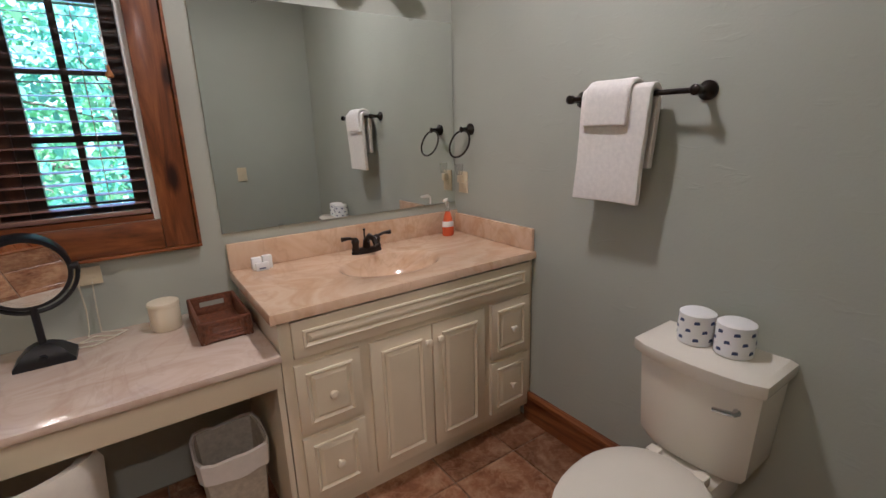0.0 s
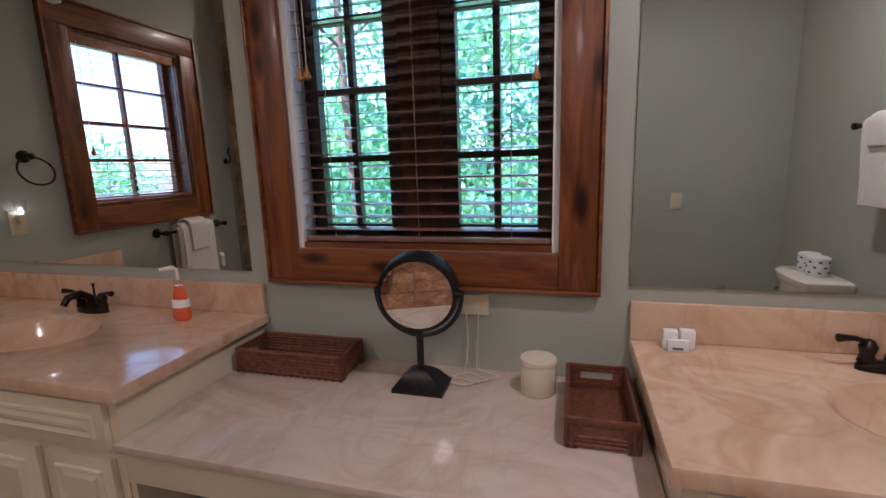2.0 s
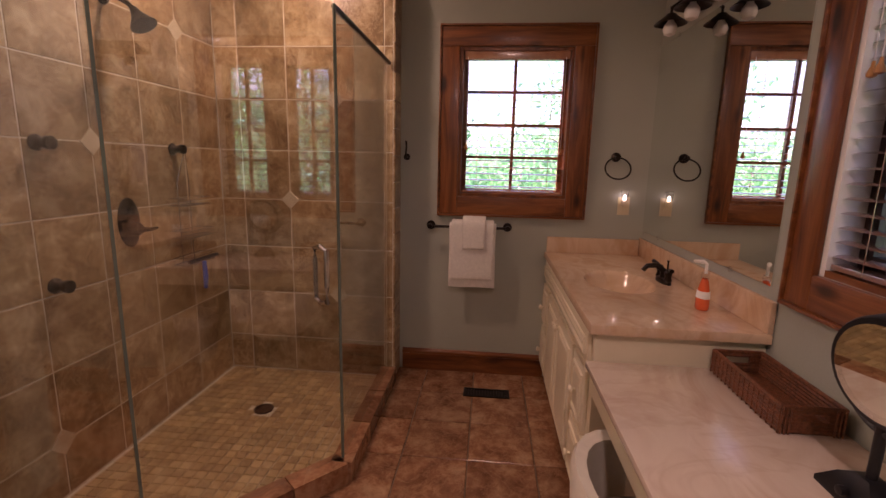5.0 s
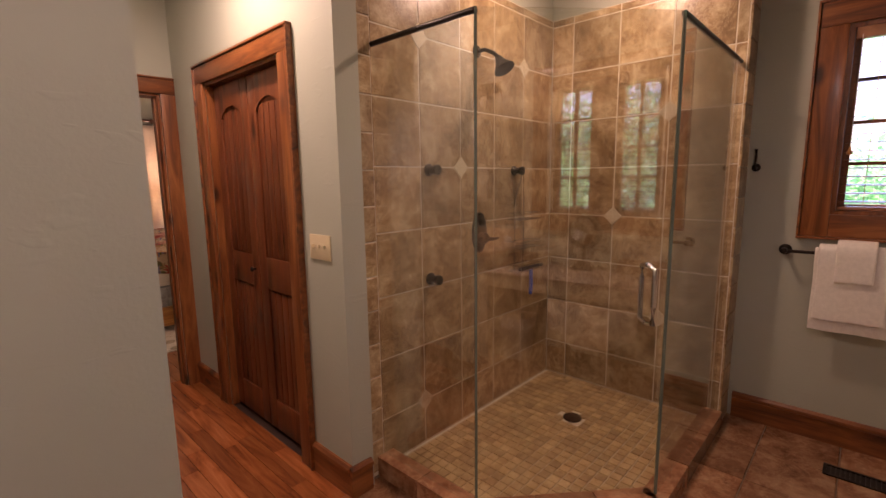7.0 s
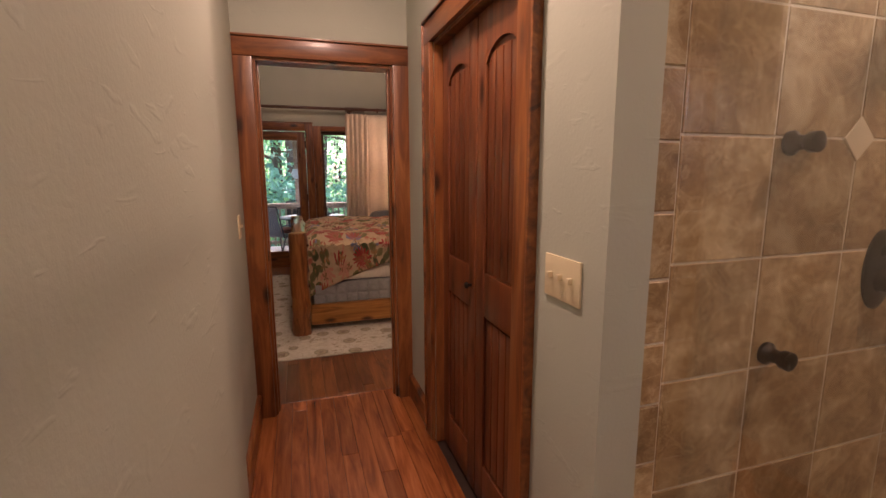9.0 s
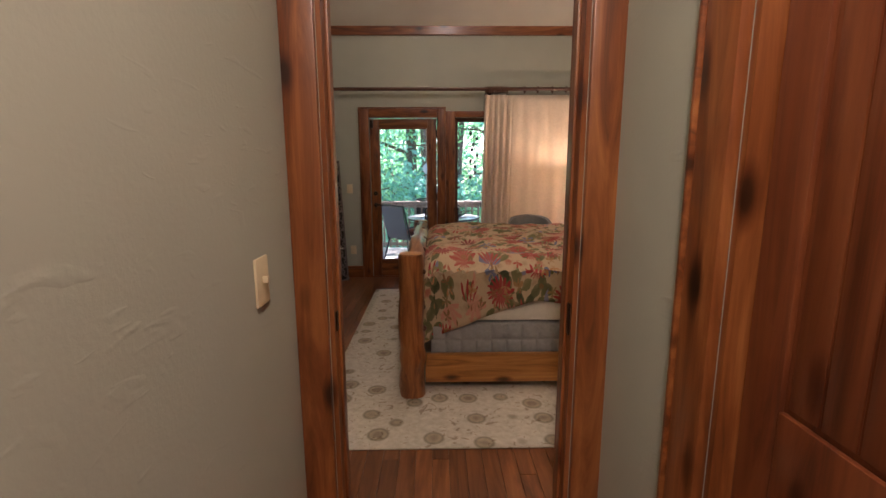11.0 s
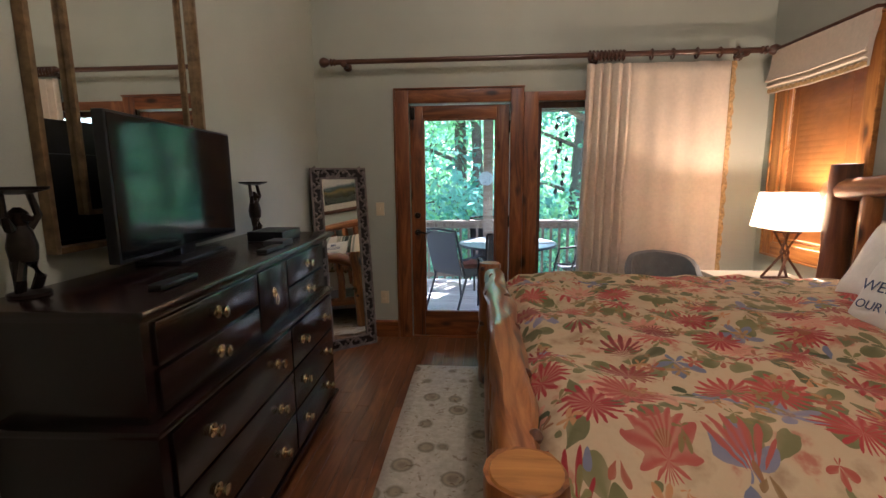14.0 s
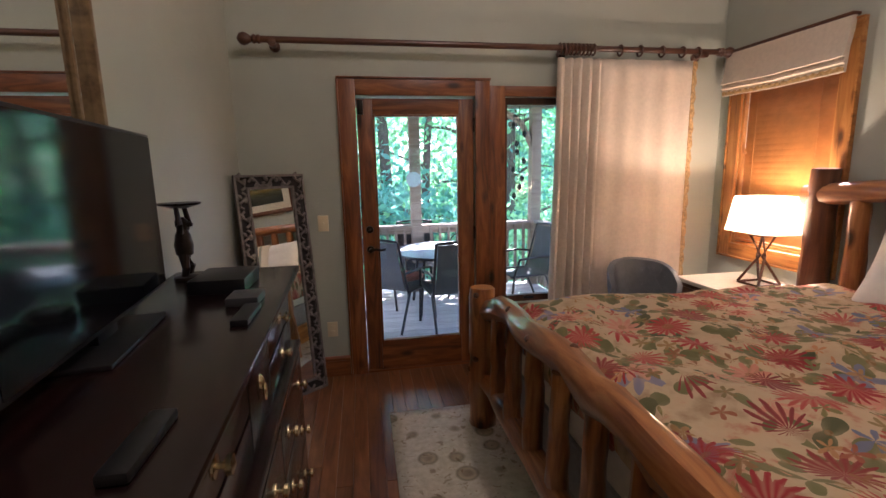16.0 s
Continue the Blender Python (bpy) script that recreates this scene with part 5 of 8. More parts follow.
def soap_bottle(x, y, label):
    e = thing("soap_dispenser", (x, y, VT), label, "soap dispenser", "hand soaps")
    part("bottle", lathe(bmesh.new(), (x, y, VT), [(0.028, 0), (0.034, 0.006), (0.033, 0.06), (0.024, 0.1), (0.018, 0.12), (0.013, 0.13)], 22, "z", 1.0, 0.7), SOAP, e)
    part("label", lathe(bmesh.new(), (x, y, VT), [(0.0338, 0.05), (0.0342, 0.051), (0.031, 0.078), (0.0305, 0.079)], 22, "z", 1.0, 0.72), PAPER, e, "white paper label")
    part("collar", lathe(bmesh.new(), (x, y, VT), [(0.014, 0.13), (0.015, 0.132), (0.015, 0.152), (0.008, 0.156)], 16), CLEAR, e)
    part("pump", tube(bmesh.new(), [(x, y, VT + 0.15), (x, y, VT + 0.19), (x - 0.01, y - 0.008, VT + 0.196), (x - 0.045, y - 0.03, VT + 0.192)], [0.006, 0.006, 0.009, 0.006], 8), WHITE, e, "white pump head")


soap_bottle(1.77, 1.79, "orange liquid hand soap bottle with a white pump")
soap_bottle(-0.86, 1.755, "orange liquid hand soap bottle with a clear pump")

# bin and stool under the desk
bm = bmesh.new()


def sq(cx, cy, h, z, wob=0.0, n=24):
    out = []
    for i in range(n):
        a = 2 * math.pi * i / n
        c, s = math.cos(a), math.sin(a)
        k = h / max(abs(c), abs(s)) * (0.93 + 0.07 * max(abs(c), abs(s)))
        k = min(k, h * 1.25)
        out.append((cx + k * c, cy + k * s, z + wob * noise.noise(Vector((c * 2, s * 2, z * 3)))))
    return out


rings(bm, [sq(0.54, 1.52, 0.095, 0.0), sq(0.54, 1.52, 0.115, 0.3), sq(0.54, 1.52, 0.12, 0.34, 0.02), sq(0.54, 1.52, 0.112, 0.342, 0.02), sq(0.54, 1.52, 0.1, 0.1)])
e = thing("waste_basket", (0.54, 1.52, 0), "woven waste basket with a pale cloth liner", "basket")
part("basket", bm, WICKER, e)
part("liner", rings(bmesh.new(), [sq(0.54, 1.52, 0.122, 0.26, 0.02), sq(0.54, 1.52, 0.127, 0.345, 0.02), sq(0.54, 1.52, 0.121, 0.352, 0.02), sq(0.54, 1.52, 0.105, 0.2, 0.02)], cap=False), WHITE, e, "pale cloth liner")
e = thing("vanity_stool", (-0.12, 1.36, 0), "low backed stool upholstered in cream cloth", "stool")
bk = []
for k in range(13):
    a = math.pi * (1.0 + k / 12)
    bk.append([(-0.12 + 0.3 * math.cos(a) * q, 1.36 + 0.22 * math.sin(a) * q, z + 0.05 * math.sin(math.pi * k / 12)) for q, z in ((1.0, 0.36), (1.05, 0.55), (1.0, 0.58), (0.85, 0.57), (0.84, 0.36))])
part("backrest", rings(bmesh.new(), bk), SHEET, e)
part("seat", lathe(bmesh.new(), (-0.12, 1.36, 0), [(0.19, 0.3), (0.215, 0.33), (0.21, 0.41), (0.15, 0.43)], 28, "z", 1.0, 0.9), SHEET, e)
for sx in (-1, 1):
    for sy in (-1, 1):
        part("leg", tube(bmesh.new(), [(-0.12 + sx * 0.13, 1.36 + sy * 0.11, 0), (-0.12 + sx * 0.12, 1.36 + sy * 0.1, 0.3)], [0.014, 0.02], 8), SASHBROWN, e)

# floor vent
e = thing("floor_vent", (-1.72, 0.9, 0.001), "dark bronze floor vent grille set in the tile", "vent")
fr = bmesh.new()
for b in ((-1.775, -1.665, 0.755, 0.77), (-1.775, -1.665, 1.035, 1.05), (-1.775, -1.762, 0.77, 1.035), (-1.678, -1.665, 0.77, 1.035)):
    box(fr, b[0], b[1], b[2], b[3], 0.0005, 0.006)
part("frame", fr, BRONZE, e)
for k in range(14):
    y = 0.782 + k * 0.0185
    part("slat", B(-1.762, -1.678, y, y + 0.006, 0.0008, 0.005), BRONZE, e)
# flat dark sheet in place of the vent's shaded depth
part("well", B(-1.762, -1.678, 0.77, 1.035, 0.0002, 0.0006), GAPSHADE, e)

# ---- shower ----
P1, P2 = (-0.82, 0.24), (-0.245, -0.285)   # corners of the glass
CZ = 0.10


def strip(p, q, half, z0, z1):
    d = Vector((q[0] - p[0], q[1] - p[1], 0)).normalized()
    nrm = Vector((-d.y, d.x, 0)) * half
    a, b = Vector((*p, 0)), Vector((*q, 0))
    return rings(bmesh.new(), [[c + nrm + Vector((0, 0, z0)), c - nrm + Vector((0, 0, z0)), c - nrm + Vector((0, 0, z1)), c + nrm + Vector((0, 0, z1))] for c in (a, b)])


curb = thing("shower_curb", (-0.8, 0, 0), "tiled stone curb round the glass shower", "curb")
curb["kind"] = "structure"
dv = Vector((P2[0] - P1[0], P2[1] - P1[1])).normalized()
for p, q in (((SWX, P1[1]), (P1[0] + 0.03, P1[1])), (P1, P2), ((P2[0], P2[1] - 0.03), (P2[0], SY))):
    n = max(1, round((Vector(q) - Vector(p)).length / 0.3))
    for k in range(n):
        a = Vector(p).lerp(Vector(q), k / n + 0.004)
        b = Vector(p).lerp(Vector(q), (k + 1) / n - 0.004)
        part("curb_tile", strip(a, b, 0.05, 0.0, CZ), FLOORTILE, curb, smooth=False)

sg = thing("shower_enclosure", (-0.8, 0.2, CZ), "frameless clear glass corner shower enclosure with a hinged door", "shower")
GT = 2.06
for nm, p, q in (("glass_panel", (SWX + 0.004, P1[1]), (P1[0] - 0.006, P1[1])), ("glass_panel", (P2[0], P2[1] - 0.008), (P2[0], SY + 0.004))):
    g = part(nm, strip(p, q, 0.004, CZ + 0.002, GT), SHOWERGLASS, sg, smooth=False)
    g.visible_shadow = False
door = part("glass_door", strip(Vector(P1) + dv * 0.008, Vector(P2) - dv * 0.008, 0.004, CZ + 0.012, GT), SHOWERGLASS, sg, smooth=False)
door.visible_shadow = False
for p in (P1, P2):
    part("edge_seal", strip(Vector(p) - dv * 0.005, Vector(p) + dv * 0.005, 0.005, CZ + 0.004, GT), GLASSEDGE, sg, "green tinted glass edge")
# pull handle on both faces of the door
hc = Vector(P1) + dv * 0.085
nv = Vector((-dv.y, dv.x))
for s in (-1, 1):
    o = hc + nv * s * 0.05
    i_ = hc + nv * s * 0.005
    pts = [(i_.x, i_.y, 0.87), (o.x, o.y, 0.88), (o.x, o.y, 0.95), (o.x, o.y, 1.05), (o.x, o.y, 1.1), (i_.x, i_.y, 1.11)]
    part("pull_handle", tube(bmesh.new(), pts, 0.011, 10), CHROME, door, "chrome pull handle")
# header bars on top of the fixed panels
part("header_bar", tube(bmesh.new(), [(SWX, P1[1], 2.05), (P1[0], P1[1], 2.05)], 0.012, 10), BRONZE, sg, "bronze header bar")
part("header_bar", tube(bmesh.new(), [(P2[0], P2[1], 2.05), (P2[0], SY, 2.05)], 0.012, 10), BRONZE, sg, "bronze header bar")


def spray(x, z):
    e = thing("body_spray", (x, SY, z), "dark bronze shower body spray jet", "shower jet", "body sprays")
    part("base", lathe(bmesh.new(), (x, SY, z), [(0.032, 0), (0.032, 0.008), (0.02, 0.02), (0.018, 0.04)], 18, "y"), BRONZE, e)
    part("nozzle", lathe(bmesh.new(), (x, SY, z), [(0.019, 0.041), (0.026, 0.05), (0.026, 0.07), (0.018, 0.074)], 18, "y"), BRONZE, e)


spray(-0.59, 1.505)
spray(-1.362, 1.505)
spray(-0.59, 0.936)
VX, HX = -1.006, -0.987
e = thing("shower_valve", (VX, SY, 1.144), "dark bronze oval shower valve with a lever", "valve")
part("plate", lathe(bmesh.new(), (VX, SY, 1.144), [(0.08, 0), (0.08, 0.006), (0.065, 0.014)], 28, "y", 1.5, 0.85), BRONZE, e)
part("knob", lathe(bmesh.new(), (VX, SY, 1.114), [(0.035, 0.014), (0.033, 0.05), (0.025, 0.06)], 18, "y"), BRONZE, e)
part("upper_knob", lathe(bmesh.new(), (VX, SY, 1.204), [(0.02, 0.014), (0.018, 0.03), (0.012, 0.034)], 14, "y"), BRONZE, e)
part("lever", tube(bmesh.new(), [(VX, SY + 0.05, 1.109), (VX - 0.06, SY + 0.06, 1.104), (VX - 0.11, SY + 0.06, 1.106)], [0.013, 0.01, 0.008], 8), BRONZE, e)
e = thing("overhead_shower", (HX, SY, 2.14), "dark bronze bell shower head on a bent arm", "shower head")
part("flange", lathe(bmesh.new(), (HX, SY, 2.155), [(0.035, 0), (0.03, 0.01), (0.012, 0.016)], 18, "y"), BRONZE, e)
part("arm", tube(bmesh.new(), [(HX, SY, 2.155), (HX, SY + 0.06, 2.155), (HX, SY + 0.12, 2.125), (HX, SY + 0.15, 2.095)], 0.011, 10), BRONZE, e)
hd = lathe(bmesh.new(), (0, 0, 0), [(0.016, 0.02), (0.022, 0.0), (0.03, -0.02), (0.055, -0.055), (0.058, -0.062), (0.01, -0.062)], 22)
hd.transform(Matrix.Translation((HX, SY + 0.155, 2.085)) @ Euler((radians(32), 0, 0)).to_matrix().to_4x4())
part("bell", hd, BRONZE, e)
e = thing("shower_caddy", (-1.40, SY + 0.06, 1.4), "thin wire shower caddy hanging from a body spray", "caddy")
cx = -1.40
part("hanger", tube(bmesh.new(), [(cx - 0.05, SY + 0.02, 0.86), (cx - 0.05, SY + 0.02, 1.33), (cx, SY + 0.045, 1.5), (cx + 0.05, SY + 0.02, 1.33), (cx + 0.05, SY + 0.02, 0.86)], 0.003, 6), CHROME, e)
for z in (1.2, 1.02, 0.87):
    bmx = bmesh.new()
    for dz in (0, 0.04):
        tube(bmx, [(cx - 0.12, SY + 0.015, z + dz), (cx + 0.12, SY + 0.015, z + dz), (cx + 0.12, SY + 0.105, z + dz), (cx - 0.12, SY + 0.105, z + dz), (cx - 0.12, SY + 0.015, z + dz)], 0.003, 6)
    for k in range(9):
        x = cx - 0.11 + k * 0.0275
        tube(bmx, [(x, SY + 0.015, z), (x, SY + 0.105, z)], 0.002, 5)
    part("wire_shelf", bmx, CHROME, e)
e = thing("squeegee", (cx + 0.02, SY + 0.12, 0.83), "squeegee with a blue handle hanging on the caddy", "squeegee")
part("handle", tube(bmesh.new(), [(cx + 0.02, SY + 0.125, 0.88), (cx + 0.02, SY + 0.13, 0.8), (cx + 0.02, SY + 0.125, 0.72)], [0.012, 0.014, 0.012], 8), plain("blue_plastic", (0.03, 0.08, 0.45), 0.35), e, "blue plastic handle")
part("blade", B(cx - 0.12, cx + 0.14, SY + 0.112, SY + 0.13, 0.885, 0.905, 0.003), BLACK, e)
e = thing("shower_drain", (-1.29, -0.385, 0.031), "round dark shower floor drain", "drain")
part("grate", lathe(bmesh.new(), (-1.29, -0.385, 0.031), [(0.055, 0), (0.055, 0.005), (0.045, 0.006), (0.044, 0.004), (0.01, 0.0045)], 26), BRONZE, e)

origin[0] = HALL

# ---- bedroom ----
# deck door and fixed light
dd = opening("door_3", (0.49, BS, 0), "closed stained pine deck door with a full glass pane")
for b in ((FD[0] - 0.11, FD[0], BS, BS + 0.024, 0, FD[3] + 0.11), (FD[1], FD[1] + 0.115, BS, BS + 0.024, 0, FD[3] + 0.11)):
    part("casing_board", B(*b, 0.006), PINE["z"], dd)
part("casing_board", B(FD[0], FD[1], BS, BS + 0.024, FD[3], FD[3] + 0.11, 0.006), PINE["x"], dd)
part("bead", B(FD[0] - 0.115, FD[1] + 0.125, BS, BS + 0.034, FD[3] + 0.111, FD[3] + 0.124, 0.003), PINE["x"], dd)
part("bead", B(FD[1] + 0.116, FD[1] + 0.127, BS, BS + 0.032, 0, FD[3] + 0.11, 0.003), PINE["z"], dd)
y0, y1 = BS - 0.065, BS - 0.02
leaf = part("door_leaf", B(FD[0] + 0.005, FD[0] + 0.115, y0, y1, 0.012, 2.045, 0.005), PINE["z"], dd)
part("stile", B(FD[1] - 0.115, FD[1] - 0.005, y0, y1, 0.012, 2.045, 0.005), PINE["z"], dd)
part("rail", B(FD[0] + 0.115, FD[1] - 0.115, y0, y1, 0.012, 0.225, 0.005), PINE["x"], dd)
part("rail", B(FD[0] + 0.115, FD[1] - 0.115, y0, y1, 1.935, 2.045, 0.005), PINE["x"], dd)
for b in ((FD[0] + 0.115, FD[0] + 0.13, 0.225, 1.935), (FD[1] - 0.13, FD[1] - 0.115, 0.225, 1.935), (FD[0] + 0.13, FD[1] - 0.13, 0.225, 0.24), (FD[0] + 0.13, FD[1] - 0.13, 1.92, 1.935)):
    part("glazing_bead", B(b[0], b[1], y0 + 0.005, y1 + 0.004, b[2], b[3], 0.003), PINE["z"], dd)
pane = part("pane", B(FD[0] + 0.13, FD[1] - 0.13, y0 + 0.02, y0 + 0.025, 0.24, 1.92), GLASS, dd, "clear glass")
pane.visible_shadow = False
part("threshold", B(FD[0], FD[1], BS - 0.15, BS + 0.01, -0.008, 0.011, 0.004), PINE["x"], dd)
part("lever_rose", lathe(bmesh.new(), (FD[1] - 0.06, y1, 0.96), [(0.028, 0), (0.026, 0.01), (0.012, 0.014), (0.011, 0.045)], 16, "y"), BRONZE, dd, "dark bronze rose")
part("lever", tube(bmesh.new(), [(FD[1] - 0.06, y1 + 0.04, 0.96), (FD[1] - 0.1, y1 + 0.045, 0.965), (FD[1] - 0.14, y1 + 0.04, 0.955), (FD[1] - 0.17, y1 + 0.04, 0.965)], [0.012, 0.009, 0.008, 0.009], 8), BRONZE, dd, "dark bronze lever")
part("deadbolt", lathe(bmesh.new(), (FD[1] - 0.06, y1, 1.11), [(0.028, 0), (0.026, 0.012), (0.008, 0.016), (0.007, 0.03)], 16, "y"), BRONZE, dd, "dark bronze deadbolt")
for z in (0.3, 1.06, 1.86):
    part("hinge", tube(bmesh.new(), [(FD[0] + 0.004, BS - 0.012, z - 0.05), (FD[0] + 0.004, BS - 0.012, z + 0.05)], 0.009, 8), BRONZE, dd, "dark bronze hinge")
part("closer_block", B(FD[1] - 0.05, FD[1] - 0.01, y1, y1 + 0.02, 1.93, 2.03, 0.004), BRONZE, dd)

sw = opening("window_3", (-0.87, BS, SL[2]), "wide stained pine framed fixed window beside the deck door")
for b in ((SL[1], FD[0] - 0.111, BS, BS + 0.022, 0.16, SL[3] + 0.075), (SL[0] - 0.1, SL[0], BS, BS + 0.022, SL[2] - 0.1, SL[3] + 0.075)):
    part("casing_board", B(*b, 0.005), PINE["z"], sw)
part("casing_board", B(SL[0], SL[1], BS, BS + 0.022, SL[3], SL[3] + 0.075, 0.005), PINE["x"], sw)
part("casing_board", B(SL[0], SL[1], BS, BS + 0.022, SL[2] - 0.1, SL[2], 0.005), PINE["x"], sw)
fr = bmesh.new()
for a, b in ((SL[0], SL[0] + 0.04), (SL[1] - 0.035, SL[1]), (-0.90, -0.84)):
    box(fr, a, b, BS - 0.1, BS - 0.05, SL[2], SL[3])
for a, b in ((SL[0] + 0.04, -0.90), (-0.84, SL[1] - 0.035)):
    box(fr, a, b, BS - 0.1, BS - 0.05, SL[2], SL[2] + 0.05)
    box(fr, a, b, BS - 0.1, BS - 0.05, SL[3] - 0.05, SL[3])
part("sash", fr, SASHBROWN, sw, "dark brown sash")
for a, b in ((SL[0] + 0.04, -0.90), (-0.84, SL[1] - 0.035)):
    pane = part("pane", B(a, b, BS - 0.078, BS - 0.073, SL[2] + 0.05, SL[3] - 0.05), GLASS, sw, "clear glass")
    pane.visible_shadow = False
part("crank", tube(bmesh.new(), [(-0.42, BS - 0.05, SL[2] + 0.03), (-0.42, BS - 0.02, SL[2] + 0.035), (-0.34, BS - 0.02, SL[2] + 0.04)], 0.01), BLACK, sw, "black crank handle")

# curtain rod with rings, one drawn curtain
RY, RZ = BS + 0.11, 2.385
e = thing("curtain_rod", (-0.15, RY, RZ), "dark turned wooden curtain rod with rings and finials", "curtain rod")
DARKROD = wood("dark_rod_wood", (0.035, 0.012, 0.006), (0.075, 0.026, 0.012), (0.12, 0.045, 0.02), "x", 0.3, knots=False, coat=0.3)
part("rod", tube(bmesh.new(), [(1.5, RY, RZ), (-1.83, RY, RZ)], 0.021, 14), DARKROD, e)
for x, s in ((1.5, 1), (-1.83, -1)):
    part("finial", lathe(bmesh.new(), (x, RY, RZ), [(0.022, 0), (0.03, s * 0.01), (0.022, s * 0.025), (0.032, s * 0.04), (0.018, s * 0.055), (0.032, s * 0.075), (0.042, s * 0.1), (0.035, s * 0.125), (0.01, s * 0.142)], 18, "x"), DARKROD, e)
for x in (1.43, -0.6, -1.72):
    part("bracket", lathe(bmesh.new(), (x, BS, RZ - 0.02), [(0.035, 0), (0.035, 0.015), (0.018, 0.03), (0.018, 0.085), (0.026, 0.1), (0.026, 0.13), (0.01, 0.135)], 14, "y"), DARKROD, e)
for x in [-0.545 - 0.029 * k for k in range(10)] + [-1.02, -1.18, -1.36, -1.53, -1.66]:
    part("ring", ring(bmesh.new(), (x, RY, RZ - 0.008), 0.036, 0.0075, "x", 22, 6), DARKROD, e)


def curtain():
    """Heavy linen panel: tight pleats at the gathered end, nearly flat beyond."""
    bm = bmesh.new()
    x_in, x_out, zt, zb = -0.535, -1.63, 2.315, 0.025
    cols, rows_ = 130, 26
    grid = []
    for i in range(cols + 1):
        u = i / cols
        x = x_in + (x_out - x_in) * u
        tight = max(0.0, 1 - max(0.0, u - 0.26) / 0.08)
        col = []
        for j in range(rows_ + 1):
            v = j / rows_
            z = zt + (zb - zt) * v
            amp = (0.045 * (0.5 + 0.5 * v)) * tight + 0.005 * (1 - tight)
            ph = u * 2 * math.pi * (15 if tight > 0.5 else 6.5)
            wig = amp * math.sin(ph + 0.5 * noise.noise(Vector((u * 6, v * 2, 1)))) + 0.012 * noise.noise(Vector((u * 8, v * 1.5, 4)))
            xx = x + 0.04 * v * (1 - u) + 0.01 * noise.noise(Vector((u * 9, v * 2.2, 9)))
            col.append(bm.verts.new((xx, RY + 0.0 + wig, z)))
        grid.append(col)
    for a, b in zip(grid, grid[1:]):
        for j in range(rows_):
            bm.faces.new((a[j], a[j + 1], b[j + 1], b[j]))
    return bm


e = thing("window_curtain", (-1.08, RY, 0.02), "long cream linen curtain drawn half across with a braid edge", "curtain")
c = part("panel", curtain(), LINEN, e)
c.modifiers.new("thick", "SOLIDIFY").thickness = 0.006
bm = bmesh.new()
bz = []
for j in range(60):
    v = j / 59
    z = 2.31 - 2.27 * v
    w = 0.012 + 0.008 * math.sin(j * 2.1)
    bz.append([(-1.645 - w, RY - 0.004, z), (-1.622, RY - 0.004, z), (-1.622, RY + 0.012, z), (-1.645 - w, RY + 0.012, z)])
part("braid_trim", rings(bm, bz), plain("gold_braid", (0.42, 0.27, 0.11), 0.8, vary=0.5, scale=60, bumpy=0.6), e, "gold and cream braid trim")

# west window with closed blind and roman shade
w4 = opening("window_4", (BW, -6.88, BWN[2]), "honey stained pine framed window with the blind shut")
casing_x(w4, BWN[0], BWN[1], BWN[2], BWN[3], BW, 0.022, 0.1, wood_set=HONEY)
for b in ((BW - CE, BW, BWN[0], BWN[0] + 0.02, BWN[2], BWN[3]), (BW - CE, BW, BWN[1] - 0.02, BWN[1], BWN[2], BWN[3]), (BW - CE, BW, BWN[0] + 0.02, BWN[1] - 0.02, BWN[2], BWN[2] + 0.02), (BW - CE, BW, BWN[0] + 0.02, BWN[1] - 0.02, BWN[3] - 0.02, BWN[3])):
    part("jamb_liner", B(*b), HONEY["z"], w4)
pane = part("pane", B(BW - 0.11, BW - 0.105, BWN[0] + 0.02, BWN[1] - 0.02, BWN[2] + 0.02, BWN[3] - 0.02), GLASS, w4, "clear glass")
pane.visible_shadow = False
bl = blind_x("window_blind", BWN[0] + 0.024, BWN[1] - 0.024, BW - 0.035, BWN[2] + 0.024, BWN[3] - 0.002, 0.042, SLATHONEY, "honey coloured wooden blind with shut slats", 0.05, -72)
tassel(bl, BW + 0.004, BWN[0] + 0.06, 1.62, BWN[3] - 0.06)
e = thing("roman_shade", (BW + 0.03, -6.9, 2.1), "cream roman shade pulled up with braid along its hem", "window shade")
ya, yb = -7.385, -6.455
prof = [(0.025, 2.375), (0.06, 2.372), (0.07, 2.26), (0.085, 2.18), (0.1, 2.15), (0.085, 2.145), (0.075, 2.16), (0.08, 2.125), (0.092, 2.115), (0.075, 2.105), (0.07, 2.06), (0.06, 2.06), (0.05, 2.2), (0.03, 2.3)]
n = 16
loops = []
for k in range(n + 1):
    y = ya + (yb - ya) * k / n
    sag = 0.012 * math.sin(math.pi * k / n) + 0.004 * noise.noise(Vector((y * 7, 0, 3)))
    loops.append([(BW + d, y, z - (sag if z < 2.2 else 0)) for d, z in prof])
part("cloth", rings(bmesh.new(), loops), LINEN, e)
loops = []
for k in range(60):
    y = ya + 0.004 + (yb - ya - 0.008) * k / 59
    w = 0.006 * math.sin(k * 1.9)
    sag = 0.012 * math.sin(math.pi * k / 59)
    loops.append([(BW + 0.072, y, 2.066 - sag), (BW + 0.077, y, 2.066 - sag), (BW + 0.079, y, 2.09 - sag + w), (BW + 0.074, y, 2.09 - sag + w)])
part("braid_trim", rings(bmesh.new(), loops), bpy.data.materials["gold_braid"], e, "gold braid trim")
part("head_board", B(BW + 0.001, BW + 0.06, ya, yb, 2.377, 2.395, 0.003), SASHBROWN, e)

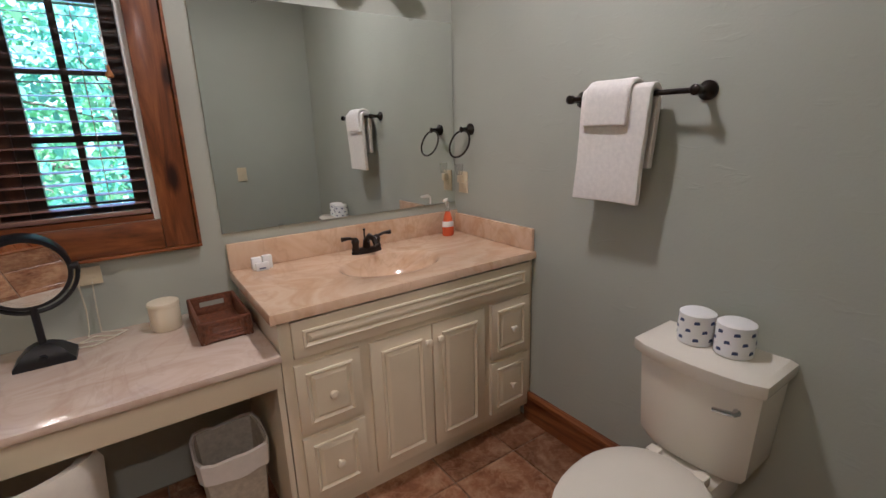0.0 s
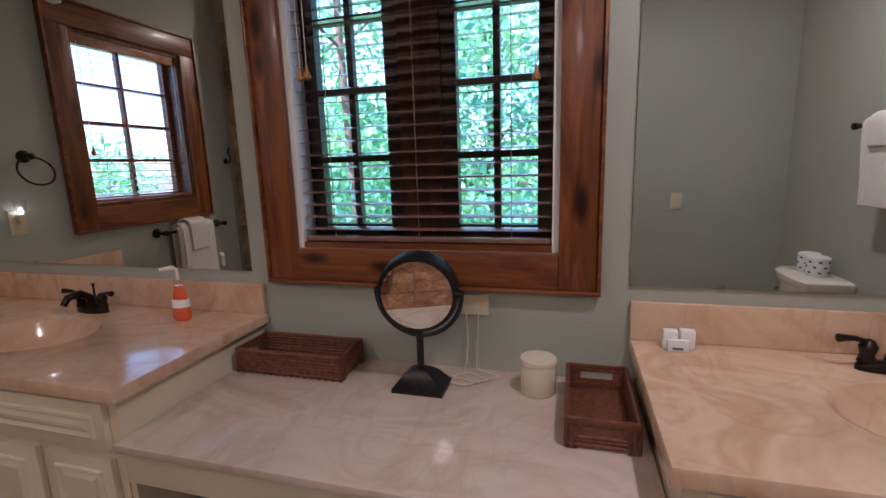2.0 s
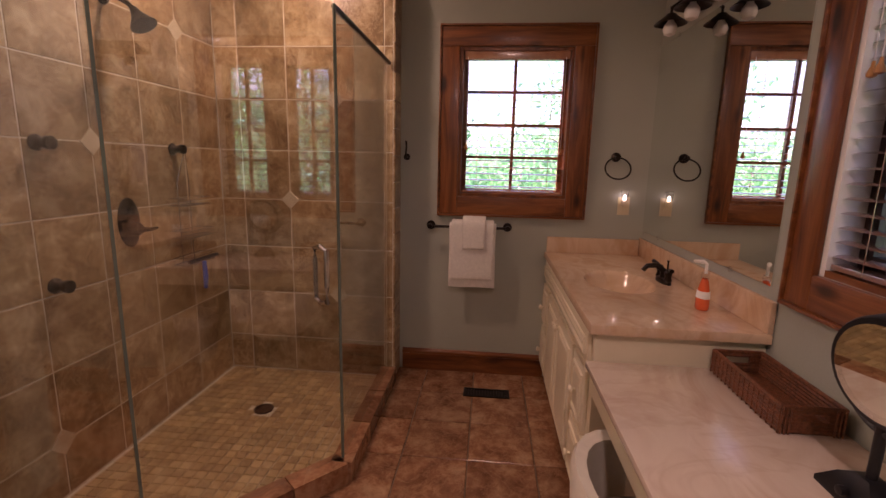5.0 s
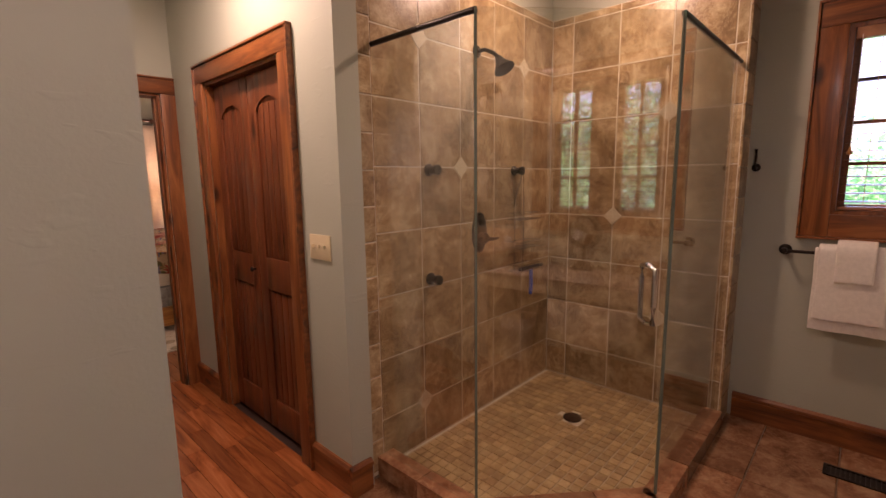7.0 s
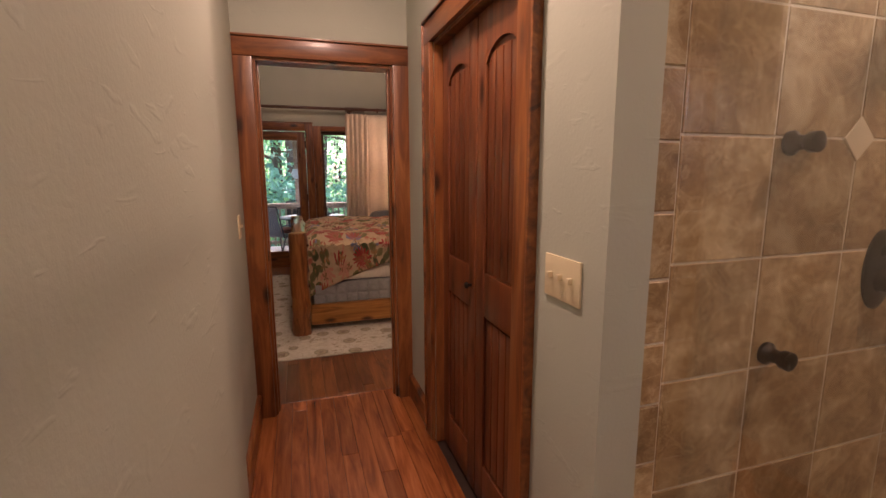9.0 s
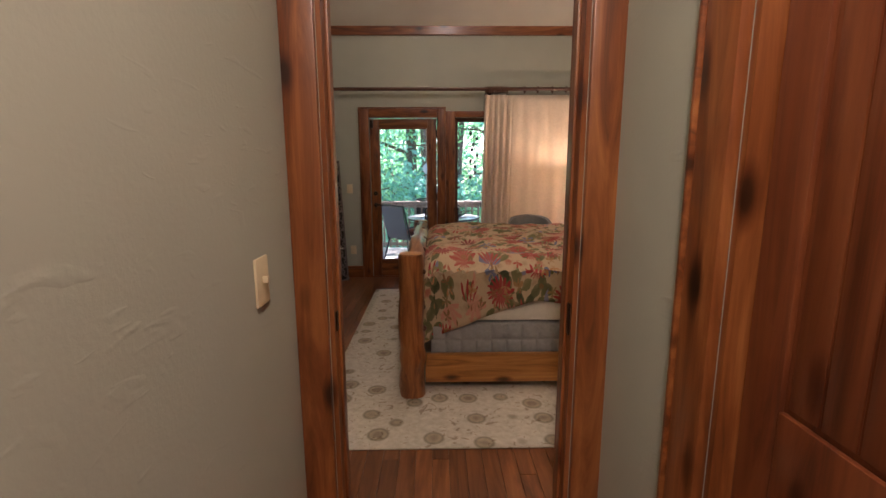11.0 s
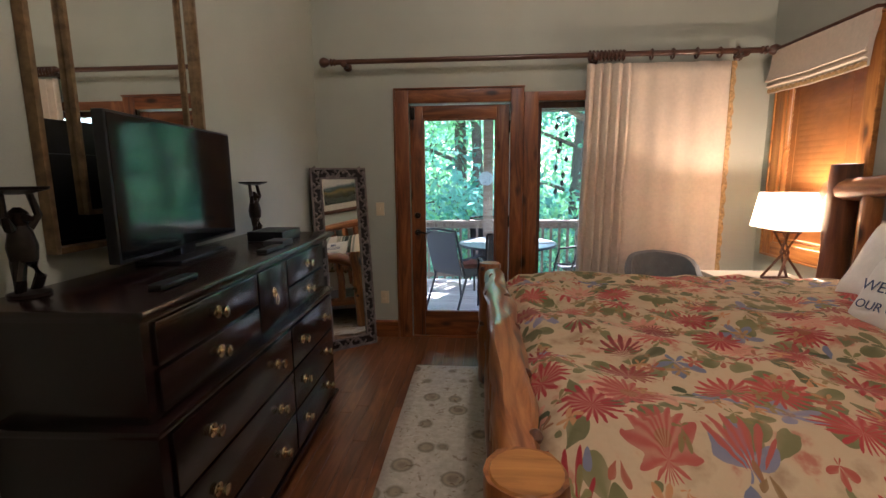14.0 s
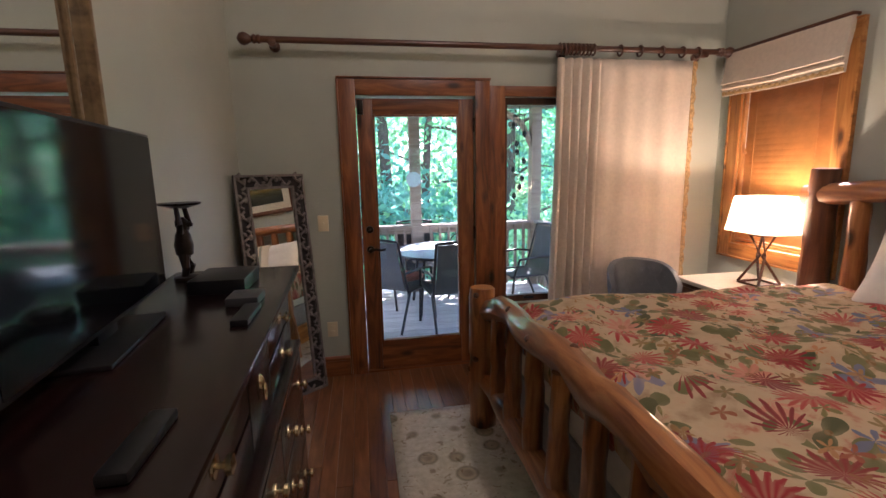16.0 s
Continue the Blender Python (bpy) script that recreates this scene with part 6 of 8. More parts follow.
# leaning floor mirror with pierced frame
fm0, fm1 = Vector((1.225, -7.325, 0)), Vector((1.60, -7.045, 0))
top0 = Vector((1.315, -7.452, 1.525))
ax = (fm1 - fm0).normalized()
wid = 0.48
upv = (top0 - fm0).normalized()
hgt = (top0 - fm0).length
nrm = upv.cross(ax).normalized()
if nrm.y < 0:
    nrm = -nrm
M = Matrix.Translation(fm0) @ Matrix((ax, nrm, upv)).transposed().to_4x4()
e = thing("floor_mirror", fm0, "tall leaning mirror in a pierced grey carved wood frame", "mirror")


def local(bm):
    bm.transform(M)
    return bm


fw = 0.092
part("frame_back", local(B(0.004, wid - 0.004, -0.012, 0.0, 0.004, hgt - 0.004)), GAPSHADE, e)
bm = bmesh.new()
for b in ((0, 0.014, 0, hgt), (wid - 0.014, wid, 0, hgt), (fw - 0.014, fw, fw, hgt - fw), (wid - fw, wid - fw + 0.014, fw, hgt - fw)):
    box(bm, b[0], b[1], 0.001, 0.02, b[2], b[3])
for b in ((0.014, wid - 0.014, 0, 0.014), (0.014, wid - 0.014, hgt - 0.014, hgt), (fw - 0.014, wid - fw + 0.014, fw - 0.014, fw), (fw - 0.014, wid - fw + 0.014, hgt - fw, hgt - fw + 0.014)):
    box(bm, b[0], b[1], 0.001, 0.02, b[2], b[3])
part("frame_border", local(bm), GREYCARVE, e)


def leafy(cx, cz, along_z, k):
    """One carved scroll: a curved stem with two leaves."""
    bm = bmesh.new()
    h = 0.5 * (fw - 0.02)
    pts = []
    for i in range(7):
        t = i / 6 - 0.5
        off = h * 0.75 * math.sin(t * 2 * math.pi + (math.pi if k % 2 else 0))
        pts.append((cx + (off if along_z else t * 0.105), 0.012, cz + (t * 0.105 if along_z else off)))
    tube(bm, pts, 0.0085, 6)
    for s in (-1, 1):
        q = []
        for i in range(5):
            t = i / 4
            a = s * (0.2 + 0.75 * t)
            q.append((cx + (a * h if along_z else s * 0.012 + 0.03 * t), 0.012, cz + (s * 0.012 + 0.03 * t if along_z else a * h)))
        tube(bm, q, [0.005, 0.013, 0.014, 0.009, 0.003], 6)
    return local(bm)


nz = 13
for k in range(nz):
    z = 0.03 + fw * 0.3 + (hgt - 0.1) * k / (nz - 1)
    for x in (fw / 2, wid - fw / 2):
        part("carving", leafy(x, z, True, k), GREYCARVE, e)
for k in range(3):
    for z in (fw / 2, hgt - fw / 2):
        part("carving", leafy(fw + 0.06 + k * 0.09, z, False, k), GREYCARVE, e)
part("mirror_plate", local(B(fw, wid - fw, 0.001, 0.006, fw, hgt - fw)), MIRROR, e, smooth=False)

# ---- log bed ----
bed = thing("log_bed", (-0.85, -5.4, 0), "king bed of peeled varnished pine logs", "bed")


def log(p, q, r0, r1, seed, n=14, steps=14, amp=0.16):
    p, q = Vector(p), Vector(q)
    pts = [p.lerp(q, k / steps) + Vector((noise.noise(Vector((k * 0.35, seed, 0))), noise.noise(Vector((k * 0.35, seed, 5))), 0)) * 0.012 for k in range(steps + 1)]
    rad = [(r0 + (r1 - r0) * k / steps) * (1 + 0.1 * noise.noise(Vector((k * 0.9, seed, 9)))) for k in range(steps + 1)]
    rad[-1] *= 0.97
    return tube(bmesh.new(), pts, rad, n, True, amp, seed)


def knots_on(parent, x, y, z0, z1, r, seed, axis="z", mat_=None):
    rr = random.Random(seed)
    for k in range(4):
        z = z0 + (z1 - z0) * rr.random()
        a = rr.random() * 6.28
        at = (x + r * 0.9 * math.cos(a), y + r * 0.9 * math.sin(a), z)
        part("knot", lathe(bmesh.new(), at, [(0.002, -0.02), (0.018, -0.012), (0.022, 0), (0.016, 0.012), (0.002, 0.018)], 10), LOGDARK, parent)


for (x, y, h, s) in ((0.235, -4.25, 0.92, 1), (0.245, -6.60, 0.855, 2)):
    p = part("foot_post", log((x, y, 0.0), (x, y, h), 0.082, 0.078, s), LOG["z"], bed)
    part("cut_end", lathe(bmesh.new(), (x, y, h), [(0.07, -0.004), (0.066, 0.003), (0.01, 0.004)], 18), HONEY["x"], p, "pale sawn log end")
    knots_on(p, x, y, 0.35, 0.85, 0.08, s * 11)
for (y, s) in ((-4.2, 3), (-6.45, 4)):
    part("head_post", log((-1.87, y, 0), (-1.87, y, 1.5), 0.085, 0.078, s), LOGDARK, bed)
# foot rail: crooked log that bows between the posts
pts, rad = [], []
for k in range(21):
    t = k / 20
    pts.append((0.225 + 0.02 * noise.noise(Vector((k * 0.4, 3, 1))), -4.28 - 2.28 * t, 0.80 + 0.05 * math.sin(math.pi * t) - 0.11 * max(0.0, 1 - t * 9) - 0.08 * max(0.0, t * 9 - 8) + 0.012 * noise.noise(Vector((k * 0.5, 7, 1)))))
    rad.append(0.058 * (1 + 0.34 * noise.noise(Vector((k * 0.8, 1, 4)))))
fr_ = part("foot_rail", tube(bmesh.new(), pts, rad, 16, True, 0.4, 5), LOG["y"], bed)
for k in (2, 5, 8, 11, 13, 16, 18):
    a = k * 1.9
    at = (pts[k][0] + 0.05 * math.cos(a), pts[k][1], pts[k][2] + 0.05 * abs(math.sin(a)))
    part("knot", lathe(bmesh.new(), at, [(0.002, -0.02), (0.016, -0.012), (0.02, 0), (0.014, 0.012), (0.002, 0.018)], 10), LOGDARK, fr_)
part("lower_rail", log((0.235, -4.3, 0.3), (0.235, -6.56, 0.3), 0.055, 0.05, 6), LOG["y"], bed)
for k in range(8):
    y = -4.53 - k * 0.258
    part("spindle", log((0.23, y, 0.3), (0.225, y, 0.8), 0.045, 0.038, 20 + k, 10, 8), LOG["z"], bed)
pts = [(-1.86, -4.12 - 2.42 * k / 16, 1.33 + 0.09 * math.sin(math.pi * k / 16)) for k in range(17)]
part("head_rail", tube(bmesh.new(), pts, [0.065 * (1 + 0.12 * noise.noise(Vector((k * 0.8, 2, 2)))) for k in range(17)], 14, True, 0.15, 8), LOG["y"], bed)
part("head_lower_rail", log((-1.86, -4.2, 0.62), (-1.86, -6.45, 0.62), 0.055, 0.05, 9), LOG["y"], bed)
for k in range(9):
    y = -4.42 - k * 0.225
    part("head_spindle", log((-1.86, y, 0.62), (-1.86, y, 1.36), 0.058, 0.05, 30 + k, 12, 8), LOG["z"], bed)
for y in (-4.31, -6.5):
    part("side_rail", B(-1.79, 0.155, y - 0.025, y + 0.025, 0.06, 0.25, 0.012), HONEY["x"], bed, "honey pine side rail with knots")

e = thing("box_spring", (-0.85, -5.4, 0.2), "grey quilted box spring", "box spring")
bm = bmesh.new()
x0, x1, y0, y1 = -1.78, 0.12, -6.43, -4.37
part("core", B(x0, x1, y0, y1, 0.2, 0.435, 0.03), BOXSPRING, e)
for j in range(2):
    for k in range(19):
        x = x0 + 0.05 + k * 0.1
        z = 0.265 + 0.11 * j
        q = []
        for s in (0.0, 0.5, 0.85, 1.0):
            c = math.cos(s * math.pi / 2)
            q.append([(x + 0.048 * c * a, y1 + 0.016 * math.sin(s * math.pi / 2) - 0.002, z + 0.053 * c * b) for a, b in ((-1, -1), (1, -1), (1, 1), (-1, 1))] if s < 1 else [(x + 0.004 * a, y1 + 0.014, z + 0.004 * b) for a, b in ((-1, -1), (1, -1), (1, 1), (-1, 1))])
        part("quilt_pad", rings(bmesh.new(), q), BOXSPRING, e)
e = thing("mattress", (-0.85, -5.4, 0.437), "thick mattress in an ivory fitted sheet", "mattress")
bm = B(x0, x1, y0, y1, 0.437, 0.76, 0.05)
bmesh.ops.subdivide_edges(bm, edges=[q for q in bm.edges if q.calc_length() > 0.5], cuts=24)
for v in bm.verts:
    v.co += Vector((0, 0.01, 0.004)) * noise.noise(v.co * 7)
part("sheet", bm, SHEET, e)


def duvet():
    """Puffed cover over the mattress; its near side hangs lower toward the foot, where a corner drops."""
    bm = bmesh.new()
    nx, ny = 76, 96
    xa, xb = -1.72, 0.16
    ya_, yb_ = -6.42, -4.36
    top = 0.80
    grid = []
    for i in range(nx + 1):
        u = i / nx
        row = []
        drop_near = 0.21 + 0.05 * noise.noise(Vector((u * 5, 1, 0))) + 0.28 * max(0.0, (u - 0.6) / 0.4) ** 1.3
        s_near = (yb_ - ya_) + drop_near
        for j in range(ny + 1):
            w = -0.28 + (s_near + 0.28) * j / ny
            x = xa + (xb - xa) * u
            if w < 0:
                y, z = ya_ - 0.02, top + w
            elif w > yb_ - ya_:
                d = w - (yb_ - ya_)
                y, z = yb_ + 0.025 + 0.02 * math.sin(u * 31) * min(1, d * 5), top - d
            else:
                y, z = ya_ + w, top
            edge = min(1.0, max(0.0, w) * 6, max(0.0, yb_ - ya_ - w) * 6)
            fold = 0.03 * noise.noise(Vector((x * 2.1 + y * 1.6, y * 2.4 - x, 2))) + 0.02 * noise.noise(Vector((x * 5 - y * 3, y * 6, 6)))
            ridge = 0.02 * (1 - abs(noise.noise(Vector((x * 2.6 + y * 2.2, y * 1.1, 11)))) * 3)
            if z >= top - 1e-6:
                z += 0.045 * edge + fold + max(-0.01, ridge) * edge - 0.05 * (1 - edge)
            else:
                y += fold * 0.6
            if u > 0.96:
                z -= 0.05 * (u - 0.96) / 0.04 if z > 0.7 else 0
            row.append(bm.verts.new((x + 0.012 * noise.noise(Vector((y * 4, z * 4, 3))), y, z)))
        grid.append(row)
    for a, b in zip(grid, grid[1:]):
        for j in range(ny):
            bm.faces.new((a[j], a[j + 1], b[j + 1], b[j]))
    # foot end hangs down inside the foot rail
    prev = grid[-1]
    for k in range(1, 6):
        cur = [bm.verts.new((v.co.x + 0.012 * math.sin(k), v.co.y, v.co.z - (0.05 if v.co.z > 0.7 else 0.012))) for v in prev]
        for j in range(ny):
            bm.faces.new((prev[j], prev[j + 1], cur[j + 1], cur[j]))
        prev = cur
    return bm


e = solid("floral_comforter", duvet(), FLORAL, "rumpled cream comforter printed with red and green flowers", "comforter")
e.modifiers.new("thick", "SOLIDIFY").thickness = 0.025


def cushion(name, centre, w, h, puff, lean, yaw, material, label, group=""):
    """A stuffed pillow that leans back on the headboard; w along y, h up."""
    bm = bmesh.new()
    n = 16
    sides = []
    for s in (1, -1):
        g = []
        for i in range(n + 1):
            row = []
            for j in range(n + 1):
                a, b = 2 * i / n - 1, 2 * j / n - 1
                pin = 1 - 0.07 * (a * a) * (1 - b * b) - 0.0
                f = (max(0.0, (1 - a ** 4)) * max(0.0, (1 - b ** 4))) ** 0.55
                wr = 0.08 * noise.noise(Vector((a * 2.5, b * 2.5, s + puff * 9)))
                row.append(bm.verts.new((s * puff * f * (1 + wr), a * w / 2 * (1 - 0.06 * (1 - b * b)), b * h / 2 * (1 - 0.06 * (1 - a * a)))))
            g.append(row)
        for i in range(n):
            for j in range(n):
                bm.faces.new((g[i][j], g[i + 1][j], g[i + 1][j + 1], g[i][j + 1]))
    bmesh.ops.remove_doubles(bm, verts=bm.verts, dist=0.0008)
    ob = solid(name, bm, material, label, "pillow", group)
    ob.matrix_basis = Matrix.Translation(Vector(centre) + origin[0]) @ Euler((0, radians(lean), radians(yaw))).to_matrix().to_4x4()
    return ob


cushion("bed_pillow", (-1.60, -4.52, 0.99), 0.85, 0.5, 0.11, -28, 0, WHITE, "large plain ivory bed pillow against the headboard", "bed pillows")
cushion("bed_pillow", (-1.62, -5.58, 0.99), 0.8, 0.48, 0.1, -26, 0, WHITE, "large plain ivory bed pillow against the headboard", "bed pillows")
cushion("striped_cushion", (-1.43, -4.96, 1.0), 0.48, 0.48, 0.1, -24, 12, STRIPE, "square cream cushion with dark green stripes", "striped cushions")
cushion("striped_cushion", (-1.52, -5.36, 1.0), 0.48, 0.48, 0.1, -26, -6, STRIPE, "square cream cushion with dark green stripes", "striped cushions")
cq = cushion("word_cushion", (-1.29, -5.26, 0.955), 0.42, 0.34, 0.08, -26, 6, WHITE, "small ivory cushion lettered with a welcome", "cushion")


def lettering(txt, size, z, y):
    cu = bpy.data.curves.new("lettering", "FONT")
    cu.body, cu.size, cu.align_x, cu.extrude = txt, size, "CENTER", 0.0006
    ob = bpy.data.objects.new("tmp_lettering", cu)
    scene.collection.objects.link(ob)
    me = bpy.data.meshes.new_from_object(ob.evaluated_get(bpy.context.evaluated_depsgraph_get()))
    bpy.data.objects.remove(ob)
    me.materials.append(NAVY)
    t = new("lettering", me)
    t.parent = cq
    t.matrix_basis = Matrix.Translation((0.083, y, z)) @ Euler((radians(90), 0, radians(90))).to_matrix().to_4x4()
    t["label"] = "dark printed lettering"


lettering("WELCOME", 0.062, 0.0, 0.0)
lettering("OUR CABIN", 0.05, -0.075, 0.0)
bm = bmesh.new()
for k in range(7):
    yy = -0.045 + 0.015 * k
    box(bm, 0.078, 0.083, yy - 0.006, yy + 0.006, 0.062, 0.075 + 0.022 * abs(math.sin(k * 1.7)))
mk = part("printed_motif", bm, NAVY, cq, "small dark printed motif")
mk.matrix_parent_inverse = Matrix.Identity(4)
mk.matrix_basis = Matrix.Identity(4)

# ---- nightstand, lamp, chair ----
e = thing("nightstand", (-1.66, -6.82, 0), "dark nightstand with a pale stone top", "nightstand")
part("body", B(-1.93, -1.40, -7.06, -6.58, 0.12, 0.685, 0.006), SASHBROWN, e)
part("top", B(-1.955, -1.375, -7.085, -6.555, 0.69, 0.72, 0.006), plain("pale_stone", (0.62, 0.56, 0.46), 0.3, vary=0.08), e, "pale stone top")
for z in (0.15, 0.42):
    d = part("drawer", B(-1.398, -1.385, -7.04, -6.6, z, z + 0.24, 0.004), SASHBROWN, e)
    part("knob", lathe(bmesh.new(), (-1.386, -6.82, z + 0.12), [(0.006, 0), (0.014, 0.015), (0.003, 0.022)], 12, "x"), BRASS, d)
for x in (-1.91, -1.42):
    for y in (-7.04, -6.6):
        part("leg", B(x - 0.02, x + 0.02, y - 0.02, y + 0.02, 0, 0.12, 0.004), SASHBROWN, e)

lx, ly, lz = -1.745, -6.72, 0.72
e = thing("table_lamp", (lx, ly, lz), "lit table lamp with cream shade and crossed wooden base", "lamp")
for sx in (-1, 1):
    for sy in (-1, 1):
        part("leg", tube(bmesh.new(), [(lx + sx * 0.085, ly + sy * 0.085, lz + 0.012), (lx - sx * 0.012, ly + sy * 0.02, lz + 0.2), (lx + sx * 0.05, ly + sy * 0.05, lz + 0.34)], 0.009, 6), SASHBROWN, e)
        part("foot_bar", tube(bmesh.new(), [(lx + sx * 0.085, ly + sy * 0.085, lz + 0.008), ((lx + sy * 0.085 * 1), ly - sx * 0.085 * sy * sy, lz + 0.008)], 0.008, 6), SASHBROWN, e)
part("collar", B(lx - 0.06, lx + 0.06, ly - 0.06, ly + 0.06, lz + 0.335, lz + 0.35, 0.004), SASHBROWN, e)
part("socket", tube(bmesh.new(), [(lx, ly, lz + 0.35), (lx, ly, lz + 0.42)], 0.014, 10), BRONZE, e)
sq_ = []
for h, w, d in ((0.365, 0.205, 0.165), (0.6, 0.165, 0.135)):
    loop = []
    for i in range(32):
        a = 2 * math.pi * i / 32
        c, s = math.cos(a), math.sin(a)
        k = (abs(c) ** 5 + abs(s) ** 5) ** (-1 / 5)
        loop.append((lx + d * c * k, ly + w * s * k, lz + h))
    sq_.append(loop)
sh = part("shade", rings(bmesh.new(), sq_, cap=False), SHADE, e, "cream linen shade lit from inside")
part("bulb", lathe(bmesh.new(), (lx, ly, lz + 0.42), [(0.014, 0), (0.03, 0.03), (0.032, 0.055), (0.02, 0.08), (0.003, 0.087)], 14), BULB, e, "lit bulb")
lamp("lamp_bulb", "POINT", 5.0, (1.0, 0.76, 0.48), (lx, ly, lz + 0.545), 0.03)

# unseen copy of lamp and stand across the bed, added as fill, then a vault fill
for ob in [o for o in scene.objects if o.name in ("nightstand", "table_lamp")]:
    o = ob.matrix_basis.translation
    copy_thing(ob, Matrix.Translation((o.x, -10.62 + 2 * HALL.y - o.y, o.z)))
lamp("lamp_bulb", "POINT", 3.2, (1.0, 0.76, 0.48), (lx, -10.62 - ly, lz + 0.545), 0.03)
# made-up fixture out of view, only lifts the bedroom's overall light
cz_ = 2.98 + (-4.7 - BS + 0.3) * 0.463
e = thing("ceiling_light", (-0.1, -4.7, cz_), "unseen round glass light added in the vault as fill", "light")
part("stem", tube(bmesh.new(), [(-0.1, -4.7, cz_), (-0.1, -4.7, cz_ - 0.35)], 0.012, 8), BRONZE, e)
part("bowl", lathe(bmesh.new(), (-0.1, -4.7, cz_ - 0.5), [(0.02, 0.0), (0.12, 0.03), (0.17, 0.1), (0.175, 0.105), (0.125, 0.036), (0.02, 0.008)], 26), BULB, e, "glowing bowl of the added fill light")
lamp("vault_light", "POINT", 6.5, (1.0, 0.84, 0.64), (-0.1, -4.7, cz_ - 0.62), 0.12)

e = thing("accent_chair", (-1.06, -7.06, 0), "grey quilted vinyl barrel chair by the curtain", "chair")
bk = []
for k in range(17):
    a = math.pi * (0.02 + 0.96 * k / 16)
    hgt_ = 0.86 - 0.03 * abs(k - 8) / 8 - 0.13 * (abs(k - 8) / 8) ** 5
    bk.append([(-1.06 + r * math.cos(a), -6.93 - rr * math.sin(a), z) for r, rr, z in ((0.25, 0.24, 0.4), (0.285, 0.285, hgt_ - 0.03), (0.275, 0.275, hgt_), (0.24, 0.235, hgt_ - 0.01), (0.215, 0.2, 0.42))])
part("backrest", rings(bmesh.new(), bk), GREYVINYL, e)
bm = bmesh.new()
for k in range(9):
    for s in (-1, 1):
        pts = []
        for i in range(8):
            t = i / 7
            a = math.pi * (0.5 + s * (-0.32 + 0.08 * k + 0.32 * t - 0.16))
            if 0.1 * math.pi < a < 0.9 * math.pi:
                pts.append((-1.06 + (0.218 + 0.022 * t) * math.cos(a), -6.93 - (0.203 + 0.03 * t) * math.sin(a), 0.44 + 0.36 * t))
        if len(pts) > 2:
            tube(bm, pts, 0.003, 5)
part("quilt_seam", bm, GREYVINYL, e)
part("seat", lathe(bmesh.new(), (-1.06, -6.93, 0), [(0.2, 0.36), (0.235, 0.39), (0.235, 0.45), (0.2, 0.48), (0.05, 0.49)], 28), GREYVINYL, e)
for sx in (-1, 1):
    for sy in (-1, 1):
        part("leg", tube(bmesh.new(), [(-1.06 + sx * 0.2, -6.95 + sy * 0.18, 0), (-1.06 + sx * 0.15, -6.95 + sy * 0.13, 0.37)], [0.012, 0.018], 8), BLACK, e)

# ---- dresser and what stands on it ----
dx0, dx1, dy0, dy1 = 1.235, BE - 0.05, -6.15, -4.575
e = thing("dresser", (1.45, -5.35, 0), "tall dark mahogany dresser with brass knobs", "dresser")
part("lower_case", B(dx0 - 0.03, dx1, dy0 - 0.02, dy1 + 0.02, 0.11, 0.755, 0.005), MAHOGANY, e)
part("waist_moulding", B(dx0 - 0.045, dx1, dy0 - 0.035, dy1 + 0.035, 0.756, 0.78, 0.008), MAHOGANY, e)
part("upper_case", B(dx0, dx1, dy0, dy1, 0.781, 1.075, 0.004), MAHOGANY, e)
part("cornice", B(dx0 - 0.025, dx1, dy0 - 0.025, dy1 + 0.025, 1.076, 1.095, 0.006), MAHOGANY, e)
part("top", B(dx0 - 0.06, dx1 + 0.005, dy0 - 0.065, dy1 + 0.065, 1.096, 1.12, 0.009), MAHOGANY, e)
part("base_moulding", B(dx0 - 0.05, dx1, dy0 - 0.04, dy1 + 0.04, 0.085, 0.109, 0.008), MAHOGANY, e)
for y in (dy0 + 0.05, dy1 - 0.05):
    for x in (dx0 + 0.04, dx1 - 0.06):
        part("bracket_foot", rings(bmesh.new(), [[(x + sx * w, y + sy * w, z) for sx, sy in ((-1, -1), (1, -1), (1, 1), (-1, 1))] for w, z in ((0.045, 0), (0.05, 0.02), (0.07, 0.06), (0.085, 0.084))]), MAHOGANY, e)


def brass_knob(parent, x, y, z):
    part("rosette", lathe(bmesh.new(), (x, y, z), [(0.024, 0), (0.023, -0.004), (0.009, -0.007)], 16, "x"), BRASS, parent, "aged brass rosette")
    part("knob", lathe(bmesh.new(), (x, y, z), [(0.006, -0.006), (0.007, -0.016), (0.02, -0.024), (0.019, -0.034), (0.003, -0.039)], 16, "x"), BRASS, parent, "aged brass knob")


def dfront(name, y0, y1, z0, z1, x, knobs):
    f = part(name, B(x - 0.014, x, y0, y1, z0, z1, 0.005), MAHOGANY, e)
    for y in knobs:
        brass_knob(f, x - 0.014, y, (z0 + z1) / 2)
    return f


q0, q1 = dy1 - 0.04, dy0 + 0.04
a1, a2 = q0 - 0.62, q0 - 0.93
for z0, z1 in ((0.795, 0.92), (0.932, 1.06)):
    dfront("drawer", a1, q0, z0, z1, dx0, [(a1 + q0) / 2])
    dfront("drawer", q1, a2 - 0.012, z0, z1, dx0, [(q1 + a2) / 2])
f = dfront("cupboard_door", a2, a1 - 0.012, 0.795, 1.06, dx0, [])
part("drop_backplate", lathe(bmesh.new(), (dx0 - 0.014, (a1 + a2) / 2, 0.945), [(0.016, 0), (0.014, -0.006), (0.005, -0.012)], 14, "x", 1, 1.6), BRASS, f, "brass backplate")
part("drop_ring", ring(bmesh.new(), (dx0 - 0.026, (a1 + a2) / 2, 0.915), 0.018, 0.0035, "x", 20, 6, 0.8, 1.3), BRASS, f, "brass ring pull")
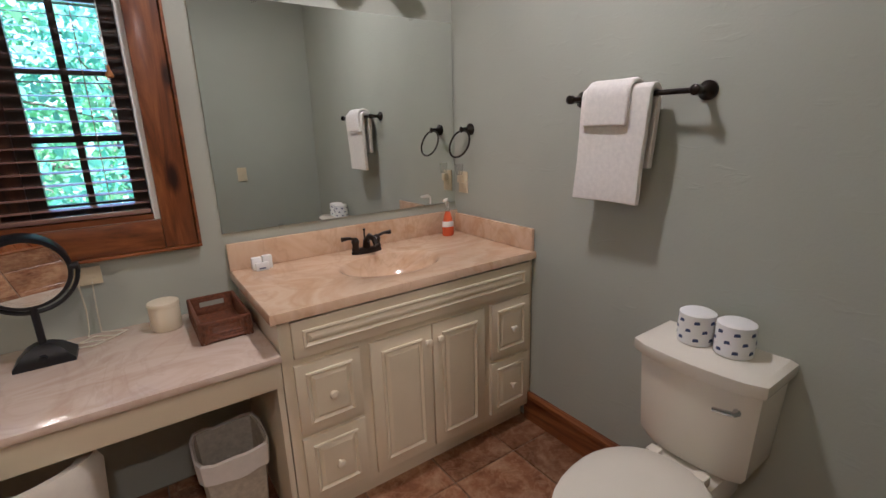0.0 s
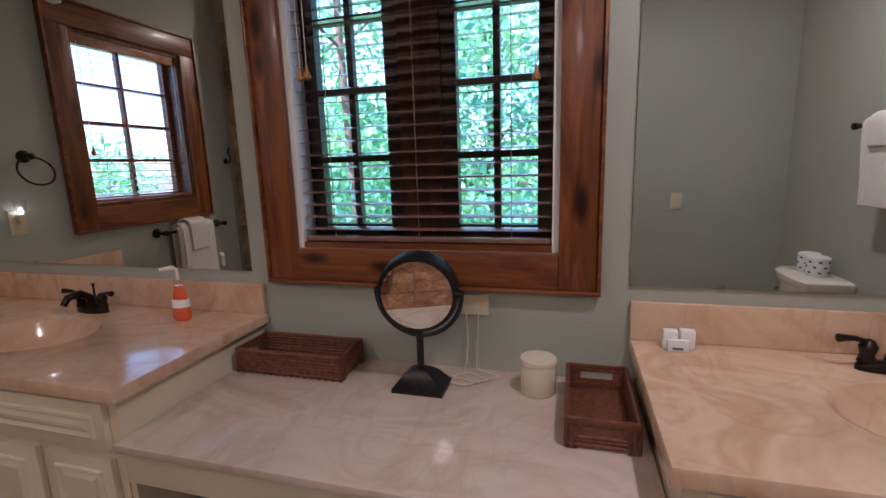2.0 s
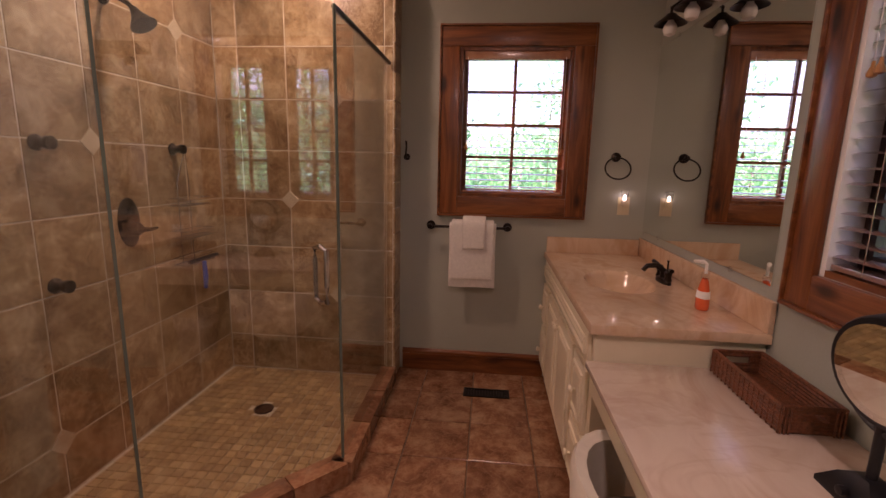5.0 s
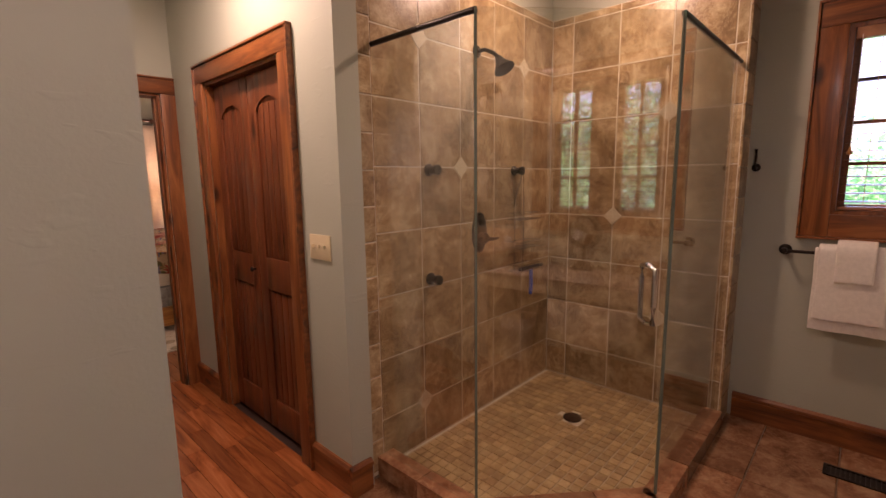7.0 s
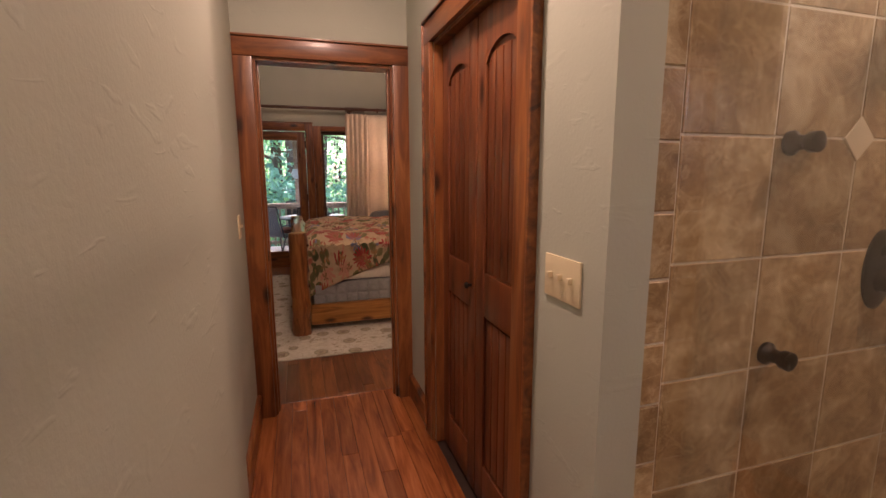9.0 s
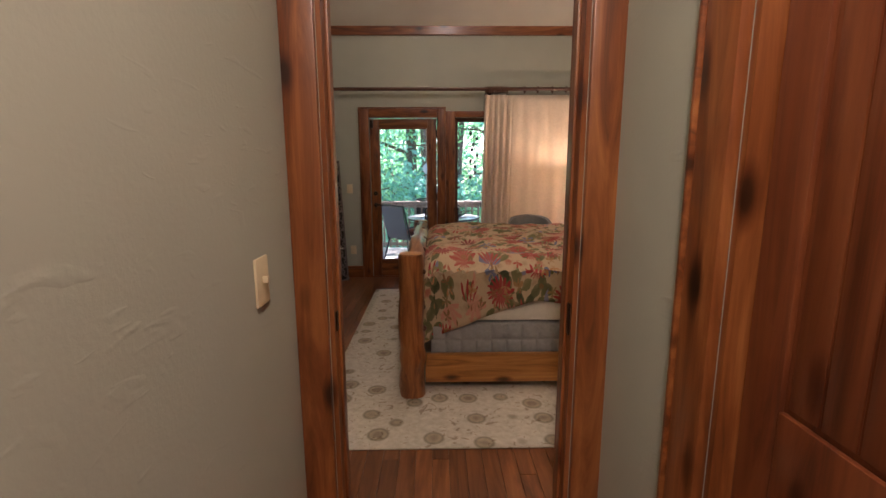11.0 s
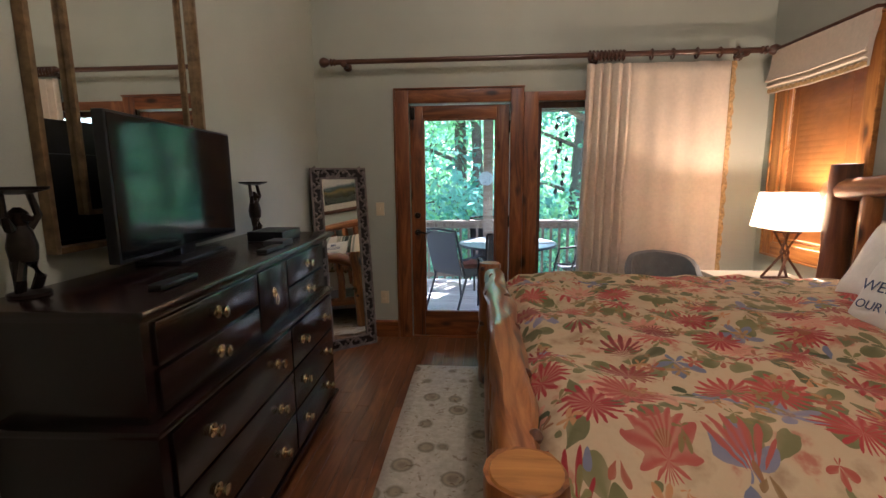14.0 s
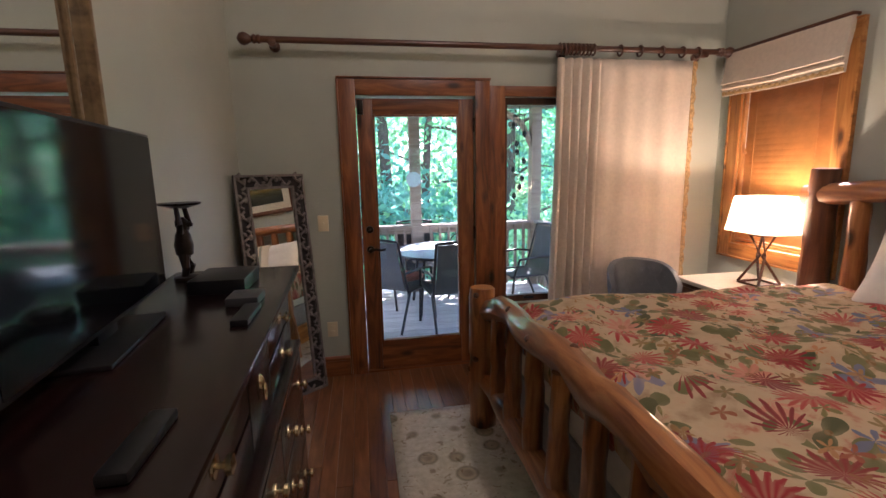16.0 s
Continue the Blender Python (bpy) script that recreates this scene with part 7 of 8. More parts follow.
for k in range(3):
    z0 = 0.125 + k * 0.21
    m = (q0 + q1) / 2 - 0.12
    dfront("drawer", m + 0.006, q0 + 0.015, z0, z0 + 0.2, dx0 - 0.03, [m + 0.17, q0 - 0.17])
    dfront("drawer", q1 - 0.015, m - 0.006, z0, z0 + 0.2, dx0 - 0.03, [m - 0.14, q1 + 0.12])

e.matrix_basis = e.matrix_basis @ Matrix.Rotation(radians(2), 4, "Z")

TZ = 1.12
e = thing("television", (1.45, -5.3, TZ), "flat black television on a black stand", "television")
tvm = Matrix.Translation((1.56, -5.33, TZ)) @ Euler((0, 0, radians(6))).to_matrix().to_4x4()


def tv(bm):
    bm.transform(tvm)
    return bm


part("bezel", tv(B(-0.018, 0.02, -0.45, 0.45, 0.045, 0.545, 0.004)), BLACK, e)
part("screen", tv(B(-0.0205, -0.0185, -0.44, 0.44, 0.058, 0.535)), SCREEN, e, "glossy dark screen", smooth=False)
part("back_shell", tv(B(0.02, 0.055, -0.3, 0.3, 0.1, 0.42, 0.015)), BLACK, e)
part("neck", tv(B(-0.005, 0.03, -0.06, 0.06, 0.012, 0.1, 0.004)), BLACK, e)
part("foot", tv(B(-0.08, 0.1, -0.2, 0.2, 0.0, 0.012, 0.004)), BLACK, e)
e = solid("set_top_box", B(1.33, 1.52, -6.0, -5.76, TZ, TZ + 0.05, 0.004), BLACK, "black set-top box on the dresser", "box")
e = solid("remote_control", B(1.235, 1.285, -5.56, -5.38, TZ, TZ + 0.018, 0.006), BLACK, "black remote control on the dresser", "remote")
e = solid("media_player", B(1.25, 1.35, -5.70, -5.58, TZ, TZ + 0.028, 0.006), plain("dark_plastic", (0.05, 0.05, 0.055), 0.35), "small dark media box on the dresser", "box")
e = solid("remote_control", B(1.24, 1.285, -4.9, -4.72, TZ, TZ + 0.02, 0.007), BLACK, "black remote control on the dresser", "remote")


def bear_stand(x, y, label):
    """One plain mesh: an upright animal figure that carries a dish over its head."""
    bm = bmesh.new()
    lathe(bm, (x, y, TZ), [(0.05, 0), (0.05, 0.01), (0.03, 0.016)], 16)
    for s in (-1, 1):
        tube(bm, [(x, y + s * 0.022, TZ + 0.012), (x - 0.01, y + s * 0.03, TZ + 0.05), (x, y + s * 0.018, TZ + 0.1)], [0.014, 0.015, 0.02], 8)
        tube(bm, [(x, y + s * 0.025, TZ + 0.19), (x - 0.01, y + s * 0.05, TZ + 0.225), (x, y + s * 0.04, TZ + 0.29)], [0.014, 0.011, 0.009], 8)
    lathe(bm, (x, y, TZ), [(0.01, 0.085), (0.032, 0.1), (0.036, 0.14), (0.028, 0.18), (0.018, 0.2), (0.024, 0.215), (0.024, 0.235), (0.008, 0.25)], 14)
    tube(bm, [(x - 0.015, y, TZ + 0.222), (x - 0.04, y, TZ + 0.218)], [0.014, 0.008], 8)
    lathe(bm, (x, y, TZ), [(0.03, 0.285), (0.075, 0.298), (0.08, 0.306), (0.07, 0.303), (0.01, 0.298)], 20)
    return solid("candle_stand", bm, BRONZE, label, "candle holder", "candle stands")


bear_stand(1.59, -4.66, "dark bronze standing bear candle holder on the dresser")
bear_stand(1.62, -6.06, "dark bronze standing bear candle holder on the dresser")

# tall framed mirror above the dresser
e = thing("wall_mirror_tall", (BE, -5.3, 1.22), "tall gilt framed mirror with mirrored border panels", "mirror")
ya, yb, za, zb = -5.76, -4.86, 1.2, 2.72
bm = bmesh.new()


def framed(y0, y1, z0, z1, w, d0, d1):
    m = bmesh.new()
    for b in ((y0, y0 + w, z0, z1), (y1 - w, y1, z0, z1), (y0 + w, y1 - w, z0, z0 + w), (y0 + w, y1 - w, z1 - w, z1)):
        box(m, BE - d1, BE - d0, *b, 0.005)
    return m


part("outer_frame", framed(ya, yb, za, zb, 0.022, 0.001, 0.04), GILT, e)
part("border_mirror", B(BE - 0.012, BE - 0.002, ya + 0.022, yb - 0.022, za + 0.022, zb - 0.022), MIRROR, e, smooth=False)
part("inner_frame", framed(ya + 0.115, yb - 0.15, za + 0.12, zb - 0.12, 0.017, 0.012, 0.034), GILT, e)
part("centre_mirror", B(BE - 0.02, BE - 0.0125, ya + 0.139, yb - 0.174, za + 0.144, zb - 0.144), MIRROR, e, smooth=False)

# waste basket beside the dresser
bx_, by_ = 1.47, -4.27
e = thing("wicker_basket", (bx_, by_, 0), "open woven wicker basket beside the dresser", "basket")
part("liner", lathe(bmesh.new(), (bx_, by_, 0), [(0.115, 0.002), (0.15, 0.3), (0.145, 0.3), (0.11, 0.01)], 28), RATTAN, e)
for k in range(11):
    z = 0.015 + k * 0.027
    part("weave_row", ring(bmesh.new(), (bx_, by_, z), 0.119 + 0.035 * z / 0.3, 0.013, "z", 36, 6), RATTAN, e)
part("rim", ring(bmesh.new(), (bx_, by_, 0.31), 0.157, 0.018, "z", 36, 8), RATTAN, e)

# picture above the bed
e = thing("framed_picture", (BW, -5.2, 1.66), "landscape print with a wide mat in a dark wood frame", "picture")
ya, yb, za, zb = -5.89, -4.5, 1.655, 2.465
for b, a in (((ya, ya + 0.06, za, zb), "z"), ((yb - 0.06, yb, za, zb), "z"), ((ya + 0.06, yb - 0.06, za, za + 0.06), "y"), ((ya + 0.06, yb - 0.06, zb - 0.06, zb), "y")):
    part("frame_side", B(BW + 0.001, BW + 0.035, *b, 0.008), SASHBROWN, e)
part("mat_board", B(BW + 0.004, BW + 0.012, ya + 0.06, yb - 0.06, za + 0.06, zb - 0.06), plain("cream_mat", (0.62, 0.56, 0.45), 0.7, vary=0.02), e, "cream mat board")
part("print", B(BW + 0.0125, BW + 0.0145, ya + 0.17, yb - 0.17, za + 0.16, zb - 0.15), PICTURE, e, "landscape print", smooth=False)
pane = part("pane", B(BW + 0.017, BW + 0.019, ya + 0.055, yb - 0.055, za + 0.055, zb - 0.055), GLASS, e, "picture glass", smooth=False)
pane.visible_shadow = False

# rug under the bed
bm = bmesh.new()
nx, ny = 30, 40
g = []
for i in range(nx + 1):
    g.append([bm.verts.new((-1.7 + 2.5 * i / nx, -6.82 + 3.16 * j / ny, 0.009 + 0.002 * noise.noise(Vector((i * 0.4, j * 0.4, 0))))) for j in range(ny + 1)])
for a, b in zip(g, g[1:]):
    for j in range(ny):
        bm.faces.new((a[j], b[j], b[j + 1], a[j + 1]))
r = solid("area_rug", bm, RUG, "worn pale oriental rug under the bed", "rug")
r.modifiers.new("thick", "SOLIDIFY").thickness = 0.008

# ---- outside ----
DZ = -0.12
bm = bmesh.new()
n = 60
g = []
for i in range(n + 1):
    row = []
    for j in range(n + 1):
        u, v = 2 * i / n - 1, 2 * j / n - 1
        x, y = 900 * u * abs(u) ** 1.6, 900 * v * abs(v) ** 1.6 - 3
        row.append(bm.verts.new((x, y, -2.2 + 0.3 * noise.noise(Vector((x * 0.2, y * 0.2, 0))))))
    g.append(row)
for a, b in zip(g, g[1:]):
    for j in range(n):
        bm.faces.new((a[j], b[j], b[j + 1], a[j + 1]))
setting("ground", bm, SOIL, "leaf strewn forest floor", "ground")
# house shell under the floor level and porch roof
bm = bmesh.new()
box(bm, WX - CE - HALL.x, BE + CE, BS - CE, NY + CE - HALL.y, -2.6, -0.101)
setting("wall_foundation", bm, SIDING, "brown siding below the floor", "wall")
deck = thing("deck", (-0.3, -9, DZ), "weathered wooden deck with railings and a porch roof", "deck")
deck["kind"] = "structure"
DX0, DX1, DYF = -1.55, 4.2, -10.35
for k in range(19):
    y = BS - CE - 0.02 - 0.148 * (k + 1)
    part("deck_board", B(DX0, DX1, y, y + 0.142, DZ - 0.03, DZ), DECKWOOD, deck, smooth=False)
part("rim_joist", B(DX0, DX1, DYF - 0.05, DYF, DZ - 0.3, DZ - 0.001), RAILWOOD, deck)
for x in (-1.5, 0.19, 2.0, 3.9):
    part("porch_post", B(x - 0.07, x + 0.07, DYF + 0.02, DYF + 0.16, DZ, 2.35, 0.008), RAILWOOD, deck)
part("top_rail", B(DX0, DX1, DYF + 0.01, DYF + 0.17, 0.77, 0.81, 0.006), RAILWOOD, deck)
part("sub_rail", B(DX0, DX1, DYF + 0.07, DYF + 0.11, 0.69, 0.77), RAILWOOD, deck)
part("bottom_rail", B(DX0, DX1, DYF + 0.07, DYF + 0.11, DZ + 0.08, DZ + 0.14), RAILWOOD, deck)
x = DX0 + 0.1
while x < DX1:
    part("baluster", B(x - 0.017, x + 0.017, DYF + 0.112, DYF + 0.146, DZ + 0.05, 0.77), RAILWOOD, deck)
    x += 0.12
part("top_rail", B(DX0 - 0.08, DX0 + 0.08, DYF + 0.17, -8.6, 0.77, 0.81, 0.006), RAILWOOD, deck)
part("bottom_rail", B(DX0 - 0.02, DX0 + 0.02, DYF + 0.17, -8.6, DZ + 0.08, DZ + 0.14), RAILWOOD, deck)
y = DYF + 0.25
while y < -8.6:
    part("baluster", B(DX0 + 0.02, DX0 + 0.054, y - 0.017, y + 0.017, DZ + 0.05, 0.77), RAILWOOD, deck)
    y += 0.12
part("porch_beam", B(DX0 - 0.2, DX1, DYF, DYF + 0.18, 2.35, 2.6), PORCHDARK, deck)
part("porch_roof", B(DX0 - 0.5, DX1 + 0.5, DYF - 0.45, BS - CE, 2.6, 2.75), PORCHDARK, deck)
part("brace", tube(bmesh.new(), [(-1.5, DYF + 0.09, 1.75), (-1.3, DYF + 0.09, 2.15), (-0.95, DYF + 0.09, 2.36)], 0.045, 6), RAILWOOD, deck)

TEAK = plain("table_glass", (0.5, 0.56, 0.58), 0.15, vary=0.05)
SLING = plain("sling_mesh", (0.06, 0.065, 0.065), 0.7, vary=0.2, scale=80)
e = thing("patio_table", (-0.05, -9.45, DZ), "round glass topped patio table on the deck", "table")
part("tabletop", lathe(bmesh.new(), (-0.05, -9.45, DZ), [(0.6, 0.69), (0.62, 0.7), (0.62, 0.715), (0.6, 0.72), (0.02, 0.72)], 40), TEAK, e)
part("rim", ring(bmesh.new(), (-0.05, -9.45, DZ + 0.7), 0.62, 0.016, "z", 40, 8), BLACK, e)
for k in range(4):
    a = math.pi / 4 + k * math.pi / 2
    part("leg", tube(bmesh.new(), [(-0.05 + 0.5 * math.cos(a), -9.45 + 0.5 * math.sin(a), DZ), (-0.05 + 0.4 * math.cos(a), -9.45 + 0.4 * math.sin(a), DZ + 0.69)], 0.018, 8), BLACK, e)


def patio_chair(label):
    """Sling chair at the origin that faces +y."""
    e = thing("patio_chair", (0, 0, 0), label, "chair", "patio chairs")
    rows_ = []
    for k in range(14):
        t = k / 13
        if t < 0.5:
            p = (0.24 - 0.48 * t * 2, 0.42 - 0.03 * math.sin(t * 6))
        else:
            q = (t - 0.5) * 2
            p = (-0.24 - 0.14 * q - 0.02 * math.sin(q * 3.1), 0.41 + 0.53 * q)
        rows_.append([(-0.23, p[0], p[1]), (0.23, p[0], p[1]), (0.23, p[0] - 0.008, p[1] + 0.006), (-0.23, p[0] - 0.008, p[1] + 0.006)])
    part("sling", rings(bmesh.new(), rows_), SLING, e)
    for s in (-1, 1):
        part("side_frame", tube(bmesh.new(), [(s * 0.245, 0.25, 0.42), (s * 0.245, -0.23, 0.41), (s * 0.245, -0.39, 0.96)], 0.014, 8), BLACK, e)
        part("arm", tube(bmesh.new(), [(s * 0.27, 0.27, 0.0), (s * 0.27, 0.22, 0.42), (s * 0.28, 0.16, 0.62), (s * 0.28, -0.1, 0.64), (s * 0.25, -0.3, 0.62)], 0.014, 8), BLACK, e)
        part("back_leg", tube(bmesh.new(), [(s * 0.25, -0.38, 0.0), (s * 0.25, -0.2, 0.42)], 0.014, 8), BLACK, e)
    part("crest", tube(bmesh.new(), [(-0.245, -0.39, 0.96), (0, -0.41, 0.975), (0.245, -0.39, 0.96)], 0.014, 8), BLACK, e)
    return e


ch = patio_chair("black metal patio chair with a dark sling seat")
ch.matrix_basis = Matrix.Translation(HALL) @ pose(0.52, -9.0, DZ, 0, 0, 140)
copy_thing(ch, Matrix.Translation(HALL) @ pose(0.03, -8.72, DZ, 0, 0, 186))
copy_thing(ch, Matrix.Translation(HALL) @ pose(0.15, -10.0, DZ, 0, 0, 8))
copy_thing(ch, Matrix.Translation(HALL) @ pose(-0.95, -9.3, DZ, 0, 0, -80))
solid("chair_cushion", lathe(bmesh.new(), (0.45, -8.98, DZ), [(0.05, 0.46), (0.14, 0.49), (0.15, 0.53), (0.06, 0.57)], 18, "z", 1.2, 0.7), plain("red_check", (0.3, 0.12, 0.09), 0.9, vary=0.4, scale=30), "small red patterned cushion on the patio chair", "cushion")
e = thing("fruit_bowl", (-0.25, -9.35, DZ + 0.72), "dark wire basket with a handle on the patio table", "bowl")
part("bowl", lathe(bmesh.new(), (-0.25, -9.35, DZ + 0.72), [(0.08, 0), (0.17, 0.05), (0.18, 0.055), (0.09, 0.006)], 24), BLACK, e)
part("handle", tube(bmesh.new(), [(-0.25 + 0.16 * math.cos(a), -9.35, DZ + 0.77 + 0.16 * math.sin(a)) for a in [math.pi * k / 10 for k in range(11)]], 0.006, 6), BLACK, e)
e = thing("wind_chime", (-0.45, -7.95, 1.6), "dark hanging wind chime under the porch roof", "wind chime")
part("cord", tube(bmesh.new(), [(-0.45, -7.95, 1.5), (-0.45, -7.95, 2.6)], 0.003, 5), BLACK, e)
for k in range(9):
    a = k * 2.4
    x, y, z = -0.45 + 0.05 * math.cos(a), -7.95 + 0.05 * math.sin(a), 1.9 - 0.075 * k
    part("charm", lathe(bmesh.new(), (x, y, z), [(0.004, 0.03), (0.018, 0.015), (0.02, -0.01), (0.004, -0.03)], 8), BLACK, e)
    part("strand", tube(bmesh.new(), [(x, y, z), (x, y, 1.98)], 0.0015, 4), BLACK, e)
part("hoop", ring(bmesh.new(), (-0.45, -7.95, 1.98), 0.055, 0.004, "z", 18, 5), BLACK, e)
e = thing("suncatcher", (0.17, -8.2, 1.5), "round pale glass suncatcher hanging by the post", "ornament")
part("disc", lathe(bmesh.new(), (0.22, -10.15, 1.42), [(0.02, -0.01), (0.1, -0.008), (0.1, 0.008), (0.02, 0.01)], 24, "y"), plain("pale_glass", (0.45, 0.55, 0.6), 0.2), e)


def leaves(name, centres, count, spread, size, material, parent, seed, label=""):
    """Many single leaves scattered in clumps; one mesh of small bent quads."""
    rng = np.random.default_rng(seed)
    c = np.asarray(centres, float)[rng.integers(0, len(centres), count)]
    p = c + rng.normal(0, 1, (count, 3)) * np.asarray(spread)
    d = rng.normal(0, 1, (count, 3))
    d /= np.linalg.norm(d, axis=1)[:, None]
    s = np.cross(d, rng.normal(0, 1, (count, 3)))
    s /= np.linalg.norm(s, axis=1)[:, None]
    L = size * rng.uniform(0.6, 1.4, (count, 1))
    v = np.stack([p - d * L, p + s * L * 0.45, p + d * L, p - s * L * 0.45], 1).reshape(-1, 3)
    f = np.arange(count * 4).reshape(-1, 4)
    me = bpy.data.meshes.new(name)
    me.from_pydata(v.tolist(), [], f.tolist())
    me.materials.append(material)
    ob = new(name, me)
    ob.matrix_basis = Matrix.Translation(origin[0])
    if parent:
        ob.parent = parent
        ob.matrix_parent_inverse = parent.matrix_basis.inverted()
    return ob


def tree(x, y, h, r, seed, material, bushy=False):
    rr = random.Random(seed)
    e = thing("forest_tree", (x, y, -2.2), "leafy deciduous tree with a grey brown trunk", "tree", "trees round the house")
    lean = (rr.uniform(-0.4, 0.4), rr.uniform(-0.4, 0.4))
    pts = [(x + lean[0] * t + 0.1 * math.sin(5 * t + seed), y + lean[1] * t, -2.3 + (h + 2) * t) for t in [k / 8 for k in range(9)]]
    part("trunk", tube(bmesh.new(), pts, [r * (1.15 - 0.9 * k / 8) for k in range(9)], 10, True, 0.15, seed), BARK, e)
    cs = []
    for k in range(16):
        t = rr.uniform(0.22 if bushy else 0.3, 1.0)
        i = min(7, int(t * 8))
        o = Vector(pts[i])
        a = rr.uniform(0, 6.28)
        ln = (1.1 + 2.0 * rr.random()) * (1.15 - 0.6 * t)
        tip = o + Vector((math.cos(a) * ln, math.sin(a) * ln, rr.uniform(0.1, 0.9)))
        mid = o.lerp(tip, 0.5) + Vector((0, 0, 0.2))
        part("limb", tube(bmesh.new(), [o, mid, tip], [r * 0.32, r * 0.2, r * 0.07], 6), BARK, e)
        cs += [tip, mid, tip + Vector((rr.uniform(-0.5, 0.5), rr.uniform(-0.5, 0.5), rr.uniform(-0.5, 0.3)))]
    ob = leaves("crown", cs, 5200, (0.5, 0.5, 0.33), 0.085, material, e, seed)
    return e


rr = random.Random(5)
for k in range(13):
    tree(-5.5 + 0.95 * k + rr.uniform(-0.4, 0.4), -13.5 - rr.uniform(0, 6.5), rr.uniform(6, 9), rr.uniform(0.09, 0.2), 40 + k, LEAF2 if k % 2 else LEAF, True)
for k in range(7):
    tree(-5.0 + 1.75 * k + rr.uniform(-0.4, 0.4), 6.6 + rr.uniform(0, 4.0), rr.uniform(6, 9), rr.uniform(0.08, 0.16), 70 + k, LEAF2 if k % 2 else LEAF, True)
for k in range(2):
    tree(-9.6 - rr.uniform(0, 3), -1.5 + 5.0 * k, rr.uniform(6, 8), rr.uniform(0.08, 0.16), 90 + k, LEAF, True)
# far woods behind
rng = np.random.default_rng(3)
for nm, cx_, cy_, sx_, sy_ in (("south", 0, -27, 16, 3), ("north", 0, 18, 14, 2.5), ("west", -18, 1, 2.5, 12)):
    cs = np.stack([cx_ + rng.uniform(-sx_, sx_, 500), cy_ + rng.uniform(-sy_, sy_, 500), -2 + {"west": 4.2, "north": 6.0, "south": 6.5}[nm] * rng.random(500) ** 1.2], 1)
    w = leaves("far_woods", cs, 36000, (0.7, 0.7, 0.5), 0.14, LEAF, None, int(abs(cx_) + abs(cy_)))
    tagged(w, "dense green undergrowth and far woods", "woods", kind="stuff")
cs = np.stack([rng.uniform(-6, 6, 160), rng.uniform(-16, -11, 160), rng.uniform(-2.1, -0.4, 160)], 1)
w = leaves("undergrowth", cs, 9000, (0.35, 0.35, 0.3), 0.1, LEAF2, None, 8)
tagged(w, "broad leaved green undergrowth below the deck", "shrubs", kind="stuff")
cs = np.stack([rng.uniform(-5, 5, 160), rng.uniform(4.6, 8, 160), rng.uniform(-2.0, 0.6, 160)], 1)
w = leaves("undergrowth", cs, 9000, (0.35, 0.35, 0.3), 0.09, LEAF, None, 9)
tagged(w, "broad leaved green undergrowth outside the bathroom", "shrubs", kind="stuff")

origin[0] = BATH

# ---- pieces of floors and walls ----
def shared_box(name, w, d, h, bevel, material):
    """Mesh data of one tile, centred, top at 0."""
    bm = bmesh.new()
    b = bevel
    rings(bm, [[(sx * w / 2, sy * d / 2, -h) for sx, sy in ((-1, -1), (1, -1), (1, 1), (-1, 1))], [(sx * w / 2, sy * d / 2, -b) for sx, sy in ((-1, -1), (1, -1), (1, 1), (-1, 1))], [(sx * (w / 2 - b), sy * (d / 2 - b), 0) for sx, sy in ((-1, -1), (1, -1), (1, 1), (-1, 1))]])
    bmesh.ops.recalc_face_normals(bm, faces=bm.faces)
    me = bpy.data.meshes.new(name)
    bm.to_mesh(me)
    bm.free()
    me.materials.append(material)
    return me


def lay(name, me, parent, m):
    ob = new(name, me)
    ob.parent = parent
    ob.matrix_basis = m
    return ob


rr = random.Random(2)
floor_bath = bpy.data.objects["floor_bath"]
T = 0.335
meshes = {}


def clipped(x0, x1, y0, y1, z, h, material, parent, name, bevel=0.003):
    key = (round(x1 - x0, 3), round(y1 - y0, 3), h, material.name)
    if key not in meshes:
        meshes[key] = shared_box(name, x1 - x0, y1 - y0, h, bevel, material)
    return lay(name, meshes[key], parent, Matrix.Translation(((x0 + x1) / 2, (y0 + y1) / 2, z)))


def in_shower(x, y, grow=0.0):
    """Whether a spot lies behind the glass."""
    side = (P2[0] - P1[0]) * (y - P1[1]) - (P2[1] - P1[1]) * (x - P1[0])
    return x < P2[0] + grow and y < P1[1] + grow and side < grow * (Vector(P2) - Vector(P1)).length


x = WX
while x < EX - 0.01:
    y = SY + 0.01
    while y < NY - 0.01:
        x1, y1 = min(x + T, EX), min(y + T, NY)
        cx, cy = (x + x1) / 2, (y + y1) / 2
        if not in_shower(cx, cy, -0.02):
            if x1 - x > 0.03 and y1 - y > 0.03:
                clipped(x + 0.003, x1 - 0.003, y + 0.003, y1 - 0.003, rr.uniform(-0.0006, 0.0006), 0.008, FLOORTILE, floor_bath, "floor_tile")
        y += T
    x += T

# shower walls: tiles on the two walls, some corners cut by pale diamonds
bm = bmesh.new()
box(bm, SWX, -0.16, SY - 0.01, SY - 0.0018, 0.0, 2.5)
ws = setting("wall_tile_south", bm, GROUT, "mottled brown stone tile shower wall", "wall")
bm = bmesh.new()
box(bm, SWX - 0.01, SWX - 0.0018, SY, 0.268, 0.0, 2.5)
ww = setting("wall_tile_west", bm, GROUT, "mottled brown stone tile shower wall", "wall")
zs = [0.03, 0.272] + [0.272 + 0.312 * k for k in range(1, 8)]
zs = [z for z in zs if z < 2.5] + [2.5]
xs = [-0.235, -0.535, -0.845, -1.155, -1.465, SWX]
FS = Matrix.Rotation(radians(-90), 4, "X")
FW = Matrix.Rotation(radians(90), 4, "Y")


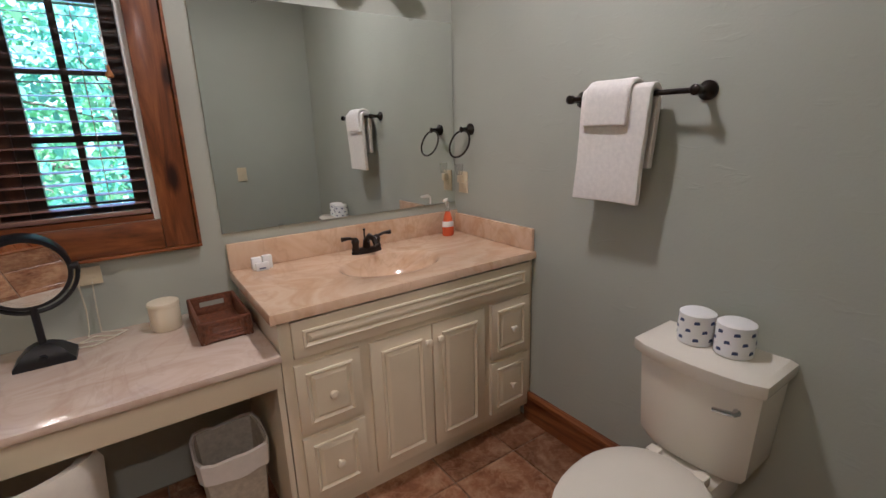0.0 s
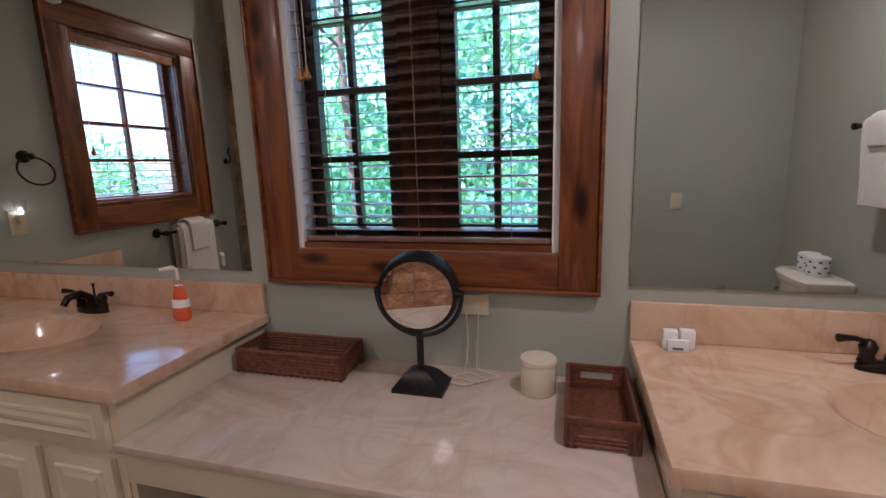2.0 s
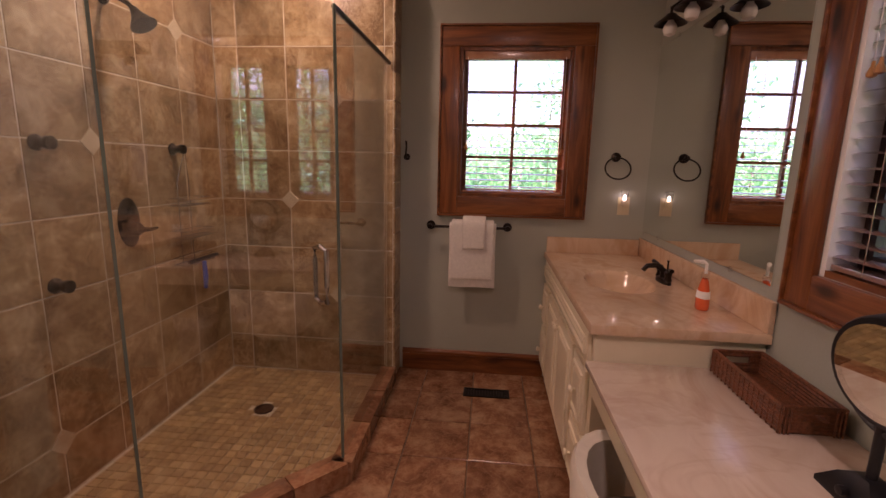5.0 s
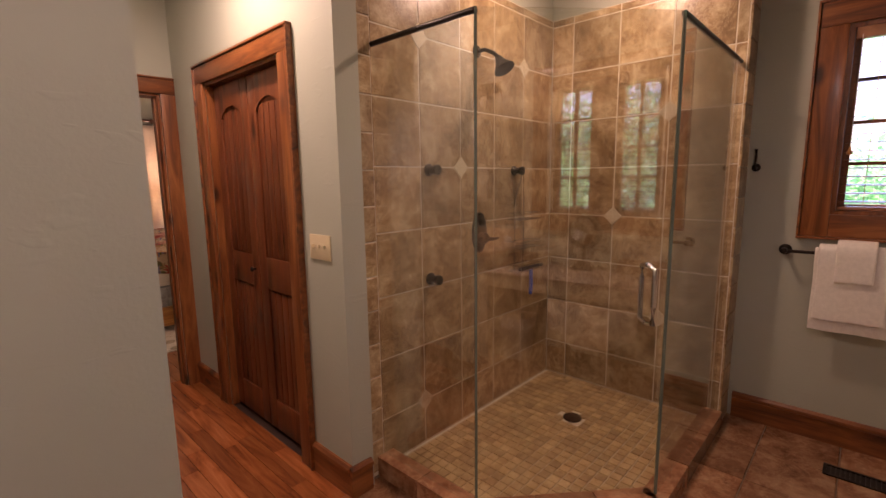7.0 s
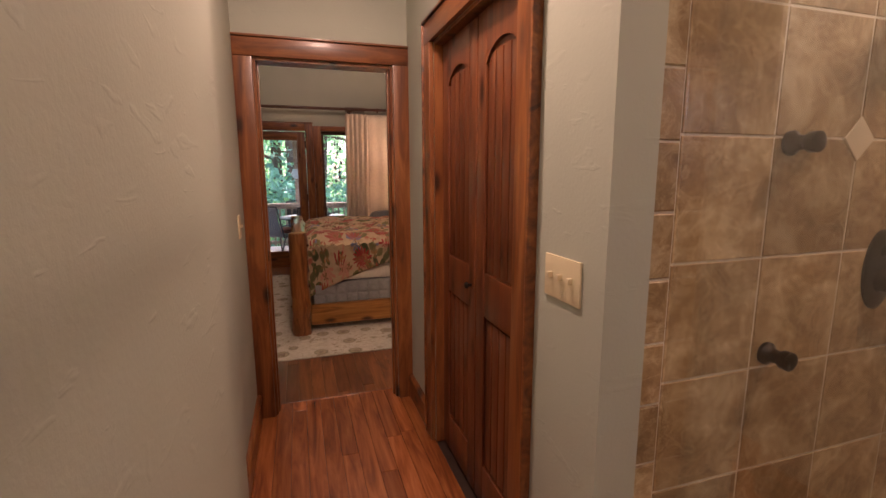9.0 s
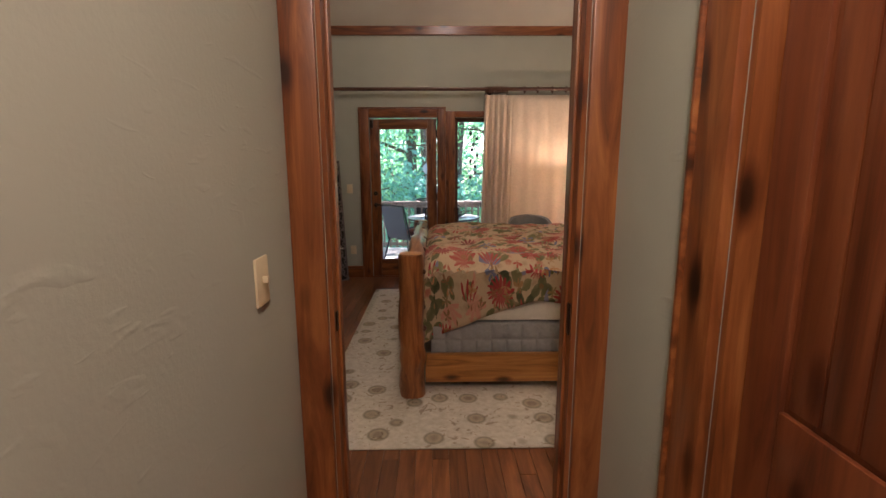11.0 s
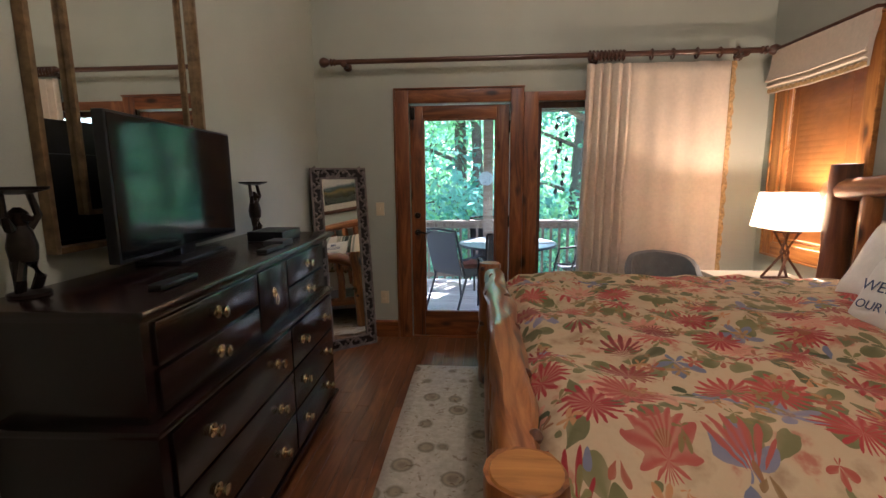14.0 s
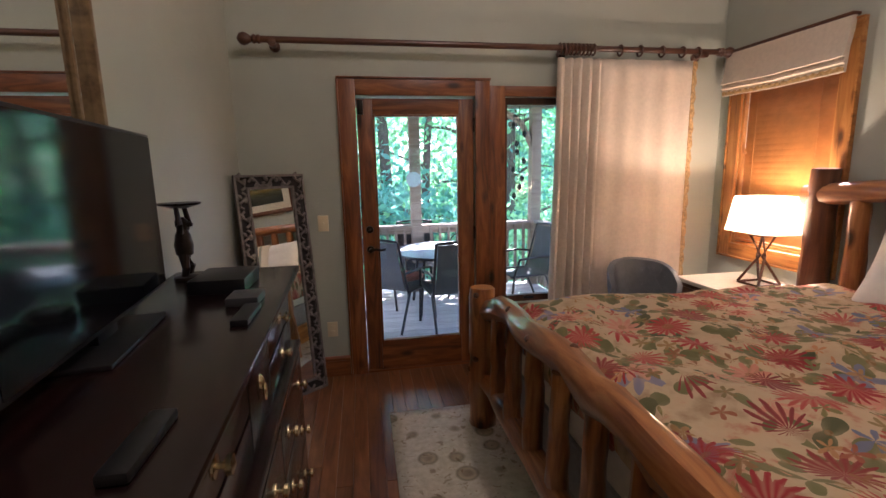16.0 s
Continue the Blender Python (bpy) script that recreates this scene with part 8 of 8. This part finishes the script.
def wall_piece(parent, a0, a1, z0, z1, face):
    key = ("w", round(abs(a1 - a0), 3), round(z1 - z0, 3), face)
    if key not in meshes:
        w, h = abs(a1 - a0) - 0.006, z1 - z0 - 0.006
        meshes[key] = shared_box("wall_tile", w if face == "S" else h, h if face == "S" else w, 0.009, 0.002, TILE)
    c, z = (a0 + a1) / 2, (z0 + z1) / 2
    if face == "S":
        m = Matrix.Translation((c, SY + rr.uniform(0, 0.0006), z)) @ FS
    else:
        m = Matrix.Translation((SWX + rr.uniform(0, 0.0006), c, z)) @ FW
    lay("wall_tile", meshes[key], parent, m)


for z0, z1 in zip(zs, zs[1:]):
    for a, b in zip(xs, xs[1:]):
        wall_piece(ws, a, b, z0, z1, "S")
    ys = [SY, -0.72, -0.41, -0.10, 0.21, 0.265]
    for a, b in zip(ys, ys[1:]):
        wall_piece(ww, a, b, z0, z1, "W")
dm = shared_box("diamond_tile", 0.085, 0.085, 0.006, 0.002, TILELIGHT)
R45 = Matrix.Rotation(radians(45), 4, "Z")
for x, z in ((-0.845, 1.52), (-0.535, 2.144), (-0.535, 0.272), (-1.465, 2.144)):
    lay("diamond_tile", dm, ws, Matrix.Translation((x, SY + 0.004, z)) @ FS @ R45)
for y, z in ((-0.41, 1.208), (-0.10, 0.584), (-0.10, 1.832)):
    lay("diamond_tile", dm, ww, Matrix.Translation((SWX + 0.004, y, z)) @ FW @ R45)
# bullnose strips at the tile's ends
bn = shared_box("edge_tile", 0.072, 0.16, 0.012, 0.004, TILE)
be = shared_box("edge_tile", 0.18, 0.16, 0.012, 0.004, TILE)
FN = Matrix.Rotation(radians(-90), 4, "X")
for k in range(15):
    z = 0.1 + 0.165 * k
    lay("edge_tile", bn, ws, Matrix.Translation((-0.199, SY + 0.003, z)) @ FS)
    lay("edge_tile", be, ww, Matrix.Translation(((SWX + WX) / 2 + 0.02, 0.28, z)) @ FN)

# mosaic floor of the shower
bm = bmesh.new()
rings(bm, [[(x, y, z) for x, y in ((SWX, SY), (P2[0] - 0.04, SY), (P2[0] - 0.04, P2[1]), (P1[0] - 0.02, P1[1] - 0.04), (SWX, P1[1] - 0.04))] for z in (-0.006, 0.024)])
sf = setting("floor_shower", bm, GROUT, "small square stone mosaic shower floor", "floor")
ms = shared_box("mosaic_tile", 0.049, 0.049, 0.007, 0.002, MOSAIC)
P = 0.0535
left = []
count = 0
for i in range(31):
    for j in range(21):
        x, y = SWX + 0.03 + P * i, 0.19 - P * j
        if not in_shower(x, y, -0.075) or y < SY + 0.02 or math.hypot(x + 1.29, y + 0.385) < 0.07:
            continue
        if x > -1.62 and count < 290:
            lay("mosaic_tile", ms, sf, Matrix.Translation((x, y, 0.0305 + rr.uniform(-0.0006, 0.0006))) @ Matrix.Rotation(rr.uniform(-0.03, 0.03), 4, "Z"))
            count += 1
        else:
            left.append((x, y))
vs, fs = [], []
for x, y in left:
    k = len(vs)
    h, q = 0.0245, 0.0225
    for z, r in ((0.0235, h), (0.0285, h), (0.0305, q)):
        vs += [(x - r, y - r, z), (x + r, y - r, z), (x + r, y + r, z), (x - r, y + r, z)]
    for a in (0, 4):
        for s in range(4):
            fs.append((k + a + s, k + a + (s + 1) % 4, k + a + 4 + (s + 1) % 4, k + a + 4 + s))
    fs.append((k + 8, k + 9, k + 10, k + 11))
me = bpy.data.meshes.new("mosaic_rest")
me.from_pydata(vs, [], fs)
me.materials.append(MOSAICREST)
o = tagged(new("mosaic_rest", me), kind="stuff")
o.parent = sf

# oak strips of hall and bedroom
fw_ = bpy.data.objects["floor_wood"]
W = 0.083


def planks(x0, x1, y0, y1, lengths, material):
    x = x0
    k = 0
    while x < x1 - 0.005:
        xe = min(x + W, x1)
        y = y0 - rr.uniform(0, 0.8) * (k % 3) / 2
        while y < y1 - 0.01:
            L = rr.choice(lengths)
            a, b = max(y, y0), min(y + L, y1)
            if b - a > 0.03:
                clipped(x + 0.0007, xe - 0.0007, a + 0.0007, b - 0.0007, 0.0, 0.012, material, fw_, "floor_plank", 0.0012)
            y += L
        x = xe
        k += 1


origin[0] = HALL
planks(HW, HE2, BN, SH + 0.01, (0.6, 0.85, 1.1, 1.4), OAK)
planks(-1.72, BE, BS, BN, (1.3, 1.7, 2.2), OAKDIM)
planks(BW, -1.72, BS, BN, (2.3,), OAKDIM)
bm = bmesh.new()
box(bm, HW, HE, SH + 0.008, SH + 0.045, 0.0, 0.006, 0.002)
setting("trim_threshold", bm, PINE["x"], "stained wood strip between tile and oak floor", "trim")
